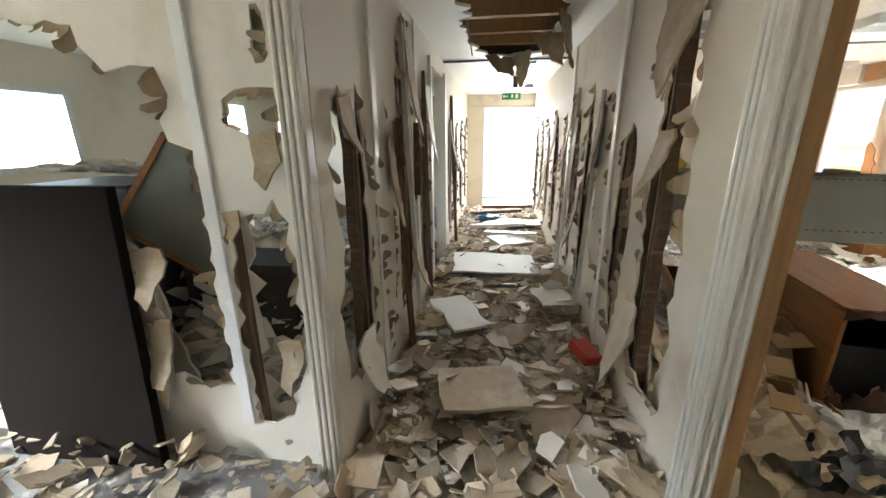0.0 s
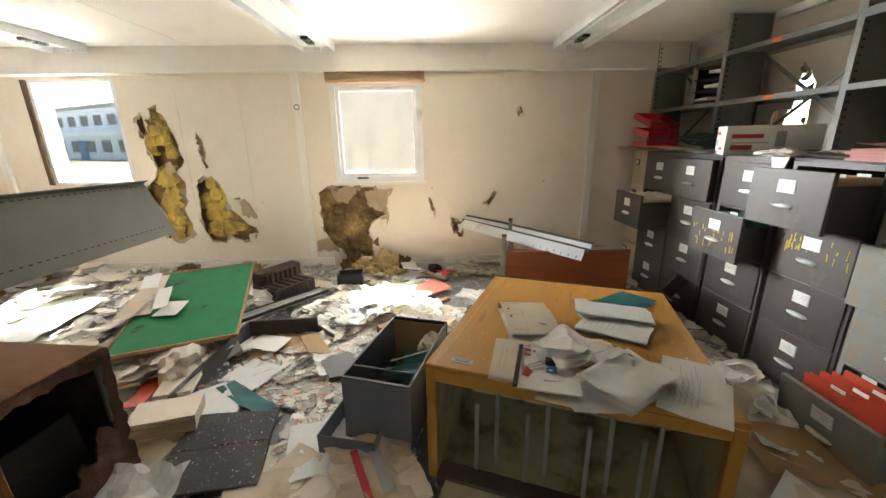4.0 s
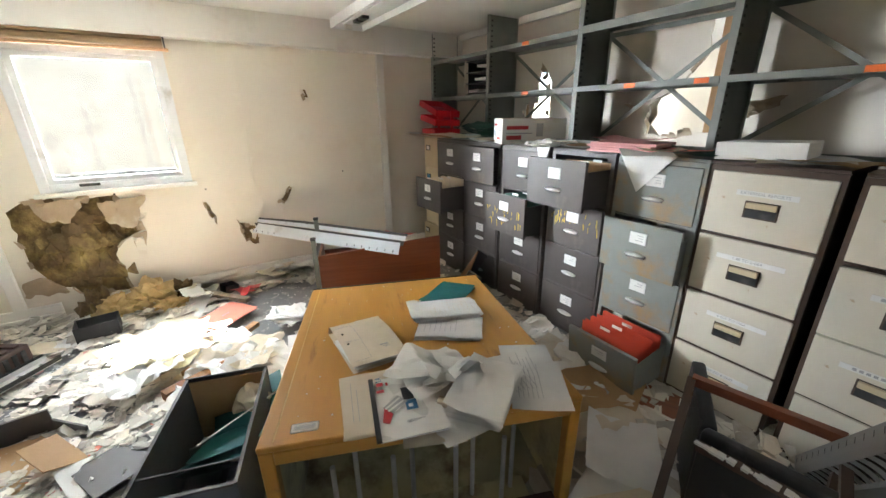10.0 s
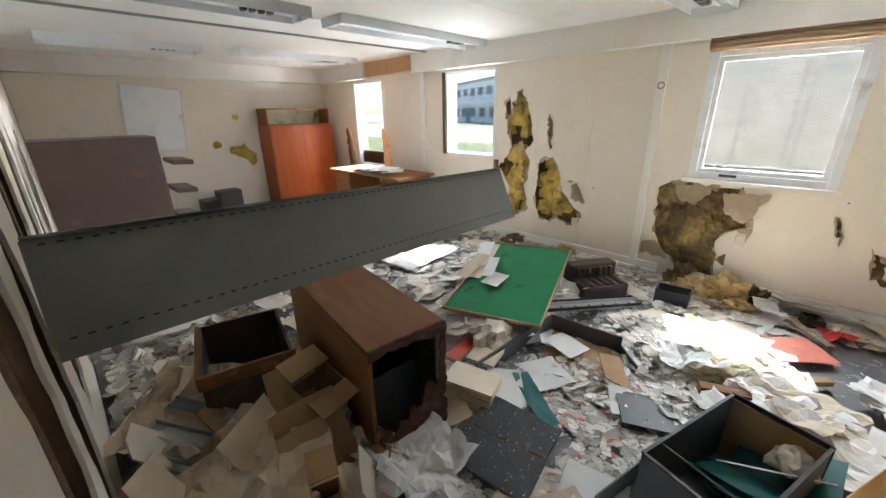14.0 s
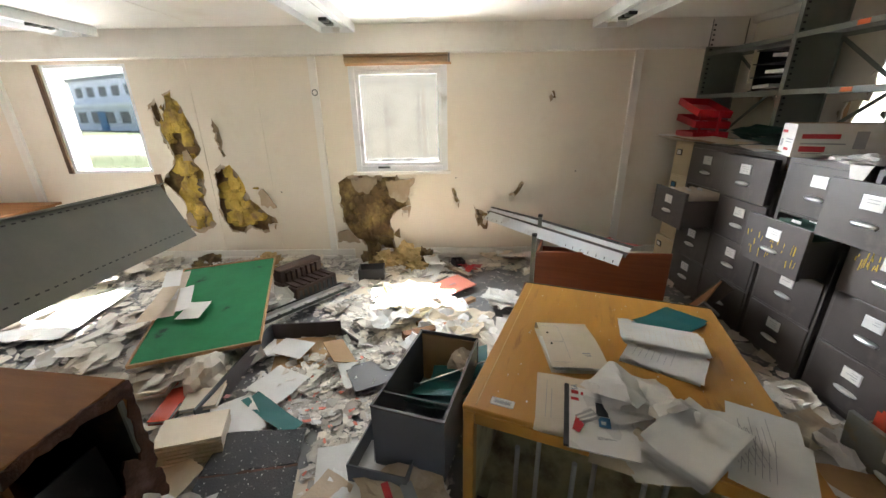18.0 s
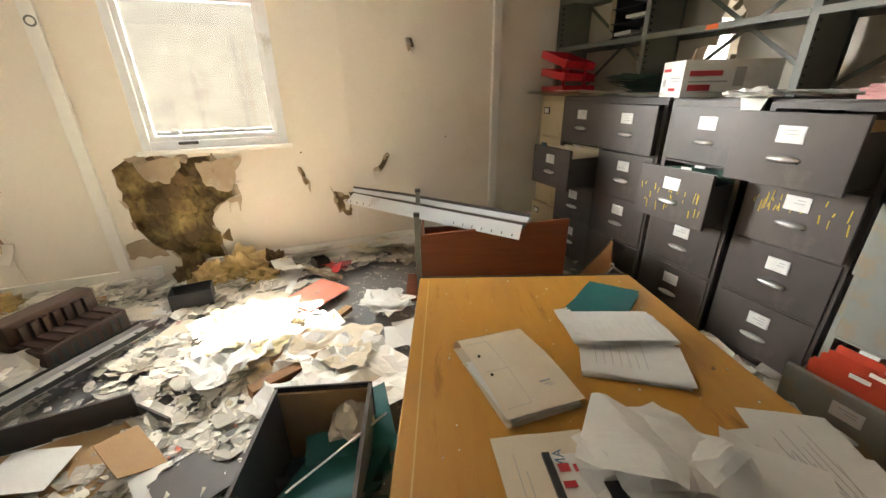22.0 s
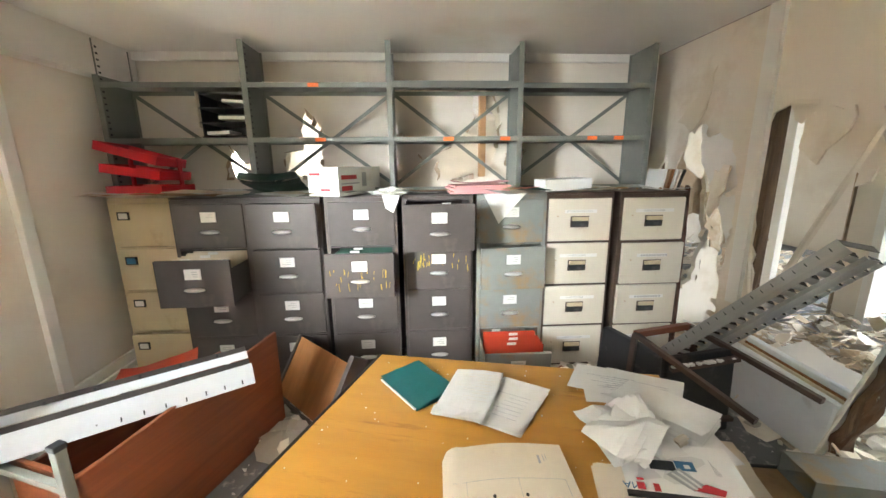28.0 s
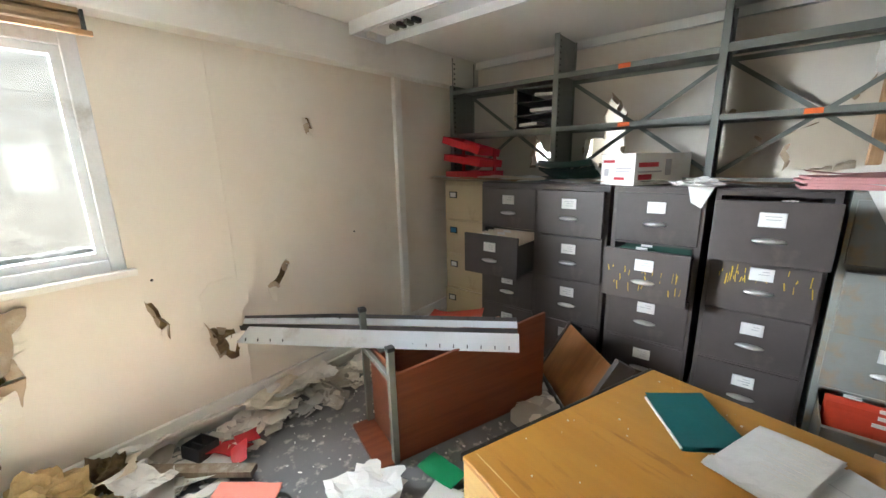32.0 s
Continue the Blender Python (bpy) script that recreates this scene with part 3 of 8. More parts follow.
def flaps(spec, seed, material, group_label):
    """Torn strips of board paper that hang off a wall: place, width, height, turn and tilt."""
    for i, (p, w, h, rx, rz, dx) in enumerate(spec):
        bm = slab(jagged([(-w / 2, 0), (-w * .3, h * .55), (-w * .1, h), (w * .35, h * .8), (w / 2, h * .1)], seed + i, 0.03, 0.008), [], 0.009)
        for v in bm.verts: v.co.z += dx * (v.co.y / h) ** 2
        solid("torn_board_flap", bm, material, pose(*p, rx, 0, rz), "torn strip of wall board hanging by its paper", "debris", group_label)


flaps([((4.405, 2.95, 0.42), .2, .16, 100, 95, .03), ((4.405, 2.05, 0.62), .16, .22, 80, 85, -.04), ((4.405, 0.66, 0.90), .30, .24, -80, 90, .05), ((4.40, 0.62, 0.62), .10, .15, -110, 95, .03), ((4.40, 1.02, 0.93), .30, .18, -95, 88, .02), ((4.405, 2.78, 1.10), .10, .12, 80, 92, .03), ((4.40, 1.25, 0.22), .25, .2, 75, 90, -.05)], 60, PAPERBACK, "torn board at the outer wall")

flaps([((4.414, -.12, .57), .10, .12, 97, 90, .02), ((4.414, -.20, .50), .07, .10, -97, 90, .02), ((4.414, -.57, .82), .09, .07, 97, 80, .03), ((4.414, -.47, .71), .06, .08, -97, 95, .03), ((4.414, -.80, 1.66), .05, .05, 97, 90, .015), ((4.414, -.83, 1.64), .04, .05, -97, 90, .015), ((4.414, .09, .66), .035, .10, -96, 90, .01), ((4.414, 2.02, .45), .16, .14, -96, 88, .03), ((4.414, 1.95, .50), .10, .16, 97, 100, .03)], 80, WALL, "torn board at the outer wall")

bm = slab(jagged([(-.12, .02), (-.125, .13), (-.07, .19), (.05, .19), (.12, .12), (.11, .03), (.02, -.055), (-.07, -.02)], 96, .04, .005), [], .003)
for v in bm.verts: v.co.z += .022 * max(0.0, (.19 - v.co.y) / .25) ** 1.5 + .002
solid("wall_paper_flap", bm, WALL, Matrix(((0, 0, -1, 4.418), (-1, 0, 0, -.205), (0, 1, 0, .635), (0, 0, 0, 1))), "pale patch of wall paper torn loose over a hole", "paper")
for k, (y, z, w_, h_, c) in enumerate(((.632, .50, .07, .15, .035), (.60, .735, .13, .06, .02), (.60, .79, .12, .04, .012))):
    bm = slab(jagged([(-w_ / 2, h_ / 2), (w_ / 2, h_ / 2), (w_ * .35, -h_ / 2), (-w_ * .3, -h_ * .45)], 130 + k, .03, .004), [], .0025)
    for v in bm.verts: v.co.z += .004 + c * max(0.0, 1 - abs(v.co.x) / (w_ * .5))
    solid("paper_curl", bm, WALL, Matrix(((0, 0, -1, 4.418), (-1, 0, 0, y), (0, 1, 0, z), (0, 0, 0, 1))), "curled white tongue of wall paper", "paper", "paper curls at the big hole")


def window(n, y0, y1, z0, z1, bar_w, glass, label):
    w = new("window_%d" % n)
    tagged(w, label, "window", "", "structure")
    w.location = (4.47, (y0 + y1) / 2, z0)
    h, d = z1 - z0, (y1 - y0) / 2
    part("frame_jamb", box(-.05, .06, -d, -d + bar_w, 0, h, .004), FRAME, w)
    part("frame_jamb", box(-.05, .06, d - bar_w, d, 0, h, .004), FRAME, w)
    part("frame_head", box(-.05, .06, -d + bar_w, d - bar_w, h - bar_w, h, .004), FRAME, w)
    part("frame_foot", box(-.05, .06, -d + bar_w, d - bar_w, 0, bar_w, .004), FRAME, w)
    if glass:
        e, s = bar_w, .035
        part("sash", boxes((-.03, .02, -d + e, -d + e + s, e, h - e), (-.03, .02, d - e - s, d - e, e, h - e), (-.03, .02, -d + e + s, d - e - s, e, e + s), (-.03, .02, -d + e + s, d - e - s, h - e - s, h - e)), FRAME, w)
        g = part("pane", box(-.004, .0, -d + e + s, d - e - s, e + s, h - e - s), GLASS, w, "dusty cracked pane, tinted to dim the view outside")
        # Shadow off: the tint dims the view, not the light coming in.
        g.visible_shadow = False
        part("sill", box(-.09, -.05, -d - .03, d + .03, -.03, .0, .004), TRIM, w)
        r = random.Random(n)
        bm = bmesh.new()
        for i in range(26):
            b = crumple(.012, r.uniform(.02, .06), r.uniform(.01, .03), i, .5, 1)
            bmesh.ops.translate(b, verts=b.verts, vec=(0.012, r.uniform(-d + .1, d - .1), e + s + .012))
            tmp = bpy.data.meshes.new("t"); b.to_mesh(tmp); b.free(); bm.from_mesh(tmp); bpy.data.meshes.remove(tmp)
        part("crust", bm, PAPER, w, "pale dirt crust on the lower edge")["kind"] = "stuff"
        part("latch", box(-.06, -.035, .12, .24, .03, .05, .004), BLACK, w)
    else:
        g = part("pane", box(.014, .018, -d + bar_w, d - bar_w, bar_w, h - bar_w), DIMGLASS, w, "dusty pane, tinted to dim the view outside")
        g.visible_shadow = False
    return w


window(1, 0.18, 1.10, 0.975, 1.96, 0.055, True, "white framed window with a dusty, darkened pane")
window(2, 3.165, 3.97, 1.0, 2.0, 0.03, False, "bare window with a dusty, darkened pane")
window(3, 5.30, 6.08, 0.70, 2.0, 0.03, False, "bare window with a dusty, darkened pane")
bl = thing("roller_blind", pose(4.37, 0.64, 1.935), "rolled up brown blind above the window", "blind")
part("roll", rod(bmesh.new(), (0, -.47, .05), (0, .47, .05), .03, 14), BLIND, bl)
part("head_rail", box(-.035, .045, -.47, .47, .078, .10, .003), BLIND, bl)
part("bottom_bar", box(-.04, -.02, -.50, .46, .0, .02, .003), RAWTIMBER, bl)
part("bracket", box(-.03, .045, -.485, -.475, .02, .1), BLACK, bl)
setting("reveal_post", box(4.40, 4.45, 3.975, 4.02, 1.0, 2.0, .004), TIMBER, "bare dark timber beside the window")
setting("reveal_post", box(4.40, 4.45, 3.10, 3.16, 0.72, 0.98, .004), TIMBER, "bare dark timber under the window")

# south wall behind the shelves, with holes into the next room
s_holes = [jagged([(2.13, 1.33), (1.98, 1.32), (1.72, 1.37), (1.66, 1.62), (1.64, 1.80), (1.70, 1.98), (1.86, 1.98), (1.84, 1.80), (1.92, 1.70), (2.0, 1.62), (2.15, 1.52)], 21, .04, .008),
           jagged([(3.32, 1.36), (3.05, 1.36), (3.02, 1.50), (3.02, 1.72), (3.07, 1.80), (3.12, 1.86), (3.17, 1.72), (3.16, 1.56), (3.30, 1.55)], 22, .04, .006),
           jagged([(3.75, 1.36), (3.48, 1.36), (3.49, 1.47), (3.62, 1.48), (3.72, 1.62)], 23, .04, .006), blob(2.43, 1.66, .03, .04, 24, 7, .03, .003), blob(2.28, 1.52, .02, .02, 25, 6, .02, .002)]
cross_board(-2.49, 0.40, 4.42, 0, 2.26, s_holes, 0.012, WALL, "wall_south", "cream back wall with ragged holes")
cross_board(-2.58, 0.40, 4.42, 0, 2.26, [blob(1.88, 1.62, .34, .40, 31), blob(3.12, 1.6, .22, .30, 32), blob(3.6, 1.45, .18, .18, 33)], 0.012, WALL2, "wall_south_far_side", "far side of the back wall")
setting("cornice", box(0.48, 4.3, -2.488, -2.45, 2.20, 2.257, .004), TRIM, "cream cornice")
setting("wall_far_room", box(0.40, 4.42, -6.05, -5.95, 0, 2.26), WALL, "cream wall of the next room")
for x in (2.55, 3.35, 1.75):
    setting("stud", box(x, x + .05, -2.57, -2.50, 0, 2.2), RAWTIMBER, "raw wall stud")
# north wall
n_holes = [jagged([(2.75, .93), (2.66, .98), (2.70, 1.06), (2.86, 1.06), (2.93, 1.10), (2.98, 1.0), (3.1, .92), (3.05, .75), (2.98, .72), (2.92, .85)], 41, .05, .01), blob(2.52, 1.10, .07, .07, 42, 9, .03, .004), blob(2.86, 1.50, .06, .05, 43, 9, .03, .004)]
bm = slab(rect(0.48, 4.42, 0, 2.26), n_holes, 0.012)
bmesh.ops.transform(bm, matrix=Matrix(((1, 0, 0, 0), (0, 0, 1, 7.1), (0, 1, 0, 0), (0, 0, 0, 1))), verts=bm.verts)
setting("wall_north", bm, WALL, "cream end wall with holes")
setting("wall_north_back", box(0.40, 4.5, 7.17, 7.25, 0, 2.4), YELLOW, "insulation behind the end wall")
setting("boxed_beam_end", box(0.48, 4.3, 7.0, 7.098, 2.03, 2.258, .004), GREYWALL, "white boxed beam under the ceiling")

def curls(name, holes, place, seed, share=.4, reach=(.015, .06), material=None):
    """Torn paper curling off the edges of holes; place turns an edge point and a depth into a place."""
    r = random.Random(seed)
    vs, fs = [], []
    for h in holes:
        c = sum((V((p[0], p[1])) for p in h), V((0, 0))) / len(h)
        for i in range(len(h)):
            if r.random() > share: continue
            a, b = V((h[i][0], h[i][1])), V((h[(i + 1) % len(h)][0], h[(i + 1) % len(h)][1]))
            n = (c - (a + b) / 2).normalized()
            reach_i, up = r.uniform(*reach), r.uniform(.3, 1.2)
            k = len(vs)
            for q, d, w in ((-.25, .0, 1.2), (.25, .22 * up, 1.0), (.55, .60 * up, .75), (.6, .95 * up, .35)):
                m = (a + b) / 2
                for e in (a, b):
                    p = m + (e - m) * w * r.uniform(.8, 1.2) + n * q * reach_i
                    vs.append(place(p, .002 + d * reach_i))
            fs += [(k + j, k + j + 1, k + j + 3, k + j + 2) for j in (0, 2, 4)]
    me = bpy.data.meshes.new(name)
    me.from_pydata(vs, [], fs)
    me.materials.append(material or PAPERBACK)
    tagged(new(name, me), "torn board paper curling off the hole edges", "debris", "", "stuff")


curls("curled_paper_outer_wall", tears, lambda p, d: (4.419 - d, p[0], p[1]), 1, .5, (.02, .07))
curls("curled_paper_back_wall", s_holes, lambda p, d: (p[0], -2.477 + d, p[1]), 2, .4, (.02, .06))
# the partition between office and corridor: two torn skins with studs between
def skin(x, spans, holes, material, name, z1=2.255):
    for y0, y1 in spans:
        up_board(x, y0, y1, 0, z1, [h for h in holes if y0 < min(p[0] for p in h) and max(p[0] for p in h) < y1], 0.012, material, name, "torn plasterboard partition")


hole_a = jagged([(-2.32, .05), (-2.32, 1.42), (-2.24, 1.60), (-2.14, 1.73), (-2.06, 1.72), (-2.0, 1.64), (-1.94, 1.70), (-1.86, 1.66), (-1.72, 1.60), (-1.65, 1.57), (-1.60, 1.42), (-1.565, 1.22), (-1.56, 1.02), (-1.60, .8), (-1.575, .05)], 51, .04, .008)
skin(.392, [(-2.49, -1.50)], [hole_a], WALL2, "partition_board")
for nm, pts, sd in (("partition_board", [(-1.5, .0), (-1.44, .0), (-1.40, .3), (-1.35, .62), (-1.41, 1.04), (-1.46, 1.48), (-1.46, 1.6), (-1.41, 1.7), (-1.31, 1.74), (-1.18, 1.72), (-1.03, 1.64), (-.92, 1.52), (-.885, 1.50), (-.91, 1.66), (-.86, 1.68), (-.81, 1.66), (-.78, 1.80), (-.76, 2.255), (-1.5, 2.255)], 52),
                    ("partition_board", [(-.755, 2.255), (-.80, 1.72), (-.70, 1.75), (-.62, 1.83), (-.5, 2.0), (-.3, 2.055), (-.3, 2.255)], 152)):
    bm = slab(jagged(pts, sd, .05, .007), [], .012)
    bmesh.ops.transform(bm, matrix=Matrix(((0, 0, 1, .392), (1, 0, 0, 0), (0, 1, 0, 0), (0, 0, 0, 1))), verts=bm.verts)
    setting(nm, bm, WALL2, "torn cream plasterboard partition")
bm = slab(jagged([(-1.98, 1.70), (-1.66, 1.66), (-1.60, 1.30), (-1.57, 1.05), (-1.63, .92), (-1.70, 1.10), (-1.78, 1.22), (-1.86, 1.36), (-1.93, 1.45)], 55, .05, .008), [], .010)
bmesh.ops.transform(bm, matrix=Matrix(((0, 0, 1, .362), (1, 0, 0, 0), (0, 1, 0, 0), (0, 0, 0, 1))), verts=bm.verts)
setting("partition_inner_paper", bm, GREYWALL, "grey inner layer of the torn partition")
bm = slab(jagged([(-2.14, 1.73), (-1.855, 2.04), (-1.88, 1.86), (-1.90, 1.72), (-1.97, 1.64), (-2.06, 1.71)], 56, .05, .006), [], .004)
for v in bm.verts: v.co.z += .05 * max(0, (2.0 - v.co.y) / .4) ** 1.5
bmesh.ops.transform(bm, matrix=Matrix(((0, 0, 1, .405), (1, 0, 0, 0), (0, 1, 0, 0), (0, 0, 0, 1))), verts=bm.verts)
setting("peeled_paper", bm, CREAMP, "peeled cream paper on the partition")
skin(.318, [(-2.49, -1.50)], [jagged([(-2.40, .05), (-2.40, 1.72), (-2.2, 1.86), (-1.98, 1.78), (-1.86, 1.66), (-1.70, 1.62), (-1.58, 1.30), (-1.57, .05)], 53, .05, .014)], WALL2, "partition_lobby_board", 2.178)
bm = slab(jagged([(-1.5, 2.178), (-1.5, 1.72), (-1.42, 1.78), (-1.34, 1.62), (-1.26, 1.70), (-1.16, 1.50), (-1.08, 1.46), (-1.02, 1.34), (-.94, 1.42), (-.86, 1.30), (-.80, 1.36), (-.74, 1.28), (-.70, 1.5), (-.70, 2.178)], 54, .04, .010), [], .012)
bmesh.ops.transform(bm, matrix=Matrix(((0, 0, 1, .318), (1, 0, 0, 0), (0, 1, 0, 0), (0, 0, 0, 1))), verts=bm.verts)
setting("partition_lobby_board", bm, WALL2, "torn remains of the lobby side board")
corr_h = [jagged([(1.06, .25), (1.06, 1.0), (1.12, 1.35), (1.18, 1.95), (1.24, 2.1), (1.45, 2.1), (1.42, 1.5), (1.50, 1.25), (1.46, .7), (1.40, .3)], 55, .06, .02),
          blob(1.80, .85, .13, .68, 56), blob(2.25, 1.0, .17, .72, 57), blob(2.72, .95, .14, .75, 58), blob(3.25, 1.0, .2, .78, 59), blob(3.8, .9, .16, .7, 60), blob(4.4, .95, .22, .8, 61), blob(5.1, .9, .2, .75, 62), blob(5.8, .9, .22, .8, 63), blob(6.6, .9, .3, .8, 64)]
skin(0.388, [(0.70, 2.06), (2.06, 3.5), (3.5, 4.7), (4.7, 7.46)], corr_h, WALL2, "partition_corridor_board", 2.178)
skin(0.462, [(0.76, 2.06), (2.06, 4.7), (4.7, 7.08)], [blob(1.35, 1.1, .22, .85, 65), blob(1.8, .8, .16, .6, 66), blob(2.5, 1.0, .34, .75, 67), blob(3.3, .95, .28, .8, 68), blob(4.0, .9, .25, .7, 69), blob(5.3, .9, .4, .7, 70), blob(6.4, .9, .3, .7, 71)], WALL2, "partition_board")
for y, x, z0, z1 in ((-2.42, .332, 0, 2.25), (-1.545, .332, 0, 2.25), (-1.43, .332, 0, 1.75)):
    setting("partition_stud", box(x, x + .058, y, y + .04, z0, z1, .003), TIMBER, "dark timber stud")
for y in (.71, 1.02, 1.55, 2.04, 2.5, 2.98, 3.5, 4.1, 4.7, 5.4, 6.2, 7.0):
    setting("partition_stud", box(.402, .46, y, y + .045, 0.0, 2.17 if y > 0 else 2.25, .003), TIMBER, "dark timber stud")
for y, z0, z1, lean in ((-1.465, .62, 2.25, 0.0),):
    setting("cover_strip", box(.404, .428, y - .045, y + .045, z0, z1, .003), TRIM, "white cover strip on the partition")
for y in (2.04, 3.48):
    setting("cover_strip", box(.37, .3875, y - .03, y + .04, 0.0, 2.17, .003), TRIM, "white cover strip on the partition")
setting("partition_head", box(.388, .474, -0.70, .70, 2.06, 2.255), WALL2, "board over the wide opening")

# corridor door frame and left wall
for x0, x1, y0, y1, nm in ((.275, .352, .575, .66, 0), (-.98, -.90, .79, .84, 1)):
    setting("door_jamb", box(x0, x1, y0, y1, 0, 2.17, .006), TRIM, "white moulded door jamb")
setting("jamb_return", box(.353, .386, .662, .70, 0, 2.17, .003), TRIM, "white door jamb")
setting("door_lining", box(.353, .412, .595, .66, 0, 2.2, .004), RAWTIMBER, "bare brown door lining")
for k in range(3):
    setting("architrave_bead", rod(bmesh.new(), (.272, .588 + .026 * k, 0), (.272, .588 + .026 * k, 2.16), .010, 8), TRIM, "rounded architrave bead")
    setting("architrave_bead", rod(bmesh.new(), (.286 + .026 * k, .5745, 0), (.286 + .026 * k, .5745, 2.16), .009, 8), TRIM, "rounded architrave bead")
    setting("architrave_bead", rod(bmesh.new(), (-.97 + .026 * k, .785, 0), (-.97 + .026 * k, .785, 2.16), .010, 8), TRIM, "rounded architrave bead")
left_h = [jagged([(.97, .42), (.93, 0.75), (1.02, 1.0), (.96, 1.25), (1.0, 1.52), (1.06, 1.60), (1.10, 1.48), (1.2, 1.40), (1.24, 1.6), (1.30, 1.55), (1.34, .95), (1.32, .42), (1.15, .34)], 81, .06, .015),
          blob(1.62, .92, .17, .72, 82), jagged([(1.92, .3), (1.9, 1.3), (1.98, 2.0), (2.1, 2.12), (2.3, 2.0), (2.34, 1.2), (2.26, .4)], 83, .06, .02), blob(2.75, 1.0, .22, .85, 84), blob(4.55, 1.0, .25, .8, 86), blob(5.3, .9, .25, .75, 87), blob(6.1, .9, .3, .8, 88), blob(6.9, 1.0, .25, .8, 89)]
for y0, y1 in ((.845, 1.46), (1.46, 2.45), (2.45, 3.05), (3.95, 7.46)):
    up_board(-.912, y0, y1, 0, 2.178, [h for h in left_h if y0 < min(p[0] for p in h) and max(p[0] for p in h) < y1], .012, WALL2, "corridor_left_board", "torn plasterboard corridor wall")
    up_board(-.985, y0 + .01, y1, 0, 2.178, [blob((y0 + y1) / 2 + o, .95, min(.3, (y1 - y0) * .33), .75, int(y0 * 90 + o * 7)) for o in ((0,) if y1 - y0 < 1.2 else (-1.3, -.4, .5, 1.3))], .012, GREYWALL, "west_room_board", "torn plasterboard of the west room")
setting("door_head_board", box(-.985, -.90, 3.05, 3.95, 2.02, 2.178), WALL2, "board over a doorway")
for y in (.86, 1.44, 1.50, 2.02, 2.44, 3.0, 3.95, 4.6, 5.2, 5.8, 6.5, 7.2):
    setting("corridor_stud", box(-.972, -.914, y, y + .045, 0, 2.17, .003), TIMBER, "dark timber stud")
for y in (1.47, 2.45):
    setting("cover_strip", box(-.8995, -.885, y - .03, y + .03, 0, 2.17, .003), TRIM, "white cover strip")
for y in (3.0, 3.93):
    setting("door_post", box(-.99, -.87, y, y + .07, 0, 2.06, .005), TRIM, "white doorway post")
# Extra dark studs set in the holes, added to make the cavity look dark.
for x, ys in ((.404, (1.34, 1.80, 2.24, 2.70, 3.22, 3.80, 4.40, 5.08, 5.80, 6.6)), (-.968, (1.22, 1.64, 2.16, 2.72, 4.52, 5.3, 6.1, 6.9))):
    for k, y in enumerate(ys):
        setting("torn_stud", slab(jagged([(0, 0), (.065 + .02 * (k % 3), 0), (.055 + .02 * (k % 3), 2.17), (0.01, 2.17)], 1200 + k, .09, .006), [], .045), TIMBER, "split dark timber, added to darken the holes in the torn wall").matrix_world = Matrix(((0, 0, 1, x), (1, 0, 0, y), (0, 1, 0, 0), (0, 0, 0, 1)))
curls("curled_paper_corridor", [h for h in corr_h if h[0][0] > .7], lambda p, d: (.387 - d, p[0], p[1]), 3, .45)
curls("curled_paper_corridor_left", left_h, lambda p, d: (-.899 + d, p[0], p[1]), 4, .45)
curls("curled_paper_partition", [hole_a, [(-1.40, .3), (-1.35, .62), (-1.41, 1.04), (-1.46, 1.48), (-1.46, 1.6), (-1.41, 1.7), (-1.31, 1.74), (-1.18, 1.72), (-1.03, 1.64), (-.92, 1.52)]], lambda p, d: (.405 + d, p[0], p[1]), 5, .22, (.015, .05), WALL2)
# cross wall of the west room
cw_h = [jagged([(-2.75, 1.84), (-1.76, 1.79), (-1.67, 1.63), (-1.56, 1.66), (-1.47, 1.65), (-1.45, 1.57), (-1.50, 1.48), (-1.48, 1.40), (-1.39, 1.37), (-1.39, .39), (-1.53, .35), (-1.59, .40), (-1.70, .40), (-1.78, .26), (-1.74, .56), (-1.66, .67), (-1.72, .85), (-1.66, .97), (-1.84, 1.09), (-2.75, 1.14)], 91, .05, .012),
        jagged([(-1.31, 1.12), (-1.15, 1.16), (-1.10, 1.21), (-1.05, 1.10), (-1.02, .92), (-1.06, .84), (-1.03, .64), (-1.09, .40), (-1.14, .25), (-1.29, .20), (-1.315, .5)], 92, .05, .012),
        jagged([(-1.25, 1.54), (-1.19, 1.57), (-1.05, 1.57), (-1.03, 1.42), (-1.10, 1.29), (-1.15, 1.33), (-1.16, 1.42), (-1.24, 1.45)], 93, .04, .008), blob(-1.08, 1.74, .03, .10, 94, 9, .03, .006), blob(-3.3, 1.3, .3, .5, 96)]
cross_board(.90, -4.2, -.985, 0, 2.178, cw_h, .012, GREYWALL, "cross_wall", "white torn plasterboard cross wall")
cross_board(.98, -4.2, -.985, 0, 2.178, [jagged([(-2.85, 1.92), (-1.70, 1.90), (-1.42, 1.75), (-1.40, 1.2), (-1.39, .34), (-1.66, .30), (-1.80, .9), (-2.85, 1.0)], 97, .06, .02), jagged([(-1.29, 1.68), (-1.06, 1.70), (-1.02, 1.2), (-1.05, .3), (-1.28, .22)], 98, .06, .02), blob(-3.3, 1.2, .35, .6, 100)], .012, WALL2, "cross_wall_far_side", "far side of the cross wall")
curls("curled_paper_cross_wall", cw_h, lambda p, d: (p[0], .899 - d, p[1]), 6, .55, (.02, .09))
setting("cover_strip", box(-1.375, -1.325, .872, .8875, .2, 2.17, .003), FRAME, "pale metal cover strip")
for x in (-1.35, -2.9):
    setting("cross_wall_stud", box(x, x + .045, .902, .966, 0, 2.17, .003), TIMBER, "dark timber stud")
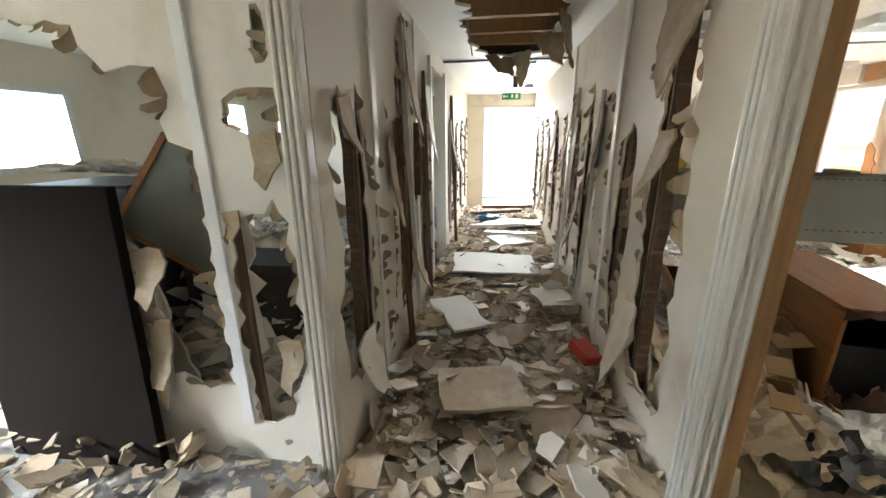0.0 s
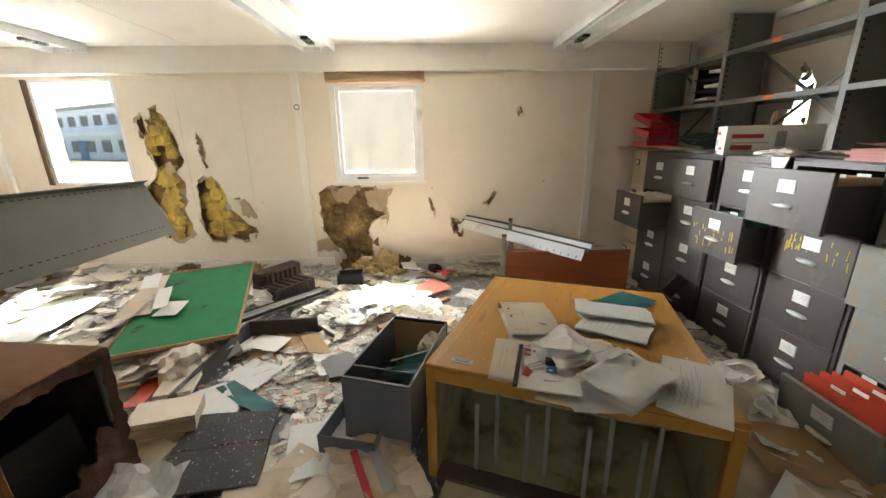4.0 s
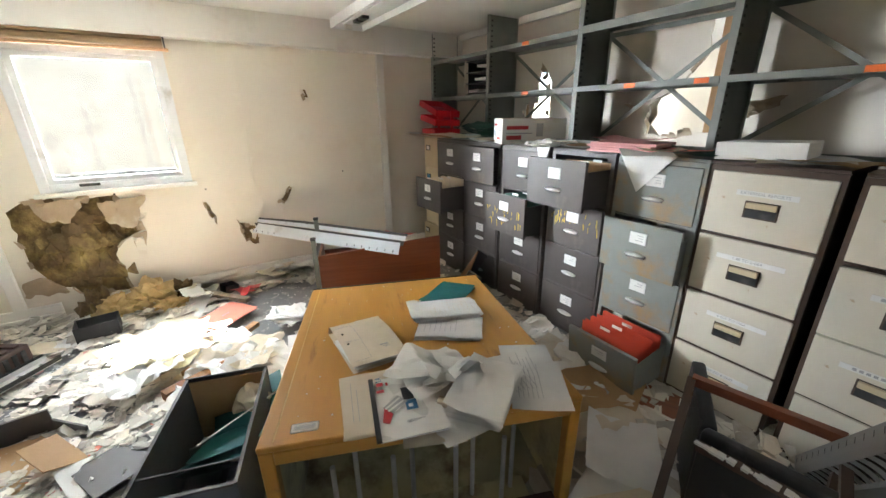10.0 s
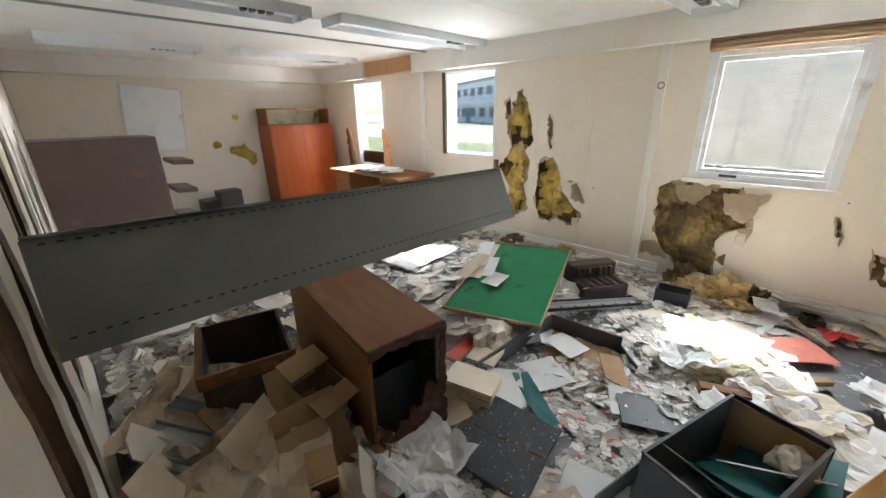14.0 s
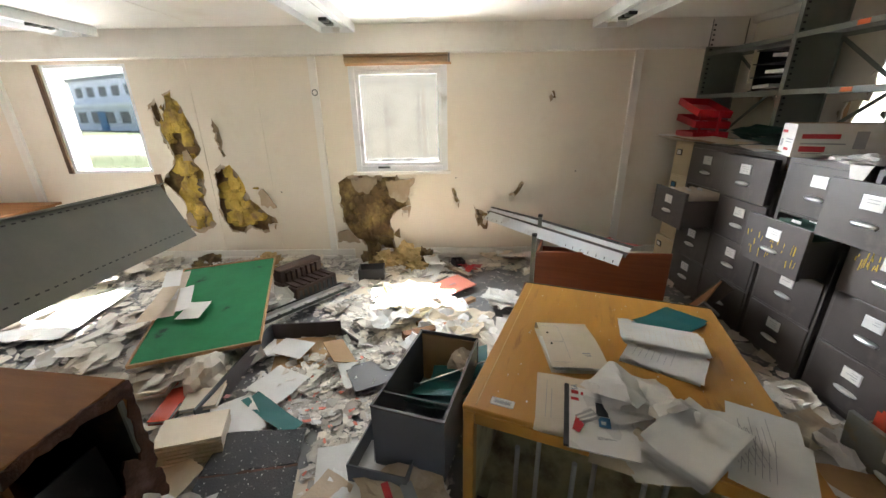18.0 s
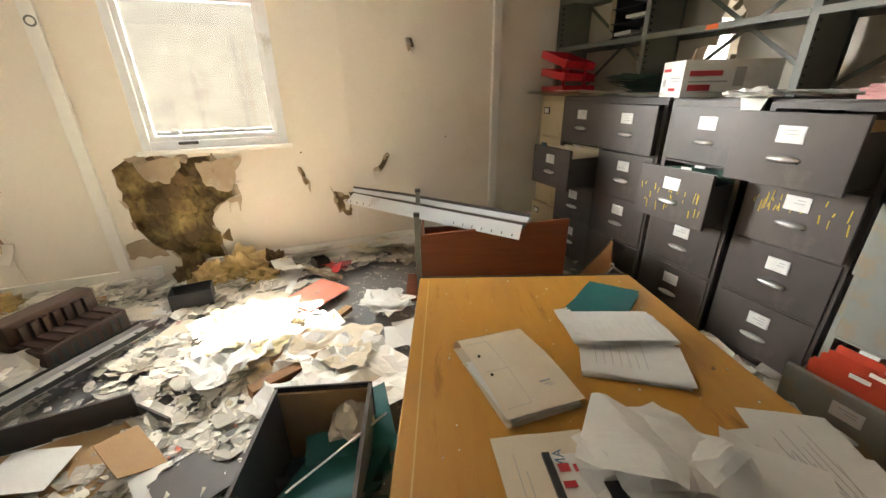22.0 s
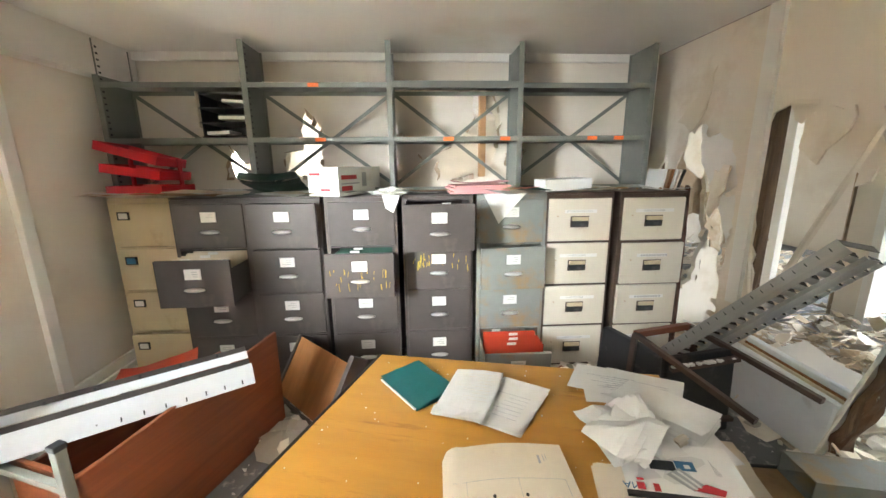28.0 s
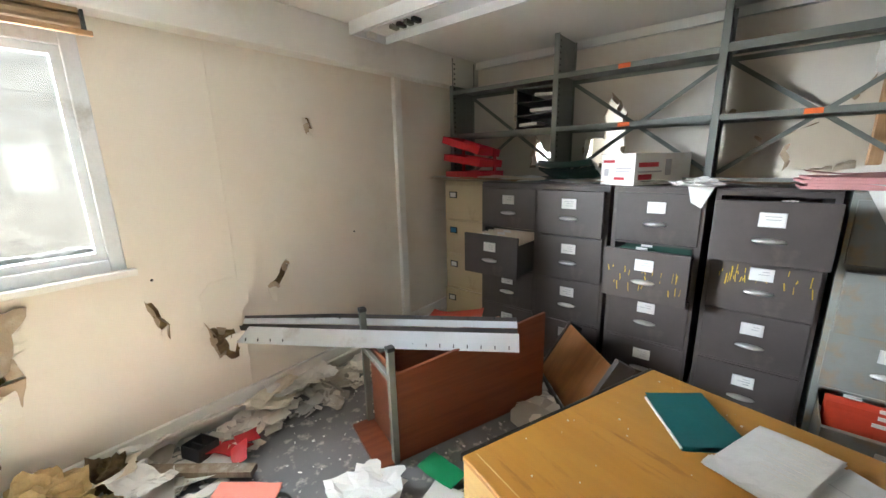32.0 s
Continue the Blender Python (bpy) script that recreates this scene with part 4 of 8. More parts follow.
# outer west wall, corridor end, lobby
# Windows after the first are unseen, added to let light into the rooms.
ww = [(2.02, 2.82, 1.15, 1.85), (4.2, 5.4, .95, 1.95), (-1.6, .2, .95, 1.95), (6.2, 7.0, .95, 1.95), (-4.6, -3.4, .95, 1.95)]
up_board(-4.3, -6.05, 7.6, 0, 2.4, [rect(*w) for w in ww], .1, WALL, "wall_west", "cream outer wall of the west rooms")
for y0, y1, z0, z1 in ww:
    setting("west_window_frame", boxes((-4.27, -4.19, y0, y0 + .05, z0, z1), (-4.27, -4.19, y1 - .05, y1, z0, z1), (-4.27, -4.19, y0 + .05, y1 - .05, z0, z0 + .05), (-4.27, -4.19, y0 + .05, y1 - .05, z1 - .05, z1)), FRAME, "white window frame, all but the first added for light")
lobby_h = [blob(-.52, .95, .20, .70, 113), blob(.02, 1.0, .22, .78, 114), blob(-2.2, 1.1, .3, .6, 115), blob(-2.9, .9, .25, .6, 116)]
cross_board(-2.64, -4.2, .388, 0, 2.2, [rect(-1.64, -.84, .005, 1.97), blob(-.2, .6, .35, .5, 117)], .012, PAPERBACK, "wall_south_west_back", "brown paper back of the lobby wall")
curls("curled_paper_lobby", lobby_h, lambda p, d: (p[0], -2.499 + d, p[1]), 7, .6, (.03, .11))
cross_board(-2.55, -4.2, .388, 0, 2.2, [rect(-1.62, -.86, .005, 1.95)] + lobby_h, .05, WALL2, "wall_south_west", "cream wall of the lobby with a doorway")
for x in (-1.68, -.86):
    setting("lobby_door_post", box(x, x + .06, -2.56, -2.46, 0, 2.0, .004), TRIM, "white doorway post")
setting("wall_between_rooms", box(.39, .43, -5.95, -2.6, 0, 2.2), WALL2, "cream wall between the back rooms")
setting("wall_back_room", box(-4.2, .388, -6.05, -5.95, 0, 2.26), WALL, "cream wall beyond the lobby")
setting("lobby_stud", box(-.48, -.43, -2.545, -2.505, 0, 2.17, .003), TIMBER, "dark timber stud")
cross_board(7.5, -4.3, .40, 0, 2.4, [rect(-.58, .40 - .003, 0.001, 1.95)], .05, WALL2, "wall_end", "end wall of the corridor with the exit")
for x0, x1, z0, z1 in ((-.60, -.56, 0, 1.97), (.355, .385, 0, 1.95), (-.56, .355, 1.93, 1.97)):
    setting("exit_door_frame", box(x0, x1, 7.43, 7.50, z0, z1, .005), TRIM, "white exit door frame")
setting("fascia_end", box(-.9, .385, 7.40, 7.448, 1.99, 2.17, .004), WALL2, "cream board over the exit")
bm = slab(rect(-2.45, -1.2, .0, 2.178), [rect(-2.25, -1.45, .01, 2.0)], .06)
bmesh.ops.transform(bm, matrix=Matrix(((0, 0, 1, -1.55), (1, 0, 0, 0), (0, 1, 0, 0), (0, 0, 0, 1))), verts=bm.verts)
setting("lobby_wall", bm, WALL2, "lobby partition with a doorway")
for y in (-2.25, -1.52):
    setting("lobby_door_post", box(-1.57, -1.42, y, y + .07, 0, 2.0, .004), TRIM, "white doorway post")
up_board(-1.5, -1.2, -.25, 0, 2.178, [jagged([(-1.1, .2), (-1.12, 1.6), (-.9, 1.95), (-.5, 1.85), (-.34, 1.5), (-.36, .3)], 111, .06, .02)], .012, WALL2, "lobby_board", "torn lobby board")
for y in (-1.2, -.7, -.27):
    setting("lobby_stud", box(-1.55, -1.505, y, y + .045, 0, 2.17, .003), TIMBER, "dark timber stud")

# outside: a brick wall close by, far buildings, rough grass
ob = setting("brick_wall_outside", box(8.2, 8.4, -6, 2.6, -.5, 4.2), MORTAR, "pale brick wall across the yard")
vs, fs = [], []
for row in range(56):
    for k in range(34):
        y0, z0 = -4.6 + k * .225 + (.11 if row % 2 else 0), -.4 + row * .075
        b = len(vs)
        vs += [(x, y, z) for x in (8.2, 8.19) for y, z in ((y0, z0), (y0 + .215, z0), (y0 + .215, z0 + .065), (y0, z0 + .065))]
        fs += [(b + 7, b + 6, b + 5, b + 4), (b, b + 1, b + 5, b + 4), (b + 1, b + 2, b + 6, b + 5), (b + 2, b + 3, b + 7, b + 6), (b + 3, b, b + 4, b + 7)]
me = bpy.data.meshes.new("bricks"); me.from_pydata(vs, [], fs); me.materials.append(BRICKM)
bk = new("bricks", me)
bk.parent, bk["label"], bk["kind"] = ob, "weathered pale bricks", "stuff"
fb = thing("far_building", pose(60, 42, -.5, 0, 0, -28), "grey two storey building with rows of windows", "building")
part("wall", box(-1, 9, -26, 26, 0, 7.4), FARWALL, fb)
part("roof", box(-1.3, 9.3, -26.4, 26.4, 7.4, 7.9), MORTAR, fb)
part("porch", box(-6, -1, -26, 26, 0, 3.2), FARWALL, fb)
part("porch_roof", box(-6.3, -1, -26.3, 26.3, 3.2, 3.6), FRAME, fb)
for k in range(12):
    for z in (1.0, 4.9):
        part("window", box(-6.06 if z < 3 else -1.06, -5.9 if z < 3 else -.9, -24.5 + k * 4.2, -22.2 + k * 4.2, z, z + 1.5), FARGLASS, fb)
part("door", box(-6.1, -5.9, 3.0, 5.2, 0, 2.6), BLUEP, fb, "blue door")
fb2 = thing("far_hut", pose(34, 66, -.5, 0, 0, 0), "low grey hut far across the yard", "building")
part("wall", box(-8, 8, 0, 6, 0, 3.4), FARWALL, fb2)
part("roof", box(-8.3, 8.3, -.3, 6.3, 3.4, 3.8), MORTAR, fb2)
part("window", box(-5, -3, -.08, 0, 1.2, 2.4), FARGLASS, fb2)
part("window", box(2, 4, -.08, 0, 1.2, 2.4), FARGLASS, fb2)
r = random.Random(8)
vs, fs = [], []
for i in range(5200):
    x, y = 5.0 + r.random() ** 1.5 * 16, r.uniform(-2, 26)
    if 3.2 < y - (x - 4.5) * .3 < 9 or r.random() < .25:
        h, a = r.uniform(.08, .4), r.uniform(0, 6.28)
        dx, dy = .015 * math.cos(a), .015 * math.sin(a)
        k = len(vs)
        vs += [(x - dx, y - dy, -.5), (x + dx, y + dy, -.5), (x + r.uniform(-.12, .12), y + r.uniform(-.12, .12), -.5 + h)]
        fs.append((k, k + 1, k + 2))
me = bpy.data.meshes.new("grass"); me.from_pydata(vs, [], fs); me.materials.append(GRASS)
tagged(new("grass", me), "rough tufts of grass in the yard", "grass", "", "stuff")
setting("yard_wall", box(-6, 6, 12.2, 12.4, -.5, 2.6), FRAME, "pale wall beyond the exit")

# ---- filing cabinets along the back wall ----
def drawer_box(d):
    """The tray behind a drawer front, open on top, d deep."""
    return open_box(-.20, .20, -d, -.019, -.13, .08, .006)


def lettering(words, size):
    """Flat printed words in the built-in font, as a mesh in x and z facing +y."""
    cu = bpy.data.curves.new("lettering", "FONT")
    cu.body, cu.size, cu.align_x, cu.align_y, cu.resolution_u = words, size, "CENTER", "CENTER", 2
    ob = bpy.data.objects.new("lettering", cu)
    me = bpy.data.meshes.new_from_object(ob)
    bm = bmesh.new()
    bm.from_mesh(me)
    bpy.data.objects.remove(ob)
    for v in bm.verts: v.co = V((-v.co.x, 0, v.co.y))
    return bm


STRIPS = ("EXTERNAL REPORTS", "1-48 TO 6-664", "6-665 TO 1964", "6-1969 TO 6-2669")


def cabinet(x, y, rz, carcass, fronts, style, pulls, label, bars=True, seed=0):
    r = random.Random(seed)
    c = thing("filing_cabinet", pose(x, y, 0, 0, 0, rz), label, "filing cabinet", "filing cabinets along the wall")
    part("carcass", open_front(-.23, .23, -.60, -.02, 0, 1.255, .01), carcass, c)
    part("lid", box(-.23, .23, -.60, -.002, 1.2555, 1.266, .003), carcass, c)
    part("plinth", box(-.218, .218, -.03, -.021, .011, .034), carcass, c)
    part("front_frame", slab([(-.23, 0), (.23, 0), (.23, 1.25), (-.23, 1.25)], [[(-.205, .035 + .3 * k), (.205, .035 + .3 * k), (.205, .325 + .3 * k), (-.205, .325 + .3 * k)] for k in range(4)], .012), carcass, c, "", Matrix(((1, 0, 0, 0), (0, 0, -1, -.004), (0, 1, 0, 0), (0, 0, 0, 1))))
    for i, p in enumerate(pulls):
        dz, tilt, dxx = 0, 0, r.uniform(-.002, .002)
        if isinstance(p, tuple): p, tilt, dz = p
        z = 1.083 - .30 * i + dz
        f = part("drawer", box(-.212, .212, -.018, .004, -.143, .141, .004), fronts, c, "", pose(dxx, p, z, tilt, 0, r.uniform(-.6, .6)))
        if p > .03:
            part("tray", drawer_box(.56), fronts, f)
        if style == "old":
            bm = box(-.045, .045, .004, .02, .035, .098, .002)
            part("card_holder", box(-.047, .047, .003, .007, .028, .092, .001), ALU, f)
            part("label_card", box(-.042, .042, .007, .0085, .032, .088), PAPER, f, "white label card")
            bm.free()
            part("print", boxes(*[(-.03, r.uniform(-.005, .032), .0085, .0092, .074 - k * .014, .077 - k * .014) for k in range(r.choice((2, 3)))]), INK, f)
            bm = bmesh.new()
            bmesh.ops.create_uvsphere(bm, u_segments=14, v_segments=8, radius=1)
            for v in bm.verts: v.co = V((v.co.x * .062, .006 + max(0, v.co.y) * .022, -.035 + v.co.z * .014))
            for fc in bm.faces: fc.smooth = True
            part("handle", bm, ALU, f, "bright oval pull handle")
            # Black strip below the handle, put there as its shadow.
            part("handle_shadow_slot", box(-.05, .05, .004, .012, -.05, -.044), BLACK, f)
        elif style == "cup":
            bits("handle_recess", ((-.062, .062, .003, .006, -.05, .025), ), BROWNMET, f, "brown recessed handle")
            part("handle_lip", box(-.055, .055, .006, .02, -.006, .02, .003), TAN, f)
            part("handle_pocket", box(-.055, .055, .006, .008, -.045, -.008), BLACK, f)
            part("label_strip", box(-.12 + r.uniform(-.02, .02), .12 + r.uniform(-.02, .02), .004, .0055, .045, .068), PAPER, f, "white label strip with print")
            if seed == 7 or (seed == 8 and i == 0): part("print", lettering(STRIPS[i] if seed == 7 else "6-2668 TO 6-3246", .019), INK, f, "", pose(0, .0062, .0565))
            else: part("print", boxes(*[(-.10 + k * .019, -.088 + k * .019, .0055, .0062, .051, .062) for k in range(10)]), INK, f)
        else:
            bits("card_holder", ((.10, .175, .004, .010, .035, .088)), BLACK, f)
            part("label_card", box(.11, .165, .010, .0115, .043, .080), PAPER if i != 1 else BLUEP, f)
            part("label_strip", box(-.14, .06, .004, .0055, .06, .075), TAN, f)
    return c


OLD = "dark grey steel four drawer filing cabinet with oval handles"
cabs = [cabinet(4.07, -1.99, 0, TAN, TAN, "tan", [0, 0, 0, .03], "tan steel filing cabinet in the corner", seed=1),
        cabinet(3.605, -1.862, 0, STEELDK, STEELDK, "old", [0, .25, 0, 0], "dark grey filing cabinet with an open drawer", seed=2),
        cabinet(3.145, -1.862, 0, STEELDK, STEELDK, "old", [.045, .012, 0, 0], OLD, seed=3),
        cabinet(2.66, -1.862, 0, STEELDK, STEELDK, "old", [0, .165, 0, 0], "dark grey filing cabinet with a yellow splashed drawer", seed=4),
        cabinet(2.165, -1.862, 0, STEELDK, STEELDK, "old", [.225, .02, 0, 0], "dark grey filing cabinet with its top drawer out", seed=5),
        cabinet(1.68, -1.85, 0, STEELRUST, STEELRUST, "old", [.0, .075, 0, (.27, -7, -.04)], "rusty grey filing cabinet with red files", seed=6),
        cabinet(1.222, -1.862, 0, BROWNMET, BEIGE, "cup", [0, 0, 0, 0], "beige and brown steel filing cabinet", seed=7),
        cabinet(.72, -1.85, 0, BROWNMET, BEIGE, "cup", [0, .03, .01, 0], "beige and brown steel filing cabinet", seed=8)]
r = random.Random(77)
for c, i, hi in ((cabs[3], 1, .10), (cabs[4], 1, .09)):
    f = [o for o in c.children if o.name.startswith("drawer")][i]
    bm = bmesh.new()
    for k in range(26):
        x, z = (r.uniform(-.19, .19), r.uniform(-.06, .05)) if c is cabs[3] else (r.uniform(-.19, .19), r.uniform(.02, .10))
        w = r.uniform(.0015, .005)
        bar(bm, (x, .0052, z), (x + r.uniform(-.006, .006), .0052, z - r.uniform(.012, .06)), .002, w, (1, 0, 0))
    part("paint_splash", bm, YPAINT, f, "splashed yellow paint drips")["kind"] = "stuff"


def files(m, n, step, w, h, material, label, seed, tabs=True):
    t = thing("hanging_files", m, label, "files")
    r = random.Random(seed)
    for k in range(n):
        bm = sheet(w, h, seed + k, .004, 0, 4)
        part("folder", bm, material, t, "", pose(0, -k * step, 0, 90 + r.uniform(-9, 9), 0, r.uniform(-2, 2)))
        if tabs and k % 2 == 0: part("tab", box(-.03, .03, -.002, .002, h / 2 - .002, h / 2 + .014), PAPER, t, "", pose(r.uniform(-.1, .1), -k * step, 0))
    return t


files(pose(3.605, -1.66, .80), 9, .045, .35, .22, CREAMP, "row of hanging files in the open drawer", 5)
files(pose(2.66, -1.75, .785), 6, .05, .36, .22, DKGREEN, "green hanging files in the open drawer", 6)
files(pose(1.68, -1.64, .19), 7, .035, .36, .24, REDCARD, "red hanging files in the lowest drawer", 7)
files(pose(2.165, -1.70, 1.09), 5, .06, .36, .2, CARD, "brown files in the top drawer", 8)
files(pose(4.07, -2.02, .16), 3, .04, .34, .26, CREAMP, "cream files bulging from the drawer", 9, False)

# ---- steel shelving on top of the cabinets ----
sh = thing("steel_shelving", pose(0, -2.11, 1.265), "grey slotted steel shelving with cross braces", "shelving")
ups = (4.31, 3.40, 2.467, 1.58, .66)
for x in ups:
    u = part("upright_panel", slab([(x + a, b) for a, b in ((-.018, -.31), (.018, -.31), (.018, -.306), (.002, -.306), (.002, -.004), (.018, -.004), (.018, 0), (-.018, 0), (-.018, -.004), (-.002, -.004), (-.002, -.306), (-.018, -.306))], [], .975), STEEL, sh)
    part("perforation", boxes(*[(x - .0205, x - .019, -.03, -.012, .05 + k * .038, .062 + k * .038) for k in range(24)], *[(x + .002, x + .0035, -.03, -.012, .05 + k * .038, .062 + k * .038) for k in range(24)]), BLACK, u, "dark slots")["kind"] = "stuff"
for a, b in zip(ups[1:], ups):
    for z in (.345, .69):
        e = .012 if (z > .5 and a == 1.58) else 0
        part("shelf", boxes((a + .019, b - .019, -.305, 0, z + .026 + e, z + .03 + e), (a + .019, b - .019, -.004, 0.002, z - .002, z + .026 + e), (a + .019, b - .019, -.309, -.303, z - .002, z + .026)), STEEL, sh)
    part("base_rail", box(a + .019, b - .019, -.012, -.0, .01, .035), STEEL, sh)
    for s in (0, 1):
        part("brace", bar(bmesh.new(), (a + .02, -.298 + .006 * s, .05 if s else .69), (b - .02, -.298 + .006 * s, .69 if s else .05), .004, .025, (0, 0, 1)), STEEL, sh)
for x, z in ((2.938, .36), (2.96, .705), (2.073, .36), (1.68, .36), (1.063, .36), (.872, .36)):
    part("orange_label", box(x - .035, x + .035, .002, .0035, z - .014, z + .012), ORANGE, sh, "orange sticker")


# ---- things on the cabinets ----
def tray_stack(name, m, material, label, w, d, step, n, tilt):
    t = thing(name, m, label, "letter tray")
    for k in range(n):
        bm = open_box(-w / 2, w / 2, -d / 2, d / 2, 0, .055, .004)
        part("tray", bm, material, t, "", pose(.015 * k * tilt, 0, k * step, 2 * k, -5 * k * tilt, 3 * k))
        if k:
            for x in (-.9, .9):
                part("riser", box(x * w / 2 - .008, x * w / 2 + .008, -.06, -.04, 0, step - .004), material, t, "", pose(0, 0, (k - 1) * step + .004))
    return t


tray_stack("letter_tray_stack", pose(4.02, -2.02, 1.285, 0, 0, -12), REDPL, "stack of three red plastic letter trays", .40, .26, .11, 3, 1.5)
bt = thing("black_letter_rack", pose(3.56, -2.24, 1.643, 0, 0, 4), "black letter rack with pale papers on a shelf", "letter rack")
for k in range(4): part("tier", box(-.15, .15, -.17, .13, .004 + .088 * k, .010 + .088 * k, .002), BLACK, bt, "", pose(0, 0, 0, 0, 2 - k, 0))
part("back", box(-.15, .15, -.18, -.172, 0, .285), BLACK, bt)
for x in (-.152, .146): part("side", box(x, x + .006, -.17, .10, 0, .28), BLACK, bt)
part("card", box(.153, .157, -.10, .14, .06, .285), CREAMP, bt, "cream card beside the trays")
for k, (x0, x1, z) in enumerate(((-.12, .02, .22), (-.13, .04, .115), (-.02, .12, .022))): part("paper", box(x0, x1, -.10, .12, z, z + .022, .002), PAPER, bt, "", pose(0, 0, 0, 0, 3 * k - 3, 0))

cb = thing("carton", frame3((2.865, -1.79, 1.268), (-.905, .425, 0), (-.425, -.905, 0)), "open white carton with red print", "box")
part("wall", open_box(-.113, .113, 0, .474, 0, .175, .004), PAPER, cb)
part("flap", bar(bmesh.new(), (-.113, .03, .175), (-.113, .44, .175), .08, .003), CARD, cb, "", pose(.0, 0, 0.0))
bits("red_print", ((-.02, .05, -.0012, 0, .03, .045), (-.1, -.02, -.0012, 0, .125, .14)), REDINK, cb)
bits("side_print", ((.113, .1142, .03, .19, .10, .125), (.113, .1142, .03, .14, .03, .06)), REDINK, cb)
bits("bar_print", ((.113, .1142, .03, .22, .07, .078), (.113, .1142, .25, .30, .05, .14), (-.09, -.06, -.0012, 0, .05, .09), (-.01, .09, -.0012, 0, .09, .096), (-.01, .08, -.0012, 0, .075, .08)), INK, cb)
gb = thing("green_binder_heap", pose(3.22, -1.98, 1.272, 0, 0, 6), "dark green suspension files heaped on the cabinet", "files")
for k in range(5):
    part("folder", sheet(.36, .28, 40 + k, .012, .035 - .006 * k, 8), DKGREEN, gb, "", pose(.012 * k, -.01 * k, .012 + k * .022, 14 - 5 * k, 0, 4 * k))
pk = thing("pink_paper_stack", pose(1.90, -1.93, 1.268, 0, 0, 4), "stack of pink paper pads", "paper stack")
for k in range(5):
    part("pad", sheet(.36, .25, 70 + k, .006, .004 * k, 6) if k == 4 else box(-.18, .18, -.125, .125, 0, .013, .002), PINK, pk, "", pose(random.Random(k).uniform(-.015, .015), random.Random(k + 9).uniform(-.012, .012), k * .0135, 0, 0, 5 * random.Random(k + 3).uniform(-1, 1)))
solid("white_box_file", box(-.16, .16, -.11, .11, 0, .075, .004), PAPER, pose(1.30, -2.0, 1.275, 0, 2, 3), "flat white paper box", "box")
mg = thing("magazine_row", pose(.585, -2.02, 1.268), "leaning magazines on the cabinet", "magazines")
for k in range(6):
    part("magazine", box(-.006, .006, -.10, .10, 0, .14, .001), (PAPER, CARD, BROWNW, PAPER, CREAMP, DKINT)[k], mg, "", pose(.05 - k * .022, 0, 0, 0, -8 - 2 * k, 0))


def loose(name, m, w, h, material, label, seed, amp=.006, bend=0, curl=0.0, n=7, group="", cat="paper"):
    return solid(name, sheet(w, h, seed, amp, bend, n, curl), material, m, label, cat, group)


loose("hanging_sheet", pose(1.73, -1.80, 1.278, -4, 0, 40), .24, .24, PAPER, "white sheet hanging over a cabinet edge", 3, .006, 0, .0)
bm = slab([(-.15, 0), (.15, .02), (.03, -.20)], [], .002)
solid("drooping_sheet", bm, PAPER, pose(1.74, -1.822, 1.27, 86, 0, 4), "white sheet drooping over a drawer", "paper")
loose("orange_sheet", pose(1.60, -1.93, 1.285, 2, 3, 20), .22, .14, SALMON, "orange printed sheet on the cabinet", 31)
solid("draped_cloth", crumple(.11, .09, .03, 4, .6), PAPER, pose(2.47, -1.86, 1.28), "crumpled white tissue on the cabinet", "paper")
bm = slab([(-.05, 0), (.07, 0), (.05, -.09), (.0, -.12)], [], .002)
solid("tissue_end", bm, PAPER, pose(2.45, -1.842, 1.272, 88, 0, 0), "crumpled tissue hanging down", "paper")
r = random.Random(12)
for k in range(30):
    x = r.uniform(.55, 4.2)
    loose("cabinet_top_paper", pose(x, r.uniform(-2.02, -1.90), 1.268 + .004 * (k % 5), r.uniform(-3, 3), r.uniform(-4, 4), r.uniform(0, 180)), r.uniform(.18, .34), r.uniform(.14, .26), (PAPER, PAPER, CREAMP, CREAMP, CARD, STEEL, DKGREEN)[k % 7], "loose paper on top of the cabinets", 100 + k, .008, group="papers on the cabinets")
for k, x in enumerate((4.08, 3.75, 3.6)):
    loose("card_folder", pose(x, -1.90, 1.272 + .006 * k, 0, -3, 8 * k), .44, .30, (CREAMP, CARD, CREAMP)[k], "flat card folder on the cabinets", 140 + k, .01)
solid("curved_white_board", sheet(.30, .16, 160, .004, .012, 10), PAPER, pose(.60, -1.93, 1.272, 0, 0, 120), "curled white card on the end cabinet", "card")
r = random.Random(31)
for k in range(14):
    solid("rust_crumb", crumple(r.uniform(.008, .02), r.uniform(.006, .014), r.uniform(.004, .01), 170 + k, .6, 1), (CARD, BROWNW, PAPER)[k % 3], pose(r.uniform(.55, .95), r.uniform(-2.05, -1.90), 1.278, 0, 0, 40 * k), "brown crumb on top of the cabinet", "crumb", "crumbs on the cabinet")
solid("torn_wall_paper", sheet(.26, .16, 171, .04, .03, 14), PAPERBACK, pose(1.45, -2.455, 1.44, 62, 8, 20), "torn brown paper hanging behind the shelves", "paper")

# ---- the big cupboard lying in the middle of the room, used as a table ----
EX, EY = V((1.244, -.487, 0)).normalized(), V((-.402, -.98, 0)).normalized()
DL, DW = 1.336, 1.062


def ztop(u):
    return .553 - .0815 * u


dk = thing("fallen_cupboard", frame3((1.65, .15, 0), EX, -EY), "honey coloured wooden cupboard lying on its back", "cupboard")


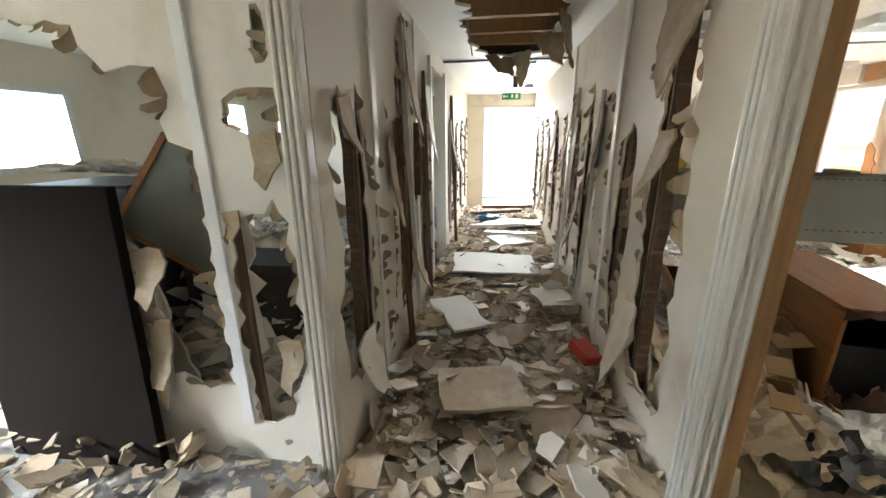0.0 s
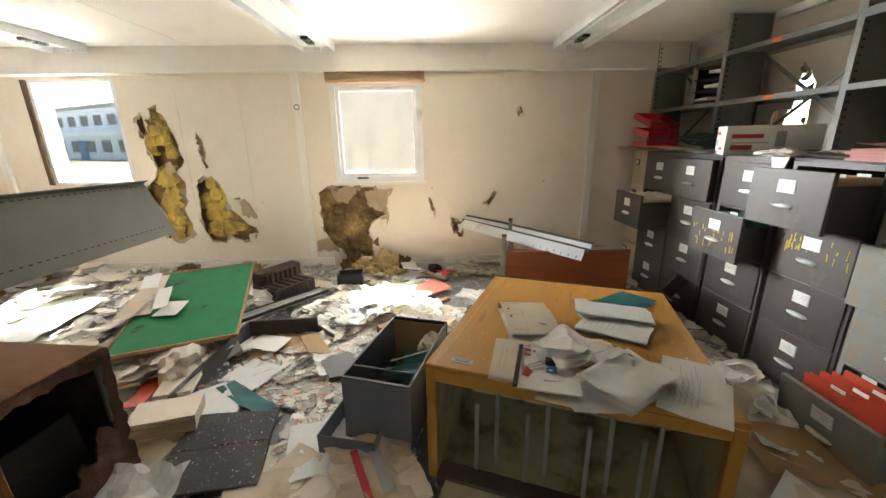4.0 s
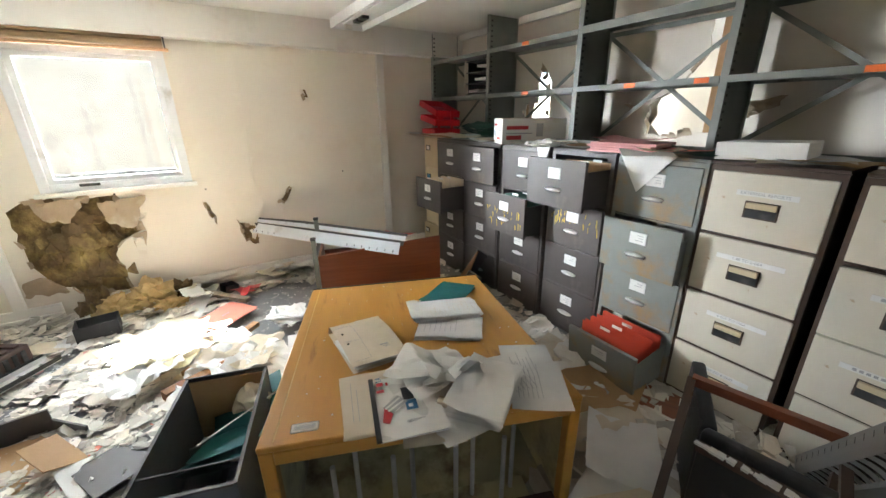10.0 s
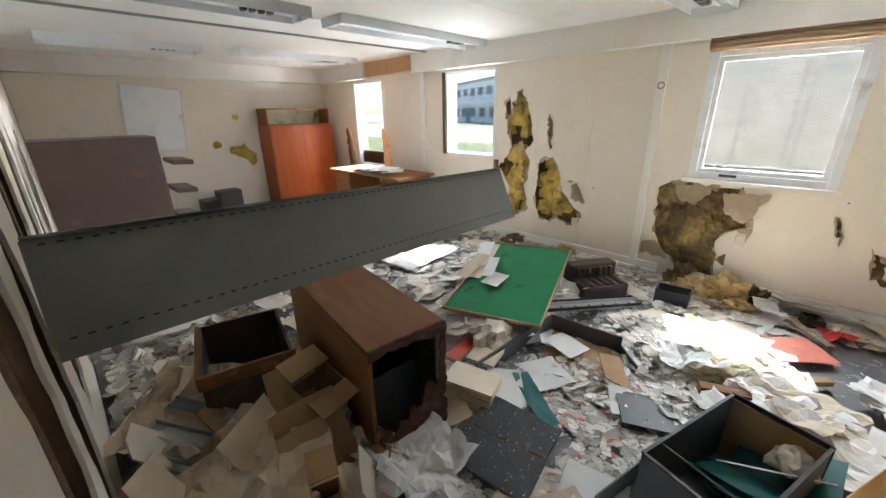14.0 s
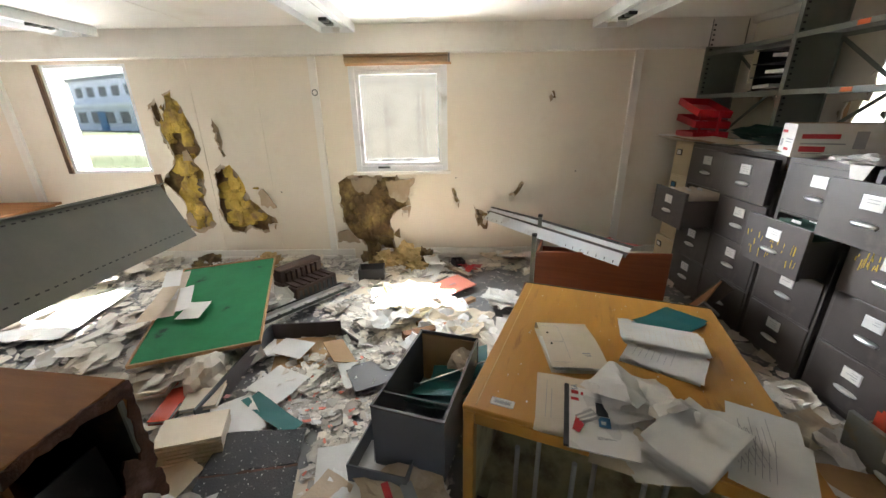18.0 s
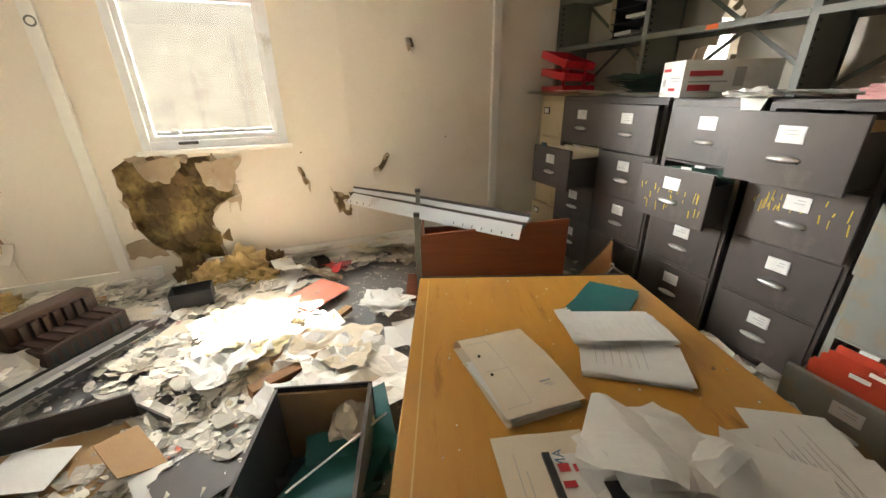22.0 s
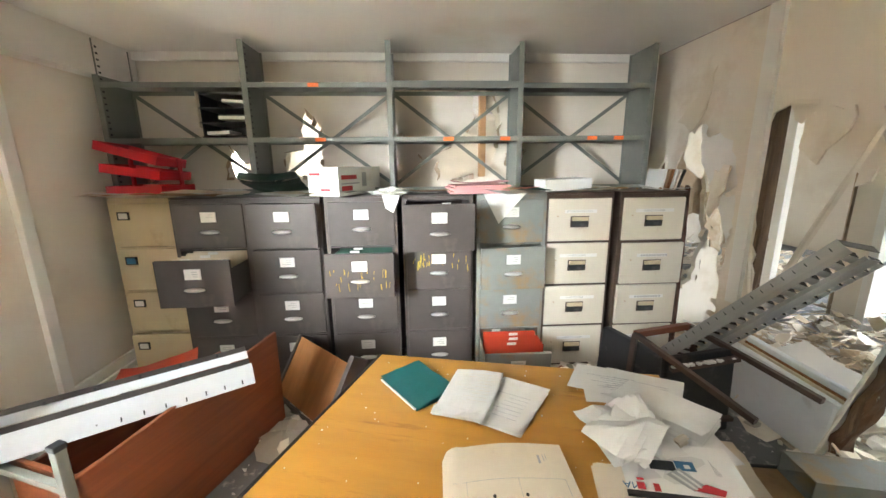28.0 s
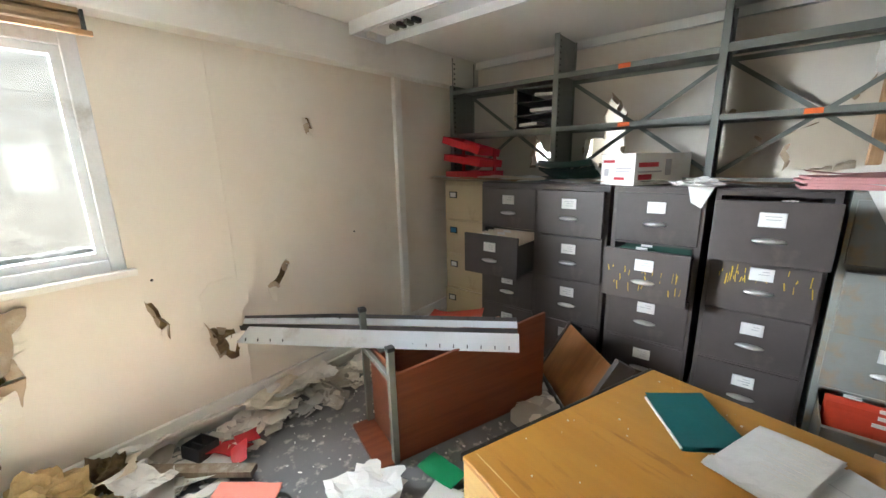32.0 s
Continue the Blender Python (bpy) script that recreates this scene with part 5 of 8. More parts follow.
def wedge(u0, u1, v0, v1, drop0, drop1):
    """A block under the sloping top, from drop0 to drop1 below it (or down to the floor)."""
    bm = bmesh.new()
    lo = lambda u: 0.0 if drop1 is None else ztop(u) - drop1
    vs = [bm.verts.new((u, -v, z)) for u in (u0, u1) for v in (v0, v1) for z in (lo(u), ztop(u) - drop0)]
    for f in ((0, 1, 3, 2), (4, 6, 7, 5), (0, 4, 5, 1), (2, 3, 7, 6), (1, 5, 7, 3), (0, 2, 6, 4)): bm.faces.new([vs[i] for i in f])
    bmesh.ops.recalc_face_normals(bm, faces=bm.faces)
    bmesh.ops.bevel(bm, geom=list(bm.edges), offset=.004, segments=1, affect="EDGES")
    return bm


part("top", wedge(0, DL, 0, DW, 0, .022), DESKW, dk, "worn honey veneer with dark stains")
part("front_rail", wedge(.0, .03, .045, DW - .045, .0225, .075), DESKW, dk)
part("post", wedge(.0, .045, .002, .045, .0225, None), DESKW, dk)
part("post", wedge(.0, .045, DW - .045, DW - .002, .0225, None), DESKW, dk)
part("side", wedge(.046, DL, .004, .022, .0225, None), DESKEDGE, dk, "pale bare side panel")
part("side", wedge(.046, DL, DW - .022, DW - .004, .0225, None), DESKW, dk)
part("end_panel", wedge(DL - .02, DL - .002, .0225, DW - .0225, .0225, None), DESKW, dk)
part("lining_floor", box(.06, .60, -DW + .036, -.023, .0, .012), OLIVE, dk)
part("lining_side", wedge(.047, .60, .0225, .034, .03, None), OLIVE, dk)
part("lining_back", wedge(.60, .61, .023, DW - .023, .023, None), OLIVE, dk)
part("lining_side", wedge(.063, .60, DW - .035, DW - .0225, .03, None), OLIVE, dk)
part("divider", wedge(.10, .55, .52, .535, .03, .12), OLIVE, dk)
part("sill", box(-.03, .05, -DW + .05, -.05, .0, .06, .004), BROWNMET, dk, "dark brown bottom rail")
part("edge_strip", wedge(DL + .0005, DL + .014, 0, DW, -.003, .03), BLACK, dk, "black rubber edge")
part("inlay_line", wedge(.02, DL - .02, .045, .048, -.0012, .002), DESKEDGE, dk)
r = random.Random(4)
for k, v in enumerate((.20, .27, .40, .47, .62, .70, .80, .86)):
    u, h = (.09, .40) if k % 2 else (.03, .33)
    part("rod", rod(bmesh.new(), (u + .02, -v, .05), (u + .02, -v, .05 + h), .009, 10), ALU, dk, "steel shelf rod")
part("sticker", wedge(.045, .085, .09, .175, -.0018, .001), PAPER, dk, "white sticker with print")
part("sticker_print", wedge(.055, .075, .10, .165, -.0026, .001), INK, dk)
bm = bmesh.new()
for k in range(60):
    u, v = r.uniform(.05, DL - .05), r.uniform(.05, DW - .05)
    s = r.uniform(.0008, .0035)
    block(bm, u - s, u + s, -v - s, -v + s, ztop(u) + .0003, ztop(u) + .002 + s * .5)
part("plaster_crumbs", bm, PAPER, dk, "crumbs of plaster")["kind"] = "stuff"
solid("cupboard_leaf", box(-.30, .30, -.42, .42, 0, .02, .004), OLIVE, frame3((1.33, -.27, .02), -EX, EY), "stained olive cupboard door on the floor", "door")

TM = frame3((1.65, .15, .5545), EX - V((0, 0, .0815)), -EY)


def on_top(u, v, turn=0, lift=0.0):
    return TM @ pose(u, -v, lift, 0, 0, turn)


def creased(w, h, folds, n=14, lift=.004, seed=0):
    """A sheet with straight creases: each fold is a point, a direction, a height and a half width."""
    bm = bmesh.new()
    grid = []
    for i in range(n + 1):
        row = []
        for j in range(n + 1):
            x, y = (i / n - .5) * w, (j / n - .5) * h
            z = lift + .0025 * noise.noise(V((x * 22 + seed, y * 22, seed)))
            for fx, fy, a, up, half in folds:
                d = abs((x - fx) * math.sin(radians(a)) - (y - fy) * math.cos(radians(a)))
                z += up * max(0.0, 1 - d / half)
            row.append(bm.verts.new((x, y, max(z, .001))))
        grid.append(row)
    for i in range(n):
        for j in range(n): bm.faces.new((grid[i][j], grid[i + 1][j], grid[i + 1][j + 1], grid[i][j + 1]))
    return bm


bf = thing("cream_folder", on_top(.545, .325, 19), "bulging cream card folder on the cupboard", "folder")
part("cover", sheet(.385, .235, 3, .002, 0, 8), CREAMP, bf)


def bulge(q):
    """Height of the upper cover from its open edge (0) to its rounded spine (1)."""
    return .020 + .034 * math.sin(math.pi * min(1.0, .12 + .62 * q)) ** 1.5 if q < .86 else .0515 * max(0.0, 1 - ((q - .86) / .14) ** 2) ** .5 + .002


bm = sheet(.385, .235, 5, .002, 0, 22)
for v in bm.verts: v.co.z += bulge(min(1.0, max(0.0, v.co.x / .385 + .5)))
part("upper_cover", bm, CREAMP, bf)
r = random.Random(14)
for k in range(7):
    part("inner_sheet", sheet(.26, .215, 10 + k, .005, 0, 7), PAPER, bf, "", pose(-.045 - .006 * (k % 3), r.uniform(-.012, .012), .003 + .0028 * k, 0, 0, r.uniform(-5, 5)))
for x in (.047, -.043): part("punch_hole", rod(bmesh.new(), (x, .088, bulge(x / .385 + .5) + .002), (x, .088, bulge(x / .385 + .5) + .0062), .0045, 10), DKINT, bf)
for x0, x1, y0, y1 in ((-.165, .16, .030, .0308), (-.165, -.1642, .03, .10), (-.03, -.0292, .03, .10), (.12, .1208, .03, .10)):
    x = x0
    while x < x1 - .0001:
        e = min(x1, x + .03)
        part("ruled_line", bar(bmesh.new(), (x, (y0 + y1) / 2, bulge(x / .385 + .5) + .0052), (e, (y0 + y1) / 2, bulge(e / .385 + .5) + .0052), max(.0008, y1 - y0), .0006), INK, bf)
        x = e
for k, (x, w_) in enumerate(((-.108, .007), (-.122, .002), (-.130, .0016))):
    part("print", box(x - w_ / 2, x + w_ / 2, -.062, -.028 - .006 * k, bulge(.22) + .0048, bulge(.22) + .0056), INK, bf)
tf = thing("teal_folder", on_top(1.02, .80, -37), "teal card folder on the cupboard", "folder")
part("cover", sheet(.335, .215, 7, .005, .006, 8), TEAL, tf, "", pose(0, 0, .010))
part("back_cover", sheet(.335, .22, 8, .003, .003, 8), TEAL, tf)
part("page_edge", box(-.155, .155, .104, .1115, .003, .0095), PAPER, tf, "worn page edges", pose(0, 0, 0))


def pad(name, m, w, h, n, material, label, seed, lines=9, pr=.0015):
    t = thing(name, m, label, "paper stack")
    r = random.Random(seed)
    for k in range(n):
        part("sheet", sheet(w, h, seed + k, .005, 0, 7), material, t, "", pose(r.uniform(-.008, .008), r.uniform(-.008, .008), k * .0055, 0, 0, r.uniform(-5, 5)))
    part("print", boxes(*[(-w * .36, w * r.uniform(.0, .36), h * (.36 - .08 * k), h * (.36 - .08 * k) + .0016, .011 + n * .0055, .0115 + n * .0055) for k in range(lines)]), INK, t, "grey printed lines")
    return t


pad("printed_stack", on_top(.595, .715, -17), .21, .30, 4, PAPER, "stack of printed white pages", 21, 7)
st2 = thing("folded_pages", on_top(.755, .735, -3, .016), "thick bundle of folded creased white pages", "paper stack")
for k in range(7):
    part("sheet", creased(.205 - .006 * (k % 2), .325, ((-.03, 0, 92, .004, .05), (.05, 0, 84, .003, .04)), 9, .003, k), PAPER, st2, "", pose(r.uniform(-.007, .007), r.uniform(-.012, .012), k * .0048, 0, 0, r.uniform(-4, 4)))
for k in range(4): part("ruffled_edge", sheet(.20, .05, 300 + k, .012, .006, 7), PAPER, st2, "", pose(0, .145 + .008 * k, .006 + .006 * k, 0, 0, 3 * k - 5))
for k in range(10): part("faint_line", box(-.085, -.085 + r.uniform(.05, .16), -.13 + k * .024, -.129 + k * .024, .0425, .043), CREAMP, st2)
cr_ = pad("cream_report", on_top(.13, .36, 5), .315, .225, 4, CREAMP, "cream report under a brochure", 41, 2)
br = thing("brochure", on_top(.068, .458, 4, .030), "glossy white brochure with red and blue print", "brochure")
part("cover", sheet(.31, .215, 51, .002, 0, 6), PAPER, br)
part("page_block", box(-.15, .15, -.103, .103, -.006, .002), PAPER, br)
part("binding", bar(bmesh.new(), (-.157, .106, .006), (.157, .106, .006), .016, .008), BLACK, br, "black comb binding")


def printed(name, pts, material, z=.0068):
    """A flat printed patch with corners given along and away from the binding, as fractions."""
    part(name, slab([(.155 - .31 * a, .1 - .205 * b) for a, b in pts], [], .0006), material, br, "", pose(0, 0, z))


quad = lambda a0, a1, b0, b1: [(a0, b0), (a1, b0), (a1, b1), (a0, b1)]
printed("red_print", quad(.09, .155, .05, .17), REDINK); printed("red_print", quad(.225, .275, .04, .17), REDINK)
printed("red_print", quad(.10, .16, .21, .25), REDINK)
printed("black_print", quad(.25, .47, .44, .62), BLACK); printed("blue_print", quad(.48, .64, .46, .64), BLUEINK)
printed("pale_print", quad(.55, .60, .50, .57), PAPER, .0075)
printed("grey_print", [(.37, .36), (.50, .50), (.66, .20), (.54, .10)], STEELLT, .0072)
printed("grey_print", [(.41, .38), (.43, .40), (.58, .14), (.56, .12)], PAPER, .0079); printed("grey_print", [(.47, .43), (.485, .45), (.62, .18), (.60, .16)], PAPER, .0079)
printed("red_print", [(.54, .12), (.66, .24), (.80, .16), (.76, .06)], REDINK, .0076)
for k in range(7): printed("red_arc", [(.30 + .018 * k, .72 + .10 * math.sin(k * .6)), (.32 + .018 * k, .72 + .10 * math.sin(k * .6)), (.325 + .018 * k, .79 + .10 * math.sin(k * .6)), (.305 + .018 * k, .79 + .10 * math.sin(k * .6))], REDINK)
for k in range(4): printed("small_print", quad(.79 + .012 * k, .794 + .012 * k, .42, .70 - .07 * k), INK)
bm = lettering("AN", .034)
bmesh.ops.rotate(bm, verts=bm.verts, cent=(0, 0, 0), matrix=Matrix.Rotation(radians(-90), 3, "X"))
part("lettering", bm, BLUEINK, br, "", pose(.140, .078, .0072, 0, 0, 0))
ck = thing("paper_pad", on_top(.062, .73, -34, .018), "thick white paper pad with a rolled edge", "book")
for k in range(6): part("page_block", sheet(.31, .185, 63 + k, .003, -.006, 8), PAPER, ck, "", pose(0, r.uniform(-.004, .004), .002 + .0065 * k, 0, 0, .6 * k - 1.5))
bm = sheet(.315, .19, 61, .003, -.006, 14)
for v in bm.verts:
    q = v.co.y / .19 + .5
    v.co.z += .022 * max(0.0, q - .62) ** 1.2 * 3
part("cover", bm, PAPER, ck, "", pose(0, 0, .042))
for k, (u, v, a) in enumerate(((.165, .905, 4), (.10, .935, -17), (.21, .955, -9))):
    pad("printed_page", on_top(u, v, a, .002 + .004 * k), .297, .20, 1, PAPER, "loose printed white page", 81 + k, 6)
solid("twisted_page", creased(.23, .27, ((-.04, .02, 60, .030, .05), (.06, -.05, 20, .022, .06), (-.08, -.09, 120, .026, .05), (.02, .11, 95, .016, .05)), 16, .010, 2), PAPER, on_top(.195, .575, 24, .045), "twisted white page lying over the brochure", "paper", "loose pages on the cupboard")
solid("folded_flap", creased(.19, .20, ((0, .0, 38, .045, .10), (-.06, .05, 100, .022, .05)), 12, .006, 5), PAPER, on_top(.20, .52, -30, .062), "sharply folded corner of a white page", "paper", "loose pages on the cupboard")
solid("bent_page", creased(.15, .22, ((.0, .04, 12, .024, .12), (.05, -.08, 70, .012, .06)), 14, .006, 8), PAPER, on_top(.15, .64, -12, .052), "bent printed white page", "paper", "loose pages on the cupboard")
solid("small_roll", rod(bmesh.new(), (-.04, 0, .02), (.04, .012, .02), .016, 12), CREAMP, on_top(.03, .60, 40, .012), "small cream paper roll", "paper")
for k, (u, v, a, w_, h_) in enumerate(((-.10, .60, 12, .27, .20), (-.11, .52, -8, .24, .19))):
    part("under_page", sheet(w_, h_, 95 + k, .006, .0, 7), (PAPER, CREAMP)[k], cr_, "", pose(u - .02, -(v - .36), -.002 - .004 * k, 0, 0, a))

# ---- the upturned laminate desk by the window, with the lamp reflector across it ----
ud = thing("upturned_desk", frame3((3.43, -.50, 0), (-.335, -.94, 0), (.94, -.335, 0)), "red brown laminate desk standing on its side", "desk")


def wedge_panel(x0, x1, y0, y1, za0, za1, zb0, zb1):
    bm = bmesh.new()
    vs = [bm.verts.new(p) for p in ((x0, y0, za0), (x1, y0, zb0), (x1, y1, zb0), (x0, y1, za0), (x0, y0, za1), (x1, y0, zb1), (x1, y1, zb1), (x0, y1, za1))]
    for f in ((0, 3, 2, 1), (4, 5, 6, 7), (0, 1, 5, 4), (1, 2, 6, 5), (2, 3, 7, 6), (3, 0, 4, 7)): bm.faces.new([vs[i] for i in f])
    bmesh.ops.bevel(bm, geom=list(bm.edges), offset=.003, segments=1, affect="EDGES")
    return bm


part("panel", wedge_panel(.02, .97, -.018, 0, .0, .47, .0, .56), MAHOG, ud, "red brown wood grain panel")
part("panel", wedge_panel(.04, .92, .33, .348, .0, .40, .0, .42), MAHOG, ud)
part("end_panel", box(.022, .04, .0, .33, .0, .47, .003), MAHOG, ud)
part("drawer_side", box(.05, .80, .10, .115, .14, .40, .003), MAHOG, ud)
part("base_board", box(.04, .95, .0, .33, .0, .02), RAWTIMBER, ud)
part("spill_board", box(-.10, .02, -.03, .35, .0, .02, .003), MAHOG, ud)
for x, y, h in ((.0, -.015, .60), (.0, .345, .665)):
    part("leg", box(x - .016, x + .016, y - .016, y + .016, .0, h, .003), STEEL, ud, "grey steel tube leg")
    part("leg_cap", box(x - .019, x + .019, y - .019, y + .019, h, h + .02, .004), BLACK, ud)
part("cross_tube", box(-.012, .012, .0, .33, .44, .465, .002), STEEL, ud)
solid("red_card_file", sheet(.34, .26, 5, .01, .02, 7), REDCARD, pose(3.62, -1.25, .44, 8, 4, 30), "red card file in the upturned desk", "file")
lr = thing("lamp_reflector", frame3((4.31, -.225, .552), (-1.23, -.85, -.012), (.85, -1.23, 0)), "white slotted lamp reflector lying across the desk", "lamp part")
def rail(profile, squeeze, slant=.07):
    """A folded rail along the reflector: its profile draws together towards the first end."""
    bm = bmesh.new()
    rows = [[bm.verts.new((x + (slant * (z - profile[0][1]) / .09 if x == 0 else 0), y * (squeeze if x == 0 else 1), z)) for y, z in profile] for x in (0, .5, 1.0, 1.49)]
    for p, q in zip(rows, rows[1:]):
        for k in range(len(profile) - 1): bm.faces.new((p[k], p[k + 1], q[k + 1], q[k]))
    bmesh.ops.solidify(bm, geom=bm.faces[:], thickness=.002)
    bmesh.ops.recalc_face_normals(bm, faces=bm.faces)
    return bm


part("front_rail", rail(((-.078, -.047), (-.073, -.049), (-.036, .034)), .8), WHITEM, lr, "white enamelled rail with short slots")
# Dark steel on the inner and rear faces stands in for shade.
part("front_back", rail(((-.034, .031), (.0, -.005), (.033, .026)), .5, .02), STEELDK, lr, "inner side coloured dark for the shade in the fold")
part("rear_rail", rail(((.035, .029), (.060, .054), (.065, .054)), .4, .02), WHITEM, lr, "white enamelled rear rail")
part("rear_back", rail(((.070, .048), (.092, .066)), .4, .02), STEELDK, lr, "rear edge with slots, coloured dark for its shade")
for k in range(21):
    x = .05 + k * .0695
    part("slot", bar(bmesh.new(), (x, -.0705 * (.8 + .2 * x / 1.49), -.038), (x, -.0635 * (.8 + .2 * x / 1.49), -.022), .005, .004, (0, -.9, .4)), BLACK, lr)
    if k % 2: part("slot", bar(bmesh.new(), (x, (.4 + .6 * x / 1.49) * .078, .056), (x, (.4 + .6 * x / 1.49) * .089, .066), .008, .004, (0, -.6, .8)), BLACK, lr)

# ---- drawer and boards by the cabinets ----
bd = thing("wooden_tray", frame3((3.22, -1.655, .035), (-.36, .37, .0), (-.22, -.02, .28)), "brown wooden board leaning in a dark steel tray", "tray")
part("board", box(0, .53, 0, .37, -.012, .0, .003), BROWNW, bd, "brown wood veneer board")
part("side", box(.54, .575, -.02, .42, -.10, .012, .004), STEELDK, bd, "dark steel side")
part("side", box(-.03, -.004, -.02, .38, -.10, .004, .004), STEELDK, bd, "dark steel side")
part("lower_rail", box(0, .53, -.03, -.004, -.06, .02, .003), STEELDK, bd)
solid("red_brown_board", box(-.16, .16, -.22, .22, 0, .018, .003), MAHOG, pose(1.33, -1.60, .012, 0, 0, 24), "red brown board on the floor", "board")
for k, (x, y, a, w, h, m_) in enumerate(((1.56, -1.58, 20, .26, .34, CARD), (1.40, -1.36, 60, .24, .33, CREAMP), (1.62, -1.40, -15, .30, .32, CARD), (1.28, -1.20, 35, .30, .38, PAPER), (1.48, -1.22, -40, .34, .26, CREAMP), (1.75, -1.45, 70, .22, .3, PAPER), (1.10, -1.05, 15, .42, .5, PAPER), (1.0, -.85, -20, .4, .4, CREAMP), (2.0, -1.55, 15, .2, .3, CREAMP))):
    loose("floor_folder", pose(x, y, .03 + .012 * (k % 4), 3, -3, a), w, h, m_, "bent card folder on the floor", 200 + k, .02, .015, group="folders by the cabinets")
solid("paper_roll", rod(bmesh.new(), (-.13, 0, .05), (.13, .03, .05), .045, 16), CREAMP, pose(1.98, -1.35, .03, 0, 0, 40), "cream paper roll beside the cabinets", "paper")
solid("blue_tissue", crumple(.16, .10, .07, 8, .6), PAPER, pose(1.86, -1.62, .04), "crumpled pale tissue beside the cabinets", "paper")

# ---- overturned chair, ribbed steel shelf, white panel ----
def quad_slab(a, b, c, d, t):
    """A padded slab between four corners, t thick behind them."""
    bm = bmesh.new()
    a, b, c, d = V(a), V(b), V(c), V(d)
    n = (b - a).cross(d - a).normalized() * t
    vs = [bm.verts.new(p) for p in (a, b, c, d, a - n, b - n, c - n, d - n)]
    for f in ((0, 1, 2, 3), (7, 6, 5, 4), (0, 4, 5, 1), (1, 5, 6, 2), (2, 6, 7, 3), (3, 7, 4, 0)): bm.faces.new([vs[i] for i in f])
    bmesh.ops.recalc_face_normals(bm, faces=bm.faces)
    bmesh.ops.bevel(bm, geom=list(bm.edges), offset=min(.014, t * .3), segments=3, affect="EDGES", profile=.6)
    for f in bm.faces: f.smooth = True
    return bm


CO = V((.95, -1.28, 0))
ch = thing("overturned_chair", pose(*CO), "black padded chair with brown wooden frame, tipped over", "chair")
rel = lambda *p: V(p) - CO
part("backrest", quad_slab(rel(1.21, -1.53, .02), rel(1.02, -1.18, .0), rel(1.02, -1.18, .44), rel(1.20, -1.47, .49), .05), BLACK, ch, "black vinyl backrest with paint specks")
part("seat", quad_slab(rel(1.0, -1.13, .01), rel(.625, -1.13, .01), rel(.64, -1.14, .49), rel(1.01, -1.15, .44), .05), BLACK, ch, "black vinyl seat")
part("seat_batten", bar(bmesh.new(), rel(1.0, -1.125, .40), rel(.64, -1.12, .45), .03, .025), BROWNMET, ch)
part("seat_batten", bar(bmesh.new(), rel(1.0, -1.115, .10), rel(.63, -1.115, .10), .03, .02), BROWNMET, ch)
part("rail", bar(bmesh.new(), rel(1.115, -1.276, .532), rel(.718, -1.40, .511), .03, .035), MAHOG, ch, "chipped red brown wooden rail")
part("leg", bar(bmesh.new(), rel(.718, -1.40, .511), rel(.569, -.761, .44), .026, .026), BROWNMET, ch, "dark brown leg")
part("leg", bar(bmesh.new(), rel(1.115, -1.276, .532), rel(.927, -.695, .41), .026, .026), BROWNMET, ch, "dark brown leg with chipped paint")
part("leg", bar(bmesh.new(), rel(1.115, -1.276, .532), rel(1.13, -1.30, .01), .026, .026), BROWNMET, ch, "dark brown leg")
part("leg", bar(bmesh.new(), rel(.718, -1.40, .511), rel(.66, -1.24, .01), .026, .026), BROWNMET, ch, "dark brown leg")
r = random.Random(9)
bm = bmesh.new()
for k in range(26):
    p = rel(1.0, -1.112, .42).lerp(rel(.64, -1.108, .46), r.uniform(.0, 1))
    s = r.uniform(.002, .006)
    block(bm, p.x - s * 2, p.x + s * 2, p.y - s * 2, p.y + s * 2, p.z - s, p.z + s)
part("paint_chips", bm, PAPER, ch, "chips of white paint")["kind"] = "stuff"

rp = thing("lamp_louvre", frame3((.541, -.867, 1.128), V((.285, -.700, -.885)), V((-.216, .012, -.058))), "grey steel lamp louvre with cross blades leaning on the partition", "lamp part")
LR = 1.17


def fold(profile, x0, x1, t=.002, cut0=0.0, x_in=0.0):
    """A thin steel sheet swept along x over a folded (y, z) profile; cut0 slants its first end."""
    bm = bmesh.new()
    n = len(profile)
    rows = []
    for x, q in ((x0, cut0), (x1, x_in)):
        rows.append([[bm.verts.new((x + q * k / max(1, n - 1), y, z + d)) for k, (y, z) in enumerate(profile)] for d in (0, -t)])
    for k in range(n - 1):
        for d in (0, 1): bm.faces.new((rows[0][d][k], rows[0][d][k + 1], rows[1][d][k + 1], rows[1][d][k]))
        for e in (0, 1): bm.faces.new((rows[e][0][k], rows[e][0][k + 1], rows[e][1][k + 1], rows[e][1][k]))
    for k in (0, n - 1): bm.faces.new((rows[0][0][k], rows[1][0][k], rows[1][1][k], rows[0][1][k]))
    bmesh.ops.recalc_face_normals(bm, faces=bm.faces)
    return bm


part("side_fin", fold(((0, 0), (.010, .022), (.022, .042), (.037, .061)), 0, LR, x_in=-.01), STEELLT, rp, "folded steel side fin with small slots")
part("centre_fin", fold(((.098, .058), (.102, .074), (.122, .068), (.150, .062), (.177, .058)), 0, LR), STEELLT, rp, "folded steel fin between the blades")
part("edge_strip", fold(((.229, .044), (.235, .043), (.236, .030)), 0, LR), STEELLT, rp, "thin folded edge")
bm = bmesh.new()
vs = [bm.verts.new((x, y, z)) for x in (0, .003) for y, z in ((.002, .0), (.221, -.047), (.228, -.012), (.020, .028))]
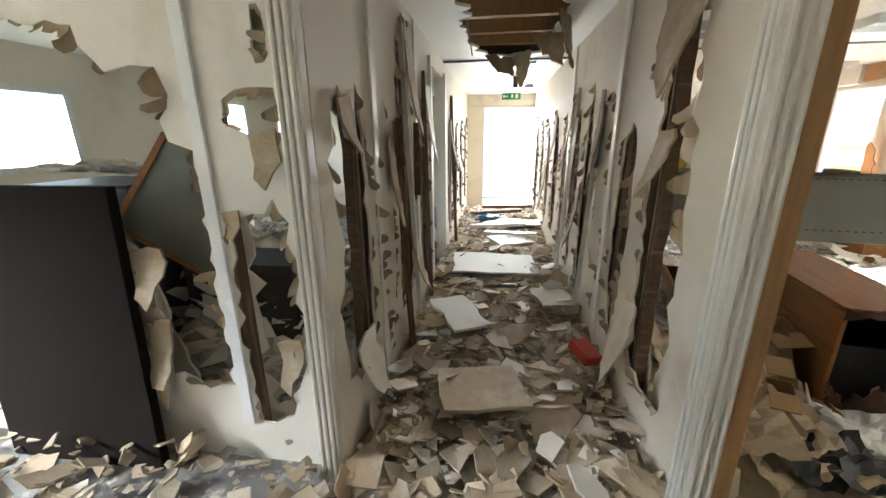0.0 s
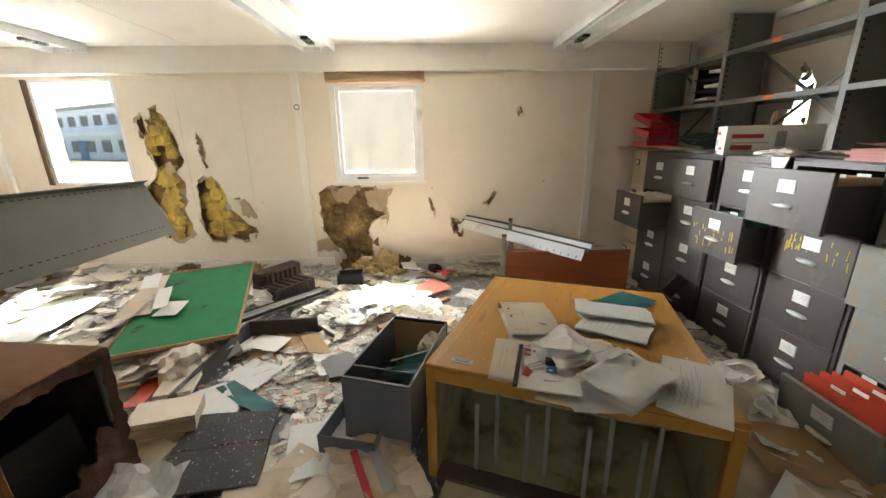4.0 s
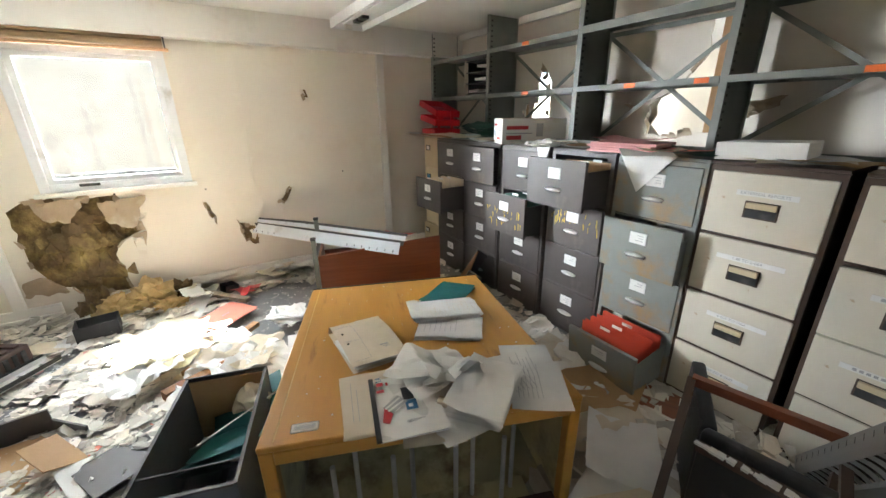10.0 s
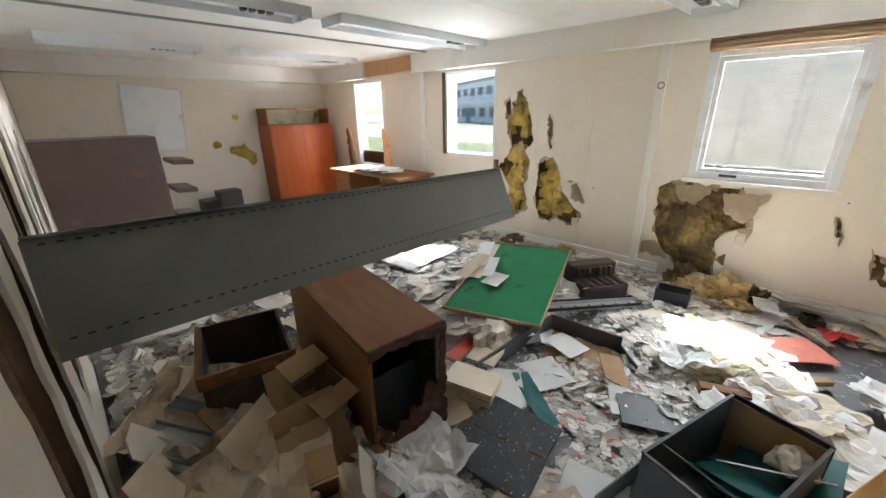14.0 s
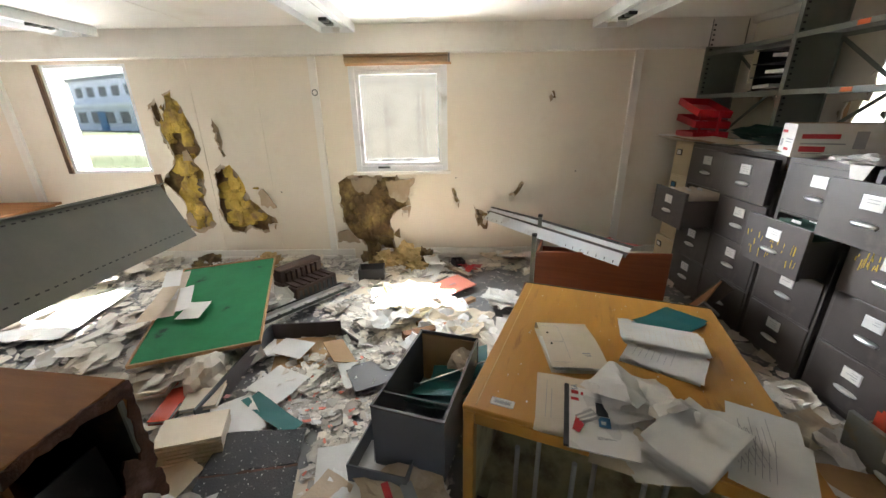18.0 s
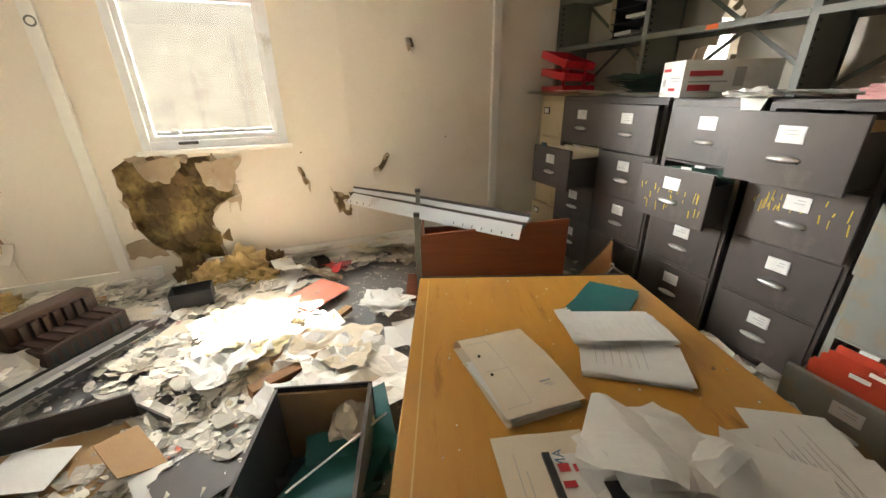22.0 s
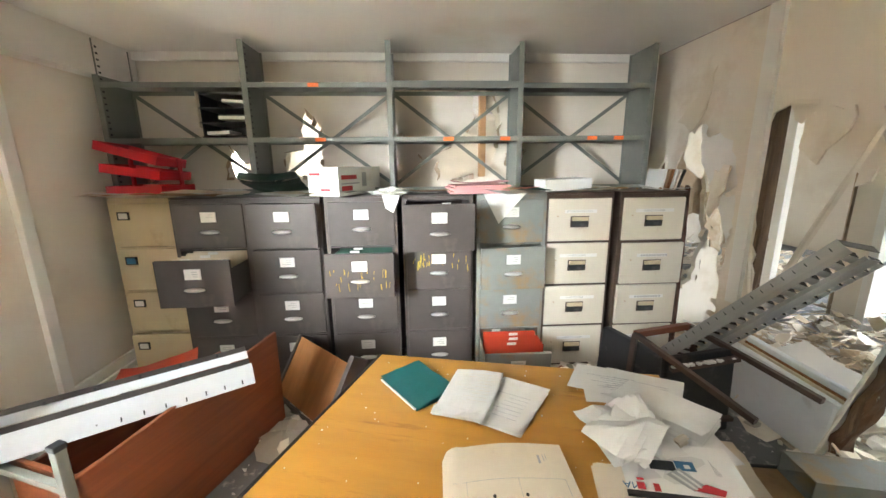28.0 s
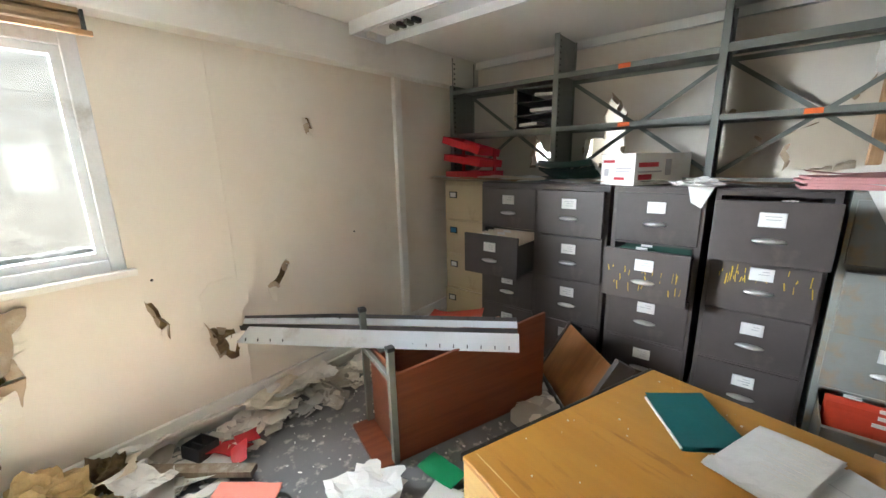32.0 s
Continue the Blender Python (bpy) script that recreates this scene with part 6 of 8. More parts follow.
for f in ((0, 1, 2, 3), (4, 7, 6, 5), (0, 4, 5, 1), (1, 5, 6, 2), (2, 6, 7, 3), (3, 7, 4, 0)): bm.faces.new([vs[i] for i in f])
part("end_plate", bm, STEELDK, rp, "dark end plate of the louvre")
for k in range(21):
    x = .020 + k * .0545
    for y0, y1, z0, z1 in ((.036, .100, .058, .056), (.174, .232, .055, .043)):
        bm = bmesh.new()
        ts = [(y0 + (y1 - y0) * q, z0 + (z1 - z0) * q - .005 * math.sin(math.pi * q)) for q in (0, .25, .5, .75, 1)]
        rows = [[bm.verts.new((x + dx, y, z + dz)) for y, z in ts] for dx, dz in ((0, .0), (.016, .0035), (.034, .0))]
        for u, w in zip(rows, rows[1:]):
            for q in range(4): bm.faces.new((u[q], u[q + 1], w[q + 1], w[q]))
        bmesh.ops.recalc_face_normals(bm, faces=bm.faces)
        blade = part("blade", bm, STEELLT, rp)
        # Dark strip under each blade stands in for shade in the gaps.
        part("underside", slab([(y0, -.030), (y1, -.030), (y1, 0), (y0, 0)], [], .0015), DKINT, blade, "dark underside standing in for the shade in the gaps", Matrix(((0, 0, 1, x - .001), (1, 0, 0, 0), (0, 1, 0, min(z0, z1) - .004), (0, 0, 0, 1))))
    part("tab_slot", fold(((.0035, .0115), (.0115, .0275)), x + .022, x + .026, .001), BLACK, rp, "", pose(0, 0, .0022))

fp = thing("appliance_front", frame3((.435, -1.43, .055), V((-.05, .57, -.05)), V((.02, .03, .40))), "white enamel appliance door leaning in the debris", "appliance door")
part("liner", box(0, .575, 0, .355, -.042, .0, .018), WHITEM, fp, "bluish white inner liner")
part("gasket", box(.01, .575, .0, .362, -.056, -.043, .003), CREAMP, fp, "yellowed door seal")
part("gap_strip", box(.02, .57, .34, .366, -.075, -.057, .002), BROWNW, fp, "rusty brown gap")
part("skin", box(-.06, .60, 0, .395, -.115, -.076, .012), WHITEM, fp, "yellowed white outer skin")
solid("white_rubble_board", slab(jagged([(0, 0), (.55, .0), (.60, .30), (.1, .34)], 92, .1, .01), [], .05), GREYWALL, frame3((.26, -1.50, .22), V((-.02, .6, -.08)), V((-.30, -.0, .14))), "broken white wall board propped on the rubble", "board")

pf = thing("picture_frame", pose(.72, -.66, .055, 4, 0, -10), "stained board in a thin black frame", "picture")
part("board", box(-.20, .20, -.17, .17, 0, .008), CARD, pf, "brown stained board")
part("mount", box(-.18, .18, .06, .15, .008, .011), CREAMP, pf)
for b in ((-.21, -.198, -.18, .18, 0, .018), (.198, .21, -.18, .18, 0, .018), (-.198, .198, .168, .18, 0, .018), (-.198, .198, -.18, -.168, 0, .018)): part("frame_side", box(*b, .002), BLACK, pf)
dc = thing("grey_trunking", pose(.30, -.64, .05, 0, -4, -9), "grey steel trunking on the debris", "trunking")
part("channel", boxes((-.40, .40, -.09, .09, 0, .004), (-.40, .40, -.09, -.086, .004, .10), (-.40, .40, .086, .09, .004, .10), (-.40, .40, -.086, .086, .096, .10)), STEELRUST, dc)
# leaning, torn door post at the south side of the opening
tp = thing("split_timber", pose(.36, -.70, 0), "split brown door post bowed out of the wall", "post")
pts = [(.025, -.15, .0), (.01, -.11, .21), (.0, .03, .80), (-.005, .057, .98), (.003, .045, 1.23), (.002, .005, 1.41), (.0, -.07, 1.62), (.0, -.15, 1.95)]
fine_pts = []
for i in range(len(pts) - 1):
    p0, p1, p2, p3 = [V(pts[min(max(j, 0), len(pts) - 1)]) for j in (i - 1, i, i + 1, i + 2)]
    for q in (0, .25, .5, .75):
        fine_pts.append(.5 * (2 * p1 + (p2 - p0) * q + (2 * p0 - 5 * p1 + 4 * p2 - p3) * q * q + (3 * p1 - p0 - 3 * p2 + p3) * q ** 3))
def swept(path, offset, w, d, rough, seed):
    """A rough timber of one piece along a path, w along x and d along y."""
    bm = bmesh.new()
    rings = []
    for k, p in enumerate(path):
        ring = []
        for a, b in ((-.5, -.5), (0, -.55), (.5, -.5), (.55, 0), (.5, .5), (0, .52), (-.5, .5), (-.54, 0)):
            q = V((p[0] + offset[0] + a * w, p[1] + offset[1] + b * d, p[2]))
            n = noise.noise(V((q.x * 30, q.y * 30, q.z * 7 + seed)))
            ring.append(bm.verts.new(q + V((a * n * rough, b * n * rough * 1.6, 0))))
        rings.append(ring)
    for r0, r1 in zip(rings, rings[1:]):
        for q in range(8): bm.faces.new((r0[q], r0[(q + 1) % 8], r1[(q + 1) % 8], r1[q]))
    bm.faces.new(rings[0][::-1]); bm.faces.new(rings[-1])
    bmesh.ops.recalc_face_normals(bm, faces=bm.faces)
    return bm


dense = [fine_pts[i].lerp(fine_pts[i + 1], q / 3) for i in range(len(fine_pts) - 1) for q in range(3)]
part("split_core", swept(dense, (0, .012, 0), .06, .055, .03, 3), POSTM, tp, "split dark brown core with flakes of white paint")
part("white_edge", swept(dense, (.010, -.030, 0), .055, .018, .010, 5), TRIM, tp, "white painted edge strip")
for k, (q, l_) in enumerate(((30, 14), (52, 10), (12, 9), (66, 8))):
    part("loose_splinter", swept([p + V((.045, .015 + .01 * math.sin(i), 0)) for i, p in enumerate(dense[q:q + l_])], (0, 0, 0), .012, .03, .02, 9 + k), TIMBER, tp, "lifted splinter")
solid("torn_standing_board", slab(jagged([(.04, 0), (.07, .5), (.05, 1.0), (.02, 1.22), (-.005, 1.31), (0, 1.36), (.035, 1.41), (.10, 1.44), (.24, 1.46), (.25, .6), (.24, 0)], 65, .05, .006), [], .012), WALL2, frame3((.50, -.18, 0), (-.87, -.5, 0), (0, 0, 1)), "torn cream wall board standing in the opening", "board")
solid("charred_plank", slab(jagged([(-.03, 0), (.035, 0), (.03, 1.28), (-.02, 1.30)], 93, .06, .006), [], .02), CHAR, pose(.45, -1.875, 0, 91, 0, 70), "charred black plank beside the cabinet", "plank")

# ---- ceiling lights ----
def batten(x0, x1, y, z=2.258, label="white fluorescent batten with its tubes missing", open_=True):
    t = thing("ceiling_light", pose((x0 + x1) / 2, y, z), label, "ceiling light", "ceiling lights")
    L = (x1 - x0) / 2
    part("spine", box(-L, L, -.045, .045, -.035, 0, .003), WHITEM, t)
    for s in (-1, 1):
        part("side_rail", bar(bmesh.new(), (-L, s * .145, -.035), (L, s * .145, -.035), .012, .07), WHITEM, t)
        part("reflector_wing", bar(bmesh.new(), (-L, s * .095, -.022), (L, s * .095, -.022), .10, .004), WHITEM, t)
        part("end_cap", box(s * L - .006, s * L + .006, -.15, .15, -.07, 0, .002), WHITEM, t)
        part("lamp_holder", box(s * (L - .03) - .015, s * (L - .03) + .015, -.03, .03, -.07, -.035, .004), PAPER, t)
    if open_:
        for k in range(4):
            part("clip", box(L - .25 - k * .06, L - .22 - k * .06, -.03, .03, -.06, -.036, .003), BLACK if k % 2 else STEEL, t)
    return t


batten(2.75, 4.27, 1.12)
batten(2.75, 4.27, -1.22)
batten(2.45, 4.22, 3.32)
batten(2.45, 4.0, 5.45, label="white fluorescent batten on the ceiling")
batten(.9, 2.2, 3.32, label="white fluorescent batten on the ceiling")
batten(.8, 2.1, 5.6, label="white fluorescent batten on the ceiling")
hook = thing("wall_ring", pose(4.383, 1.418, 1.72), "small grey ring on the wall post", "ring")
bm = bmesh.new()
for k in range(16):
    a, b = 2 * math.pi * k / 16, 2 * math.pi * (k + 1) / 16
    rod(bm, (0, .025 * math.cos(a), .025 * math.sin(a)), (0, .025 * math.cos(b), .025 * math.sin(b)), .005, 6)
part("ring", bm, STEEL, hook)
part("plate", box(.0, .003, -.012, .012, -.012, .012), TRIM, hook)
for k, (y, z) in enumerate(((.10, .90), (.70, .93), (3.4, .45), (-1.1, .95), (1.9, .78))):
    solid("wall_screw", rod(bmesh.new(), (0, 0, 0), (-.006, 0, 0), .006, 8), DKINT, pose(4.42, y, z), "dark screw hole in the wall board", "screw")

# ---- drawers, boards and boxes on the office floor ----
gd = thing("file_box", frame3((1.83, .53, .06), (.58, -.18, 0), (.08, .31, 0)), "grey steel file box with teal files inside", "file box")
part("shell", open_box(0, .61, -.326, 0, 0, .32, .006), GREYBOX, gd)
part("back_plate", box(.604, .612, -.33, .004, 0, .33, .003), BLACK, gd)
part("inner_board", box(.594, .603, -.315, -.01, .01, .31), CARD, gd, "brown board at the drawer's end")
for k in range(4):
    part("rim", (box(0, .61, -.009, .003, .318, .326), box(0, .61, -.329, -.317, .318, .326), box(-.003, .009, -.317, -.009, .318, .326), box(.10, .104, -.317, -.009, .318, .322))[k], STEELDK, gd)
fl = thing("teal_file_bundle", frame3((2.06, .36, .10), (.58, -.18, 0), (.08, .31, 0)), "teal and dark green files sagging in a drawer", "files")
for k in range(6):
    part("file", sheet(.32, .27, 300 + k, .010, .01, 7), (DKGREEN, TEAL, TEAL, DKGREEN, TEAL, TEAL)[k], fl, "", pose(.05 + .05 * k, -.12 - .006 * k, .03 + .03 * (k % 3), 35 - 9 * k, 18, 70 + 6 * k))
part("wrapped_parcel", crumple(.09, .07, .05, 3, .4), CREAMP, fl, "cream wrapped bundle", pose(.30, -.16, .17))
part("tie", bar(bmesh.new(), (.02, -.02, .20), (.30, -.28, .18), .006, .003), PAPER, fl, "white tie")
st = thing("shallow_grey_tray", frame3((1.75, .62, .03), (.55, -.14, 0), (.08, .31, 0)), "shallow dark grey steel tray with grit", "tray")
part("shell", open_box(0, .56, -.25, .02, 0, .11, .006), GREYBOX, st)
gt = thing("broken_steel_tray", pose(2.86, 1.44, .02), "open grey steel drawer sides with cardboard", "tray")
part("side", bar(bmesh.new(), (0, 0, .075), (-.77, .065, .045), .012, .125), GREYBOX, gt)
part("side", bar(bmesh.new(), (.006, 0, .075), (.04, -.48, .08), .012, .12), STEELDK, gt)
part("end", bar(bmesh.new(), (.04, -.48, .05), (-.08, -.62, .03), .01, .06), STEELDK, gt)
part("cardboard", slab(jagged([(-.03, -.04), (.01, -.44), (-.10, -.52), (-.34, -.46), (-.39, -.14)], 3, .1, .006), [], .008), CARD, gt, "bent brown cardboard", pose(0, 0, .035, 2, -3, 0))
part("folded_flap", slab(jagged([(0, 0), (.24, .02), (.20, .17), (.02, .15)], 4, .08, .005), [], .006), CARD, gt, "lifted cardboard flap", pose(-.30, -.66, .03, 22, -10, 30))
part("white_sheet", sheet(.24, .18, 9, .006, 0, 6), PAPER, gt, "", pose(-.16, -.20, .05, 0, 0, 75))
loose("creased_floor_sheet", pose(2.38, 1.20, .035, 0, 0, 62), .26, .24, PAPER, "creased white sheet on the litter", 210, .014)
for k, (x, y, a, w_, l_, m_) in enumerate(((2.36, 1.62, 20, .07, .42, PAPER), (2.42, 1.70, 26, .06, .46, REDCARD), (2.30, 1.56, 14, .09, .36, CREAMP), (2.48, 1.80, 30, .08, .40, PAPER), (2.28, 1.72, 8, .05, .44, REDCARD), (2.40, 1.92, 18, .10, .40, CREAMP))):
    t = thing("box_file", pose(x, y, .03 + .028 * (k % 3), 0, 0, a), "flat paper file under the notice board", "file", "files under the board")
    part("cover", box(-l_ / 2, l_ / 2, -w_, w_, 0, .004, .001), m_, t)
    part("pages", box(-l_ / 2 + .006, l_ / 2 - .006, -w_ + .004, w_ - .006, .004, .020), PAPER, t)
    part("cover", box(-l_ / 2, l_ / 2, -w_, w_, .0205, .0245, .001), m_, t)
gbd = thing("green_notice_board", frame3((2.57, 1.365, .20), V((1.13, .365, .13)), V((-.24, .685, -.02))), "green felt notice board with a wooden frame", "notice board")
part("felt", box(.012, 1.178, .012, .708, 0, .012), GREEN, gbd)
for b in ((0, 1.19, 0, .012, -.004, .02), (0, 1.19, .708, .72, -.004, .02), (0, .012, .012, .708, -.004, .02), (1.178, 1.19, .012, .708, -.004, .02)): part("frame_strip", box(*b, .002), RAWTIMBER, gbd, "pale wooden edge")
for k, (u, v, a, w, h) in enumerate(((.78, .70, 4, .66, .16), (.90, .73, 9, .50, .12), (.46, .47, -12, .20, .15), (.62, .72, -4, .44, .12), (.62, .56, 8, .34, .09))):
    solid("board_paper", sheet(w, h, 320 + k, .006, .004, 7), (CREAMP, PAPER, PAPER, KRAFT, PAPER)[k], frame3((2.57, 1.365, .213), V((1.13, .365, .13)), V((-.24, .685, -.02))) @ pose(u, v, .004 + .008 * k, 0, 0, a), "white paper sliding off the notice board", "paper", "papers on the notice board")
for k, (x, y, h) in enumerate(((2.75, 1.62, .20), (3.3, 1.72, .26), (2.4, 1.62, .22))):
    solid("paper_bale", crumple(.16, .12, h * .75, 20 + k, .35), LITTER, pose(x, y, .06), "heap of paper under the notice board", "paper heap", "heaps under the board")
cr = thing("brown_machine", pose(3.62, 1.46, .04, 0, 0, -34), "dark brown plastic machine with vents", "machine")
part("base", box(-.21, .21, -.16, .16, 0, .14, .012), BROWNPL, cr)
part("back", box(-.21, .21, .03, .15, .141, .26, .012), BROWNPL, cr)
for k in range(7): part("vent", box(-.17 + k * .05, -.14 + k * .05, .0, .029, .145, .235, .003), BROWNPL, cr)
for k in range(8): part("slot", box(-.185 + k * .048, -.16 + k * .048, -.166, -.161, .03, .115), BLACK, cr)
for k in range(5): part("side_slot", box(.211, .215, -.13 + k * .05, -.10 + k * .05, .03, .11), BLACK, cr)
for k in range(6): part("top_rib", box(-.19 + k * .066, -.16 + k * .066, -.15, .02, .141, .155, .003), BROWNPL, cr)
for k in range(2):
    t = thing("aluminium_strip", frame3((3.72 - .08 * k, 1.21 - .10 * k, .06), V((-.80, .53, .06)), V((-.53, -.80, 0))), "bright aluminium lamp channel on the floor", "metal strip", "aluminium strips")
    part("web", box(0, 1.15, -.05, .05, 0, .004), ALU if k else WHITEM, t)
    part("lip", box(0, 1.15, -.05, -.046, .004, .03), ALU, t)
    part("lip", box(0, 1.15, .046, .05, .004, .03), BLACK, t)
    for j in range(9): part("slot", box(.06 + j * .12, .075 + j * .12, -.02, .02, .004, .0055), BLACK, t)
mt = thing("dark_board", pose(1.79, 1.08, .06, 2, -1, 8), "black speckled board with a crack across it", "board")
part("half", slab(jagged([(-.235, -.21), (.0, -.2), (-.02, .21), (-.23, .22)], 7, .06, .006), [], .012), MAT, mt)
part("crack", slab(jagged([(-.002, -.2), (.012, -.2), (-.008, .21), (-.02, .21)], 9, .05, .003), [], .010), CHAR, mt, "rusty crack")
part("half", slab(jagged([(.012, -.2), (.21, -.20), (.22, .20), (-.008, .21)], 8, .06, .006), [], .012), MAT, mt)
bb = thing("open_black_box", pose(3.93, .93, .02, 0, 0, 5), "small open black box by the wall", "box")
part("shell", open_box(-.08, .08, -.12, .12, 0, .12, .006), BLACK, bb)
pf2 = thing("salmon_folder", pose(3.69, .16, .045, 0, 0, -52), "salmon pink card folder on the floor", "folder")
part("cover", sheet(.36, .28, 33, .005, .004, 6), SALMON, pf2)
part("back_cover", sheet(.37, .28, 35, .004, 0, 6), SALMON, pf2, "", pose(-.01, .0, -.008))
part("print", box(-.03, .03, -.01, .0, .0135, .0145), INK, pf2)
gbn = thing("grey_ring_binder", pose(2.47, .63, .05, 3, 0, 28), "flat grey ring binder on the litter", "binder")
part("cover", box(-.12, .12, -.17, .17, 0, .006, .002), STEELDK, gbn)
part("lower_cover", box(-.13, .11, -.17, .17, -.02, -.014, .002), STEELDK, gbn)
part("spine", box(.12, .128, -.17, .17, -.02, .006, .002), STEELDK, gbn)
for k, (x, y, a) in enumerate(((3.32, -.25, 10), (3.30, -.27, 35), (3.35, -.22, -20))):
    loose("floor_document", pose(x, y, .03 + .012 * k, 0, 0, a), .21, .25, PAPER, "creased white document on the floor", 340 + k, .034, .01, group="documents by the desk")
for k, (x, y, rx, s, m_) in enumerate(((3.30, .58, .14, 1, CREAMFAB), (3.18, .45, .12, 2, CREAMFAB), (3.42, .42, .10, 3, CREAMFAB), (3.05, .62, .12, 4, PAPER), (2.78, .22, .18, 5, PAPER), (2.66, .02, .17, 6, PAPER), (2.95, .12, .14, 7, CREAMP))):
    solid("crumpled_sheet", sheet(rx * 3, rx * 2.4, 30 + s, .055, .02, 22), m_, pose(x, y, .04, 0, 0, 40 * k), "crumpled cream sheet lying in the sun", "paper", "crumpled sheets on the floor")
for k, (a, b, w, h, m_) in enumerate((((3.42, -.02, .05), (3.0, .42, .06), .05, .03, RAWTIMBER), ((4.30, .33, .05), (3.86, -.02, .055), .055, .03, OLDBOARD), ((2.75, .5, .12), (2.92, .15, .10), .06, .05, BROWNW), ((4.2, 1.5, .05), (4.0, 2.3, .06), .06, .02, RAWTIMBER))):
    solid("timber_lath", bar(bmesh.new(), a, b, w, h), m_, Matrix(), "splintered lath on the floor", "lath", "laths on the floor")
for k, (x, y, w_, a) in enumerate(((4.11, .0, .20, 30), (4.10, -.10, .13, -20), (4.0, -.02, .09, 70))):
    solid("red_scrap", slab(jagged([(-w_ / 2, -.06), (w_ / 2, -.05), (w_ * .4, .06), (-w_ * .3, .055)], 50 + k, .04, .010), [], .003), REDPL, pose(x, y, .05 + .012 * k, 10 - 12 * k, 8 * k, a), "torn flat piece of red card", "paper", "red scraps by the wall")
bx = thing("black_scrap", pose(4.205, .09, .03, 6, 0, 20), "small open black plastic box by the wall", "box")
part("shell", open_box(-.06, .06, -.055, .055, 0, .065, .005), BLACK, bx)
part("rib", box(-.055, .055, -.004, .004, .01, .05), BLACK, bx)
for k, (p, w_, h_, rx, rz) in enumerate((((4.33, .17, .06), .38, .11, 24, 82), ((4.30, -.32, .05), .34, .16, 12, 100), ((4.27, -.52, .05), .40, .20, 6, 84), ((4.22, -.30, .04), .22, .18, 4, 40), ((4.30, .46, .05), .30, .20, 8, 70), ((4.12, .34, .05), .22, .16, 4, 20))):
    solid("fallen_wall_paper", sheet(w_, h_, 610 + k, .035, .02, 11), (GREYWALL, CREAMP, GREYWALL, CREAMP, CREAMP, PAPER)[k], pose(*p, rx, 0, rz), "crumpled strip of wall paper along the skirting", "paper", "paper strips along the skirting")
solid("teal_scrap", sheet(.2, .12, 4, .02), SIGNG, pose(3.18, -.56, .03), "green card scrap under the desk", "paper")

# ---- brown cupboard on its side, with the long steel panel above it ----
bc = thing("brown_cupboard", frame3((1.300, 1.435, 0.0), (.39, -.055, 0), (.11, 1.02, 0)), "brown veneered cupboard on its side with a burnt end", "cupboard")
part("top", box(0, .395, 0, 1.04, .622, .645, .003), BROWNW, bc, "brown wood veneer")
part("side", box(0, .02, 0, 1.04, 0, .6215, .003), BROWNW, bc)
part("side", box(.375, .395, .02, 1.04, 0, .6215, .003), BROWNW, bc)
part("base", box(.02, .375, 0, 1.04, 0, .02), BROWNW, bc)
part("back", box(.02, .375, 1.02, 1.04, .02, .6215), BROWNW, bc)
part("burnt_edge", slab(jagged([(.012, .0), (.395, .0), (.395, .36), (.36, .37), (.335, .30), (.30, .36), (.27, .33), (.25, .24), (.20, .27), (.17, .20), (.13, .21), (.10, .14), (.05, .20), (.012, .26)], 5, .025, .010), [], .012), CHAR, bc, "charred rusty end panel", Matrix(((1, 0, 0, 0), (0, 0, 1, -.012), (0, 1, 0, 0), (0, 0, 0, 1))))
part("charred_strip", slab(jagged([(.0, .592), (.12, .606), (.24, .600), (.395, .585), (.395, .645), (0, .645)], 6, .025, .006), [], .01), CHAR, bc, "", Matrix(((1, 0, 0, 0), (0, 0, 1, -.011), (0, 1, 0, 0), (0, 0, 0, 1))))
part("charred_stile", slab(jagged([(.352, .30), (.395, .30), (.395, .60), (.362, .60)], 16, .03, .006), [], .01), CHAR, bc, "", Matrix(((1, 0, 0, 0), (0, 0, 1, -.0115), (0, 1, 0, 0), (0, 0, 0, 1))))
part("runner", box(.345, .36, -.004, .01, .34, .58), STEEL, bc)
part("inner_board", box(.05, .30, .05, .062, .02, .42), BLACK, bc, "black inner board", pose(0, 0, 0, -8, 0, 0))
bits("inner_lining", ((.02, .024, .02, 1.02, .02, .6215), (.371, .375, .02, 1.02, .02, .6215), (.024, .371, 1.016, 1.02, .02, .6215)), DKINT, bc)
sp = thing("steel_side_panel", frame3((.50, 1.80, 1.232), V((2.28, .095, -.076)), V((0, -.13, -.285))), "long grey steel shelving side fallen across a cupboard", "steel panel")
LP = 2.29
part("sheet", box(0, LP, 0, .31, -.002, .002), STEEL, sp)
part("top_fold", box(0, LP, -.004, .0, -.035, .004), STEEL, sp)
part("bottom_fold", box(0, LP, .31, .345, -.006, .012), STEEL, sp)
part("perforation", boxes(*[(.03 + k * .038, .046 + k * .038, y, y + .006, z, z + .0015) for k in range(58) for y in (.014, .286) for z in (.0021, -.0036)]), BLACK, sp, "row of punched slots")["kind"] = "stuff"
part("rust_end", box(-.004, .03, 0, .31, .0022, .006), STEELRUST, sp)
bx = thing("dark_open_box", pose(1.06, 2.16, 0, 0, 0, -14), "open dark box with a brown wooden edge beside the cupboard", "box")
part("shell", open_box(-.19, .19, -.24, .24, 0, .50, .012), BROWNMET, bx)
part("rim", box(-.20, .20, -.256, -.241, .44, .51, .004), BROWNW, bx)
part("rim", box(-.206, -.191, -.24, .24, .44, .51, .004), BROWNW, bx)
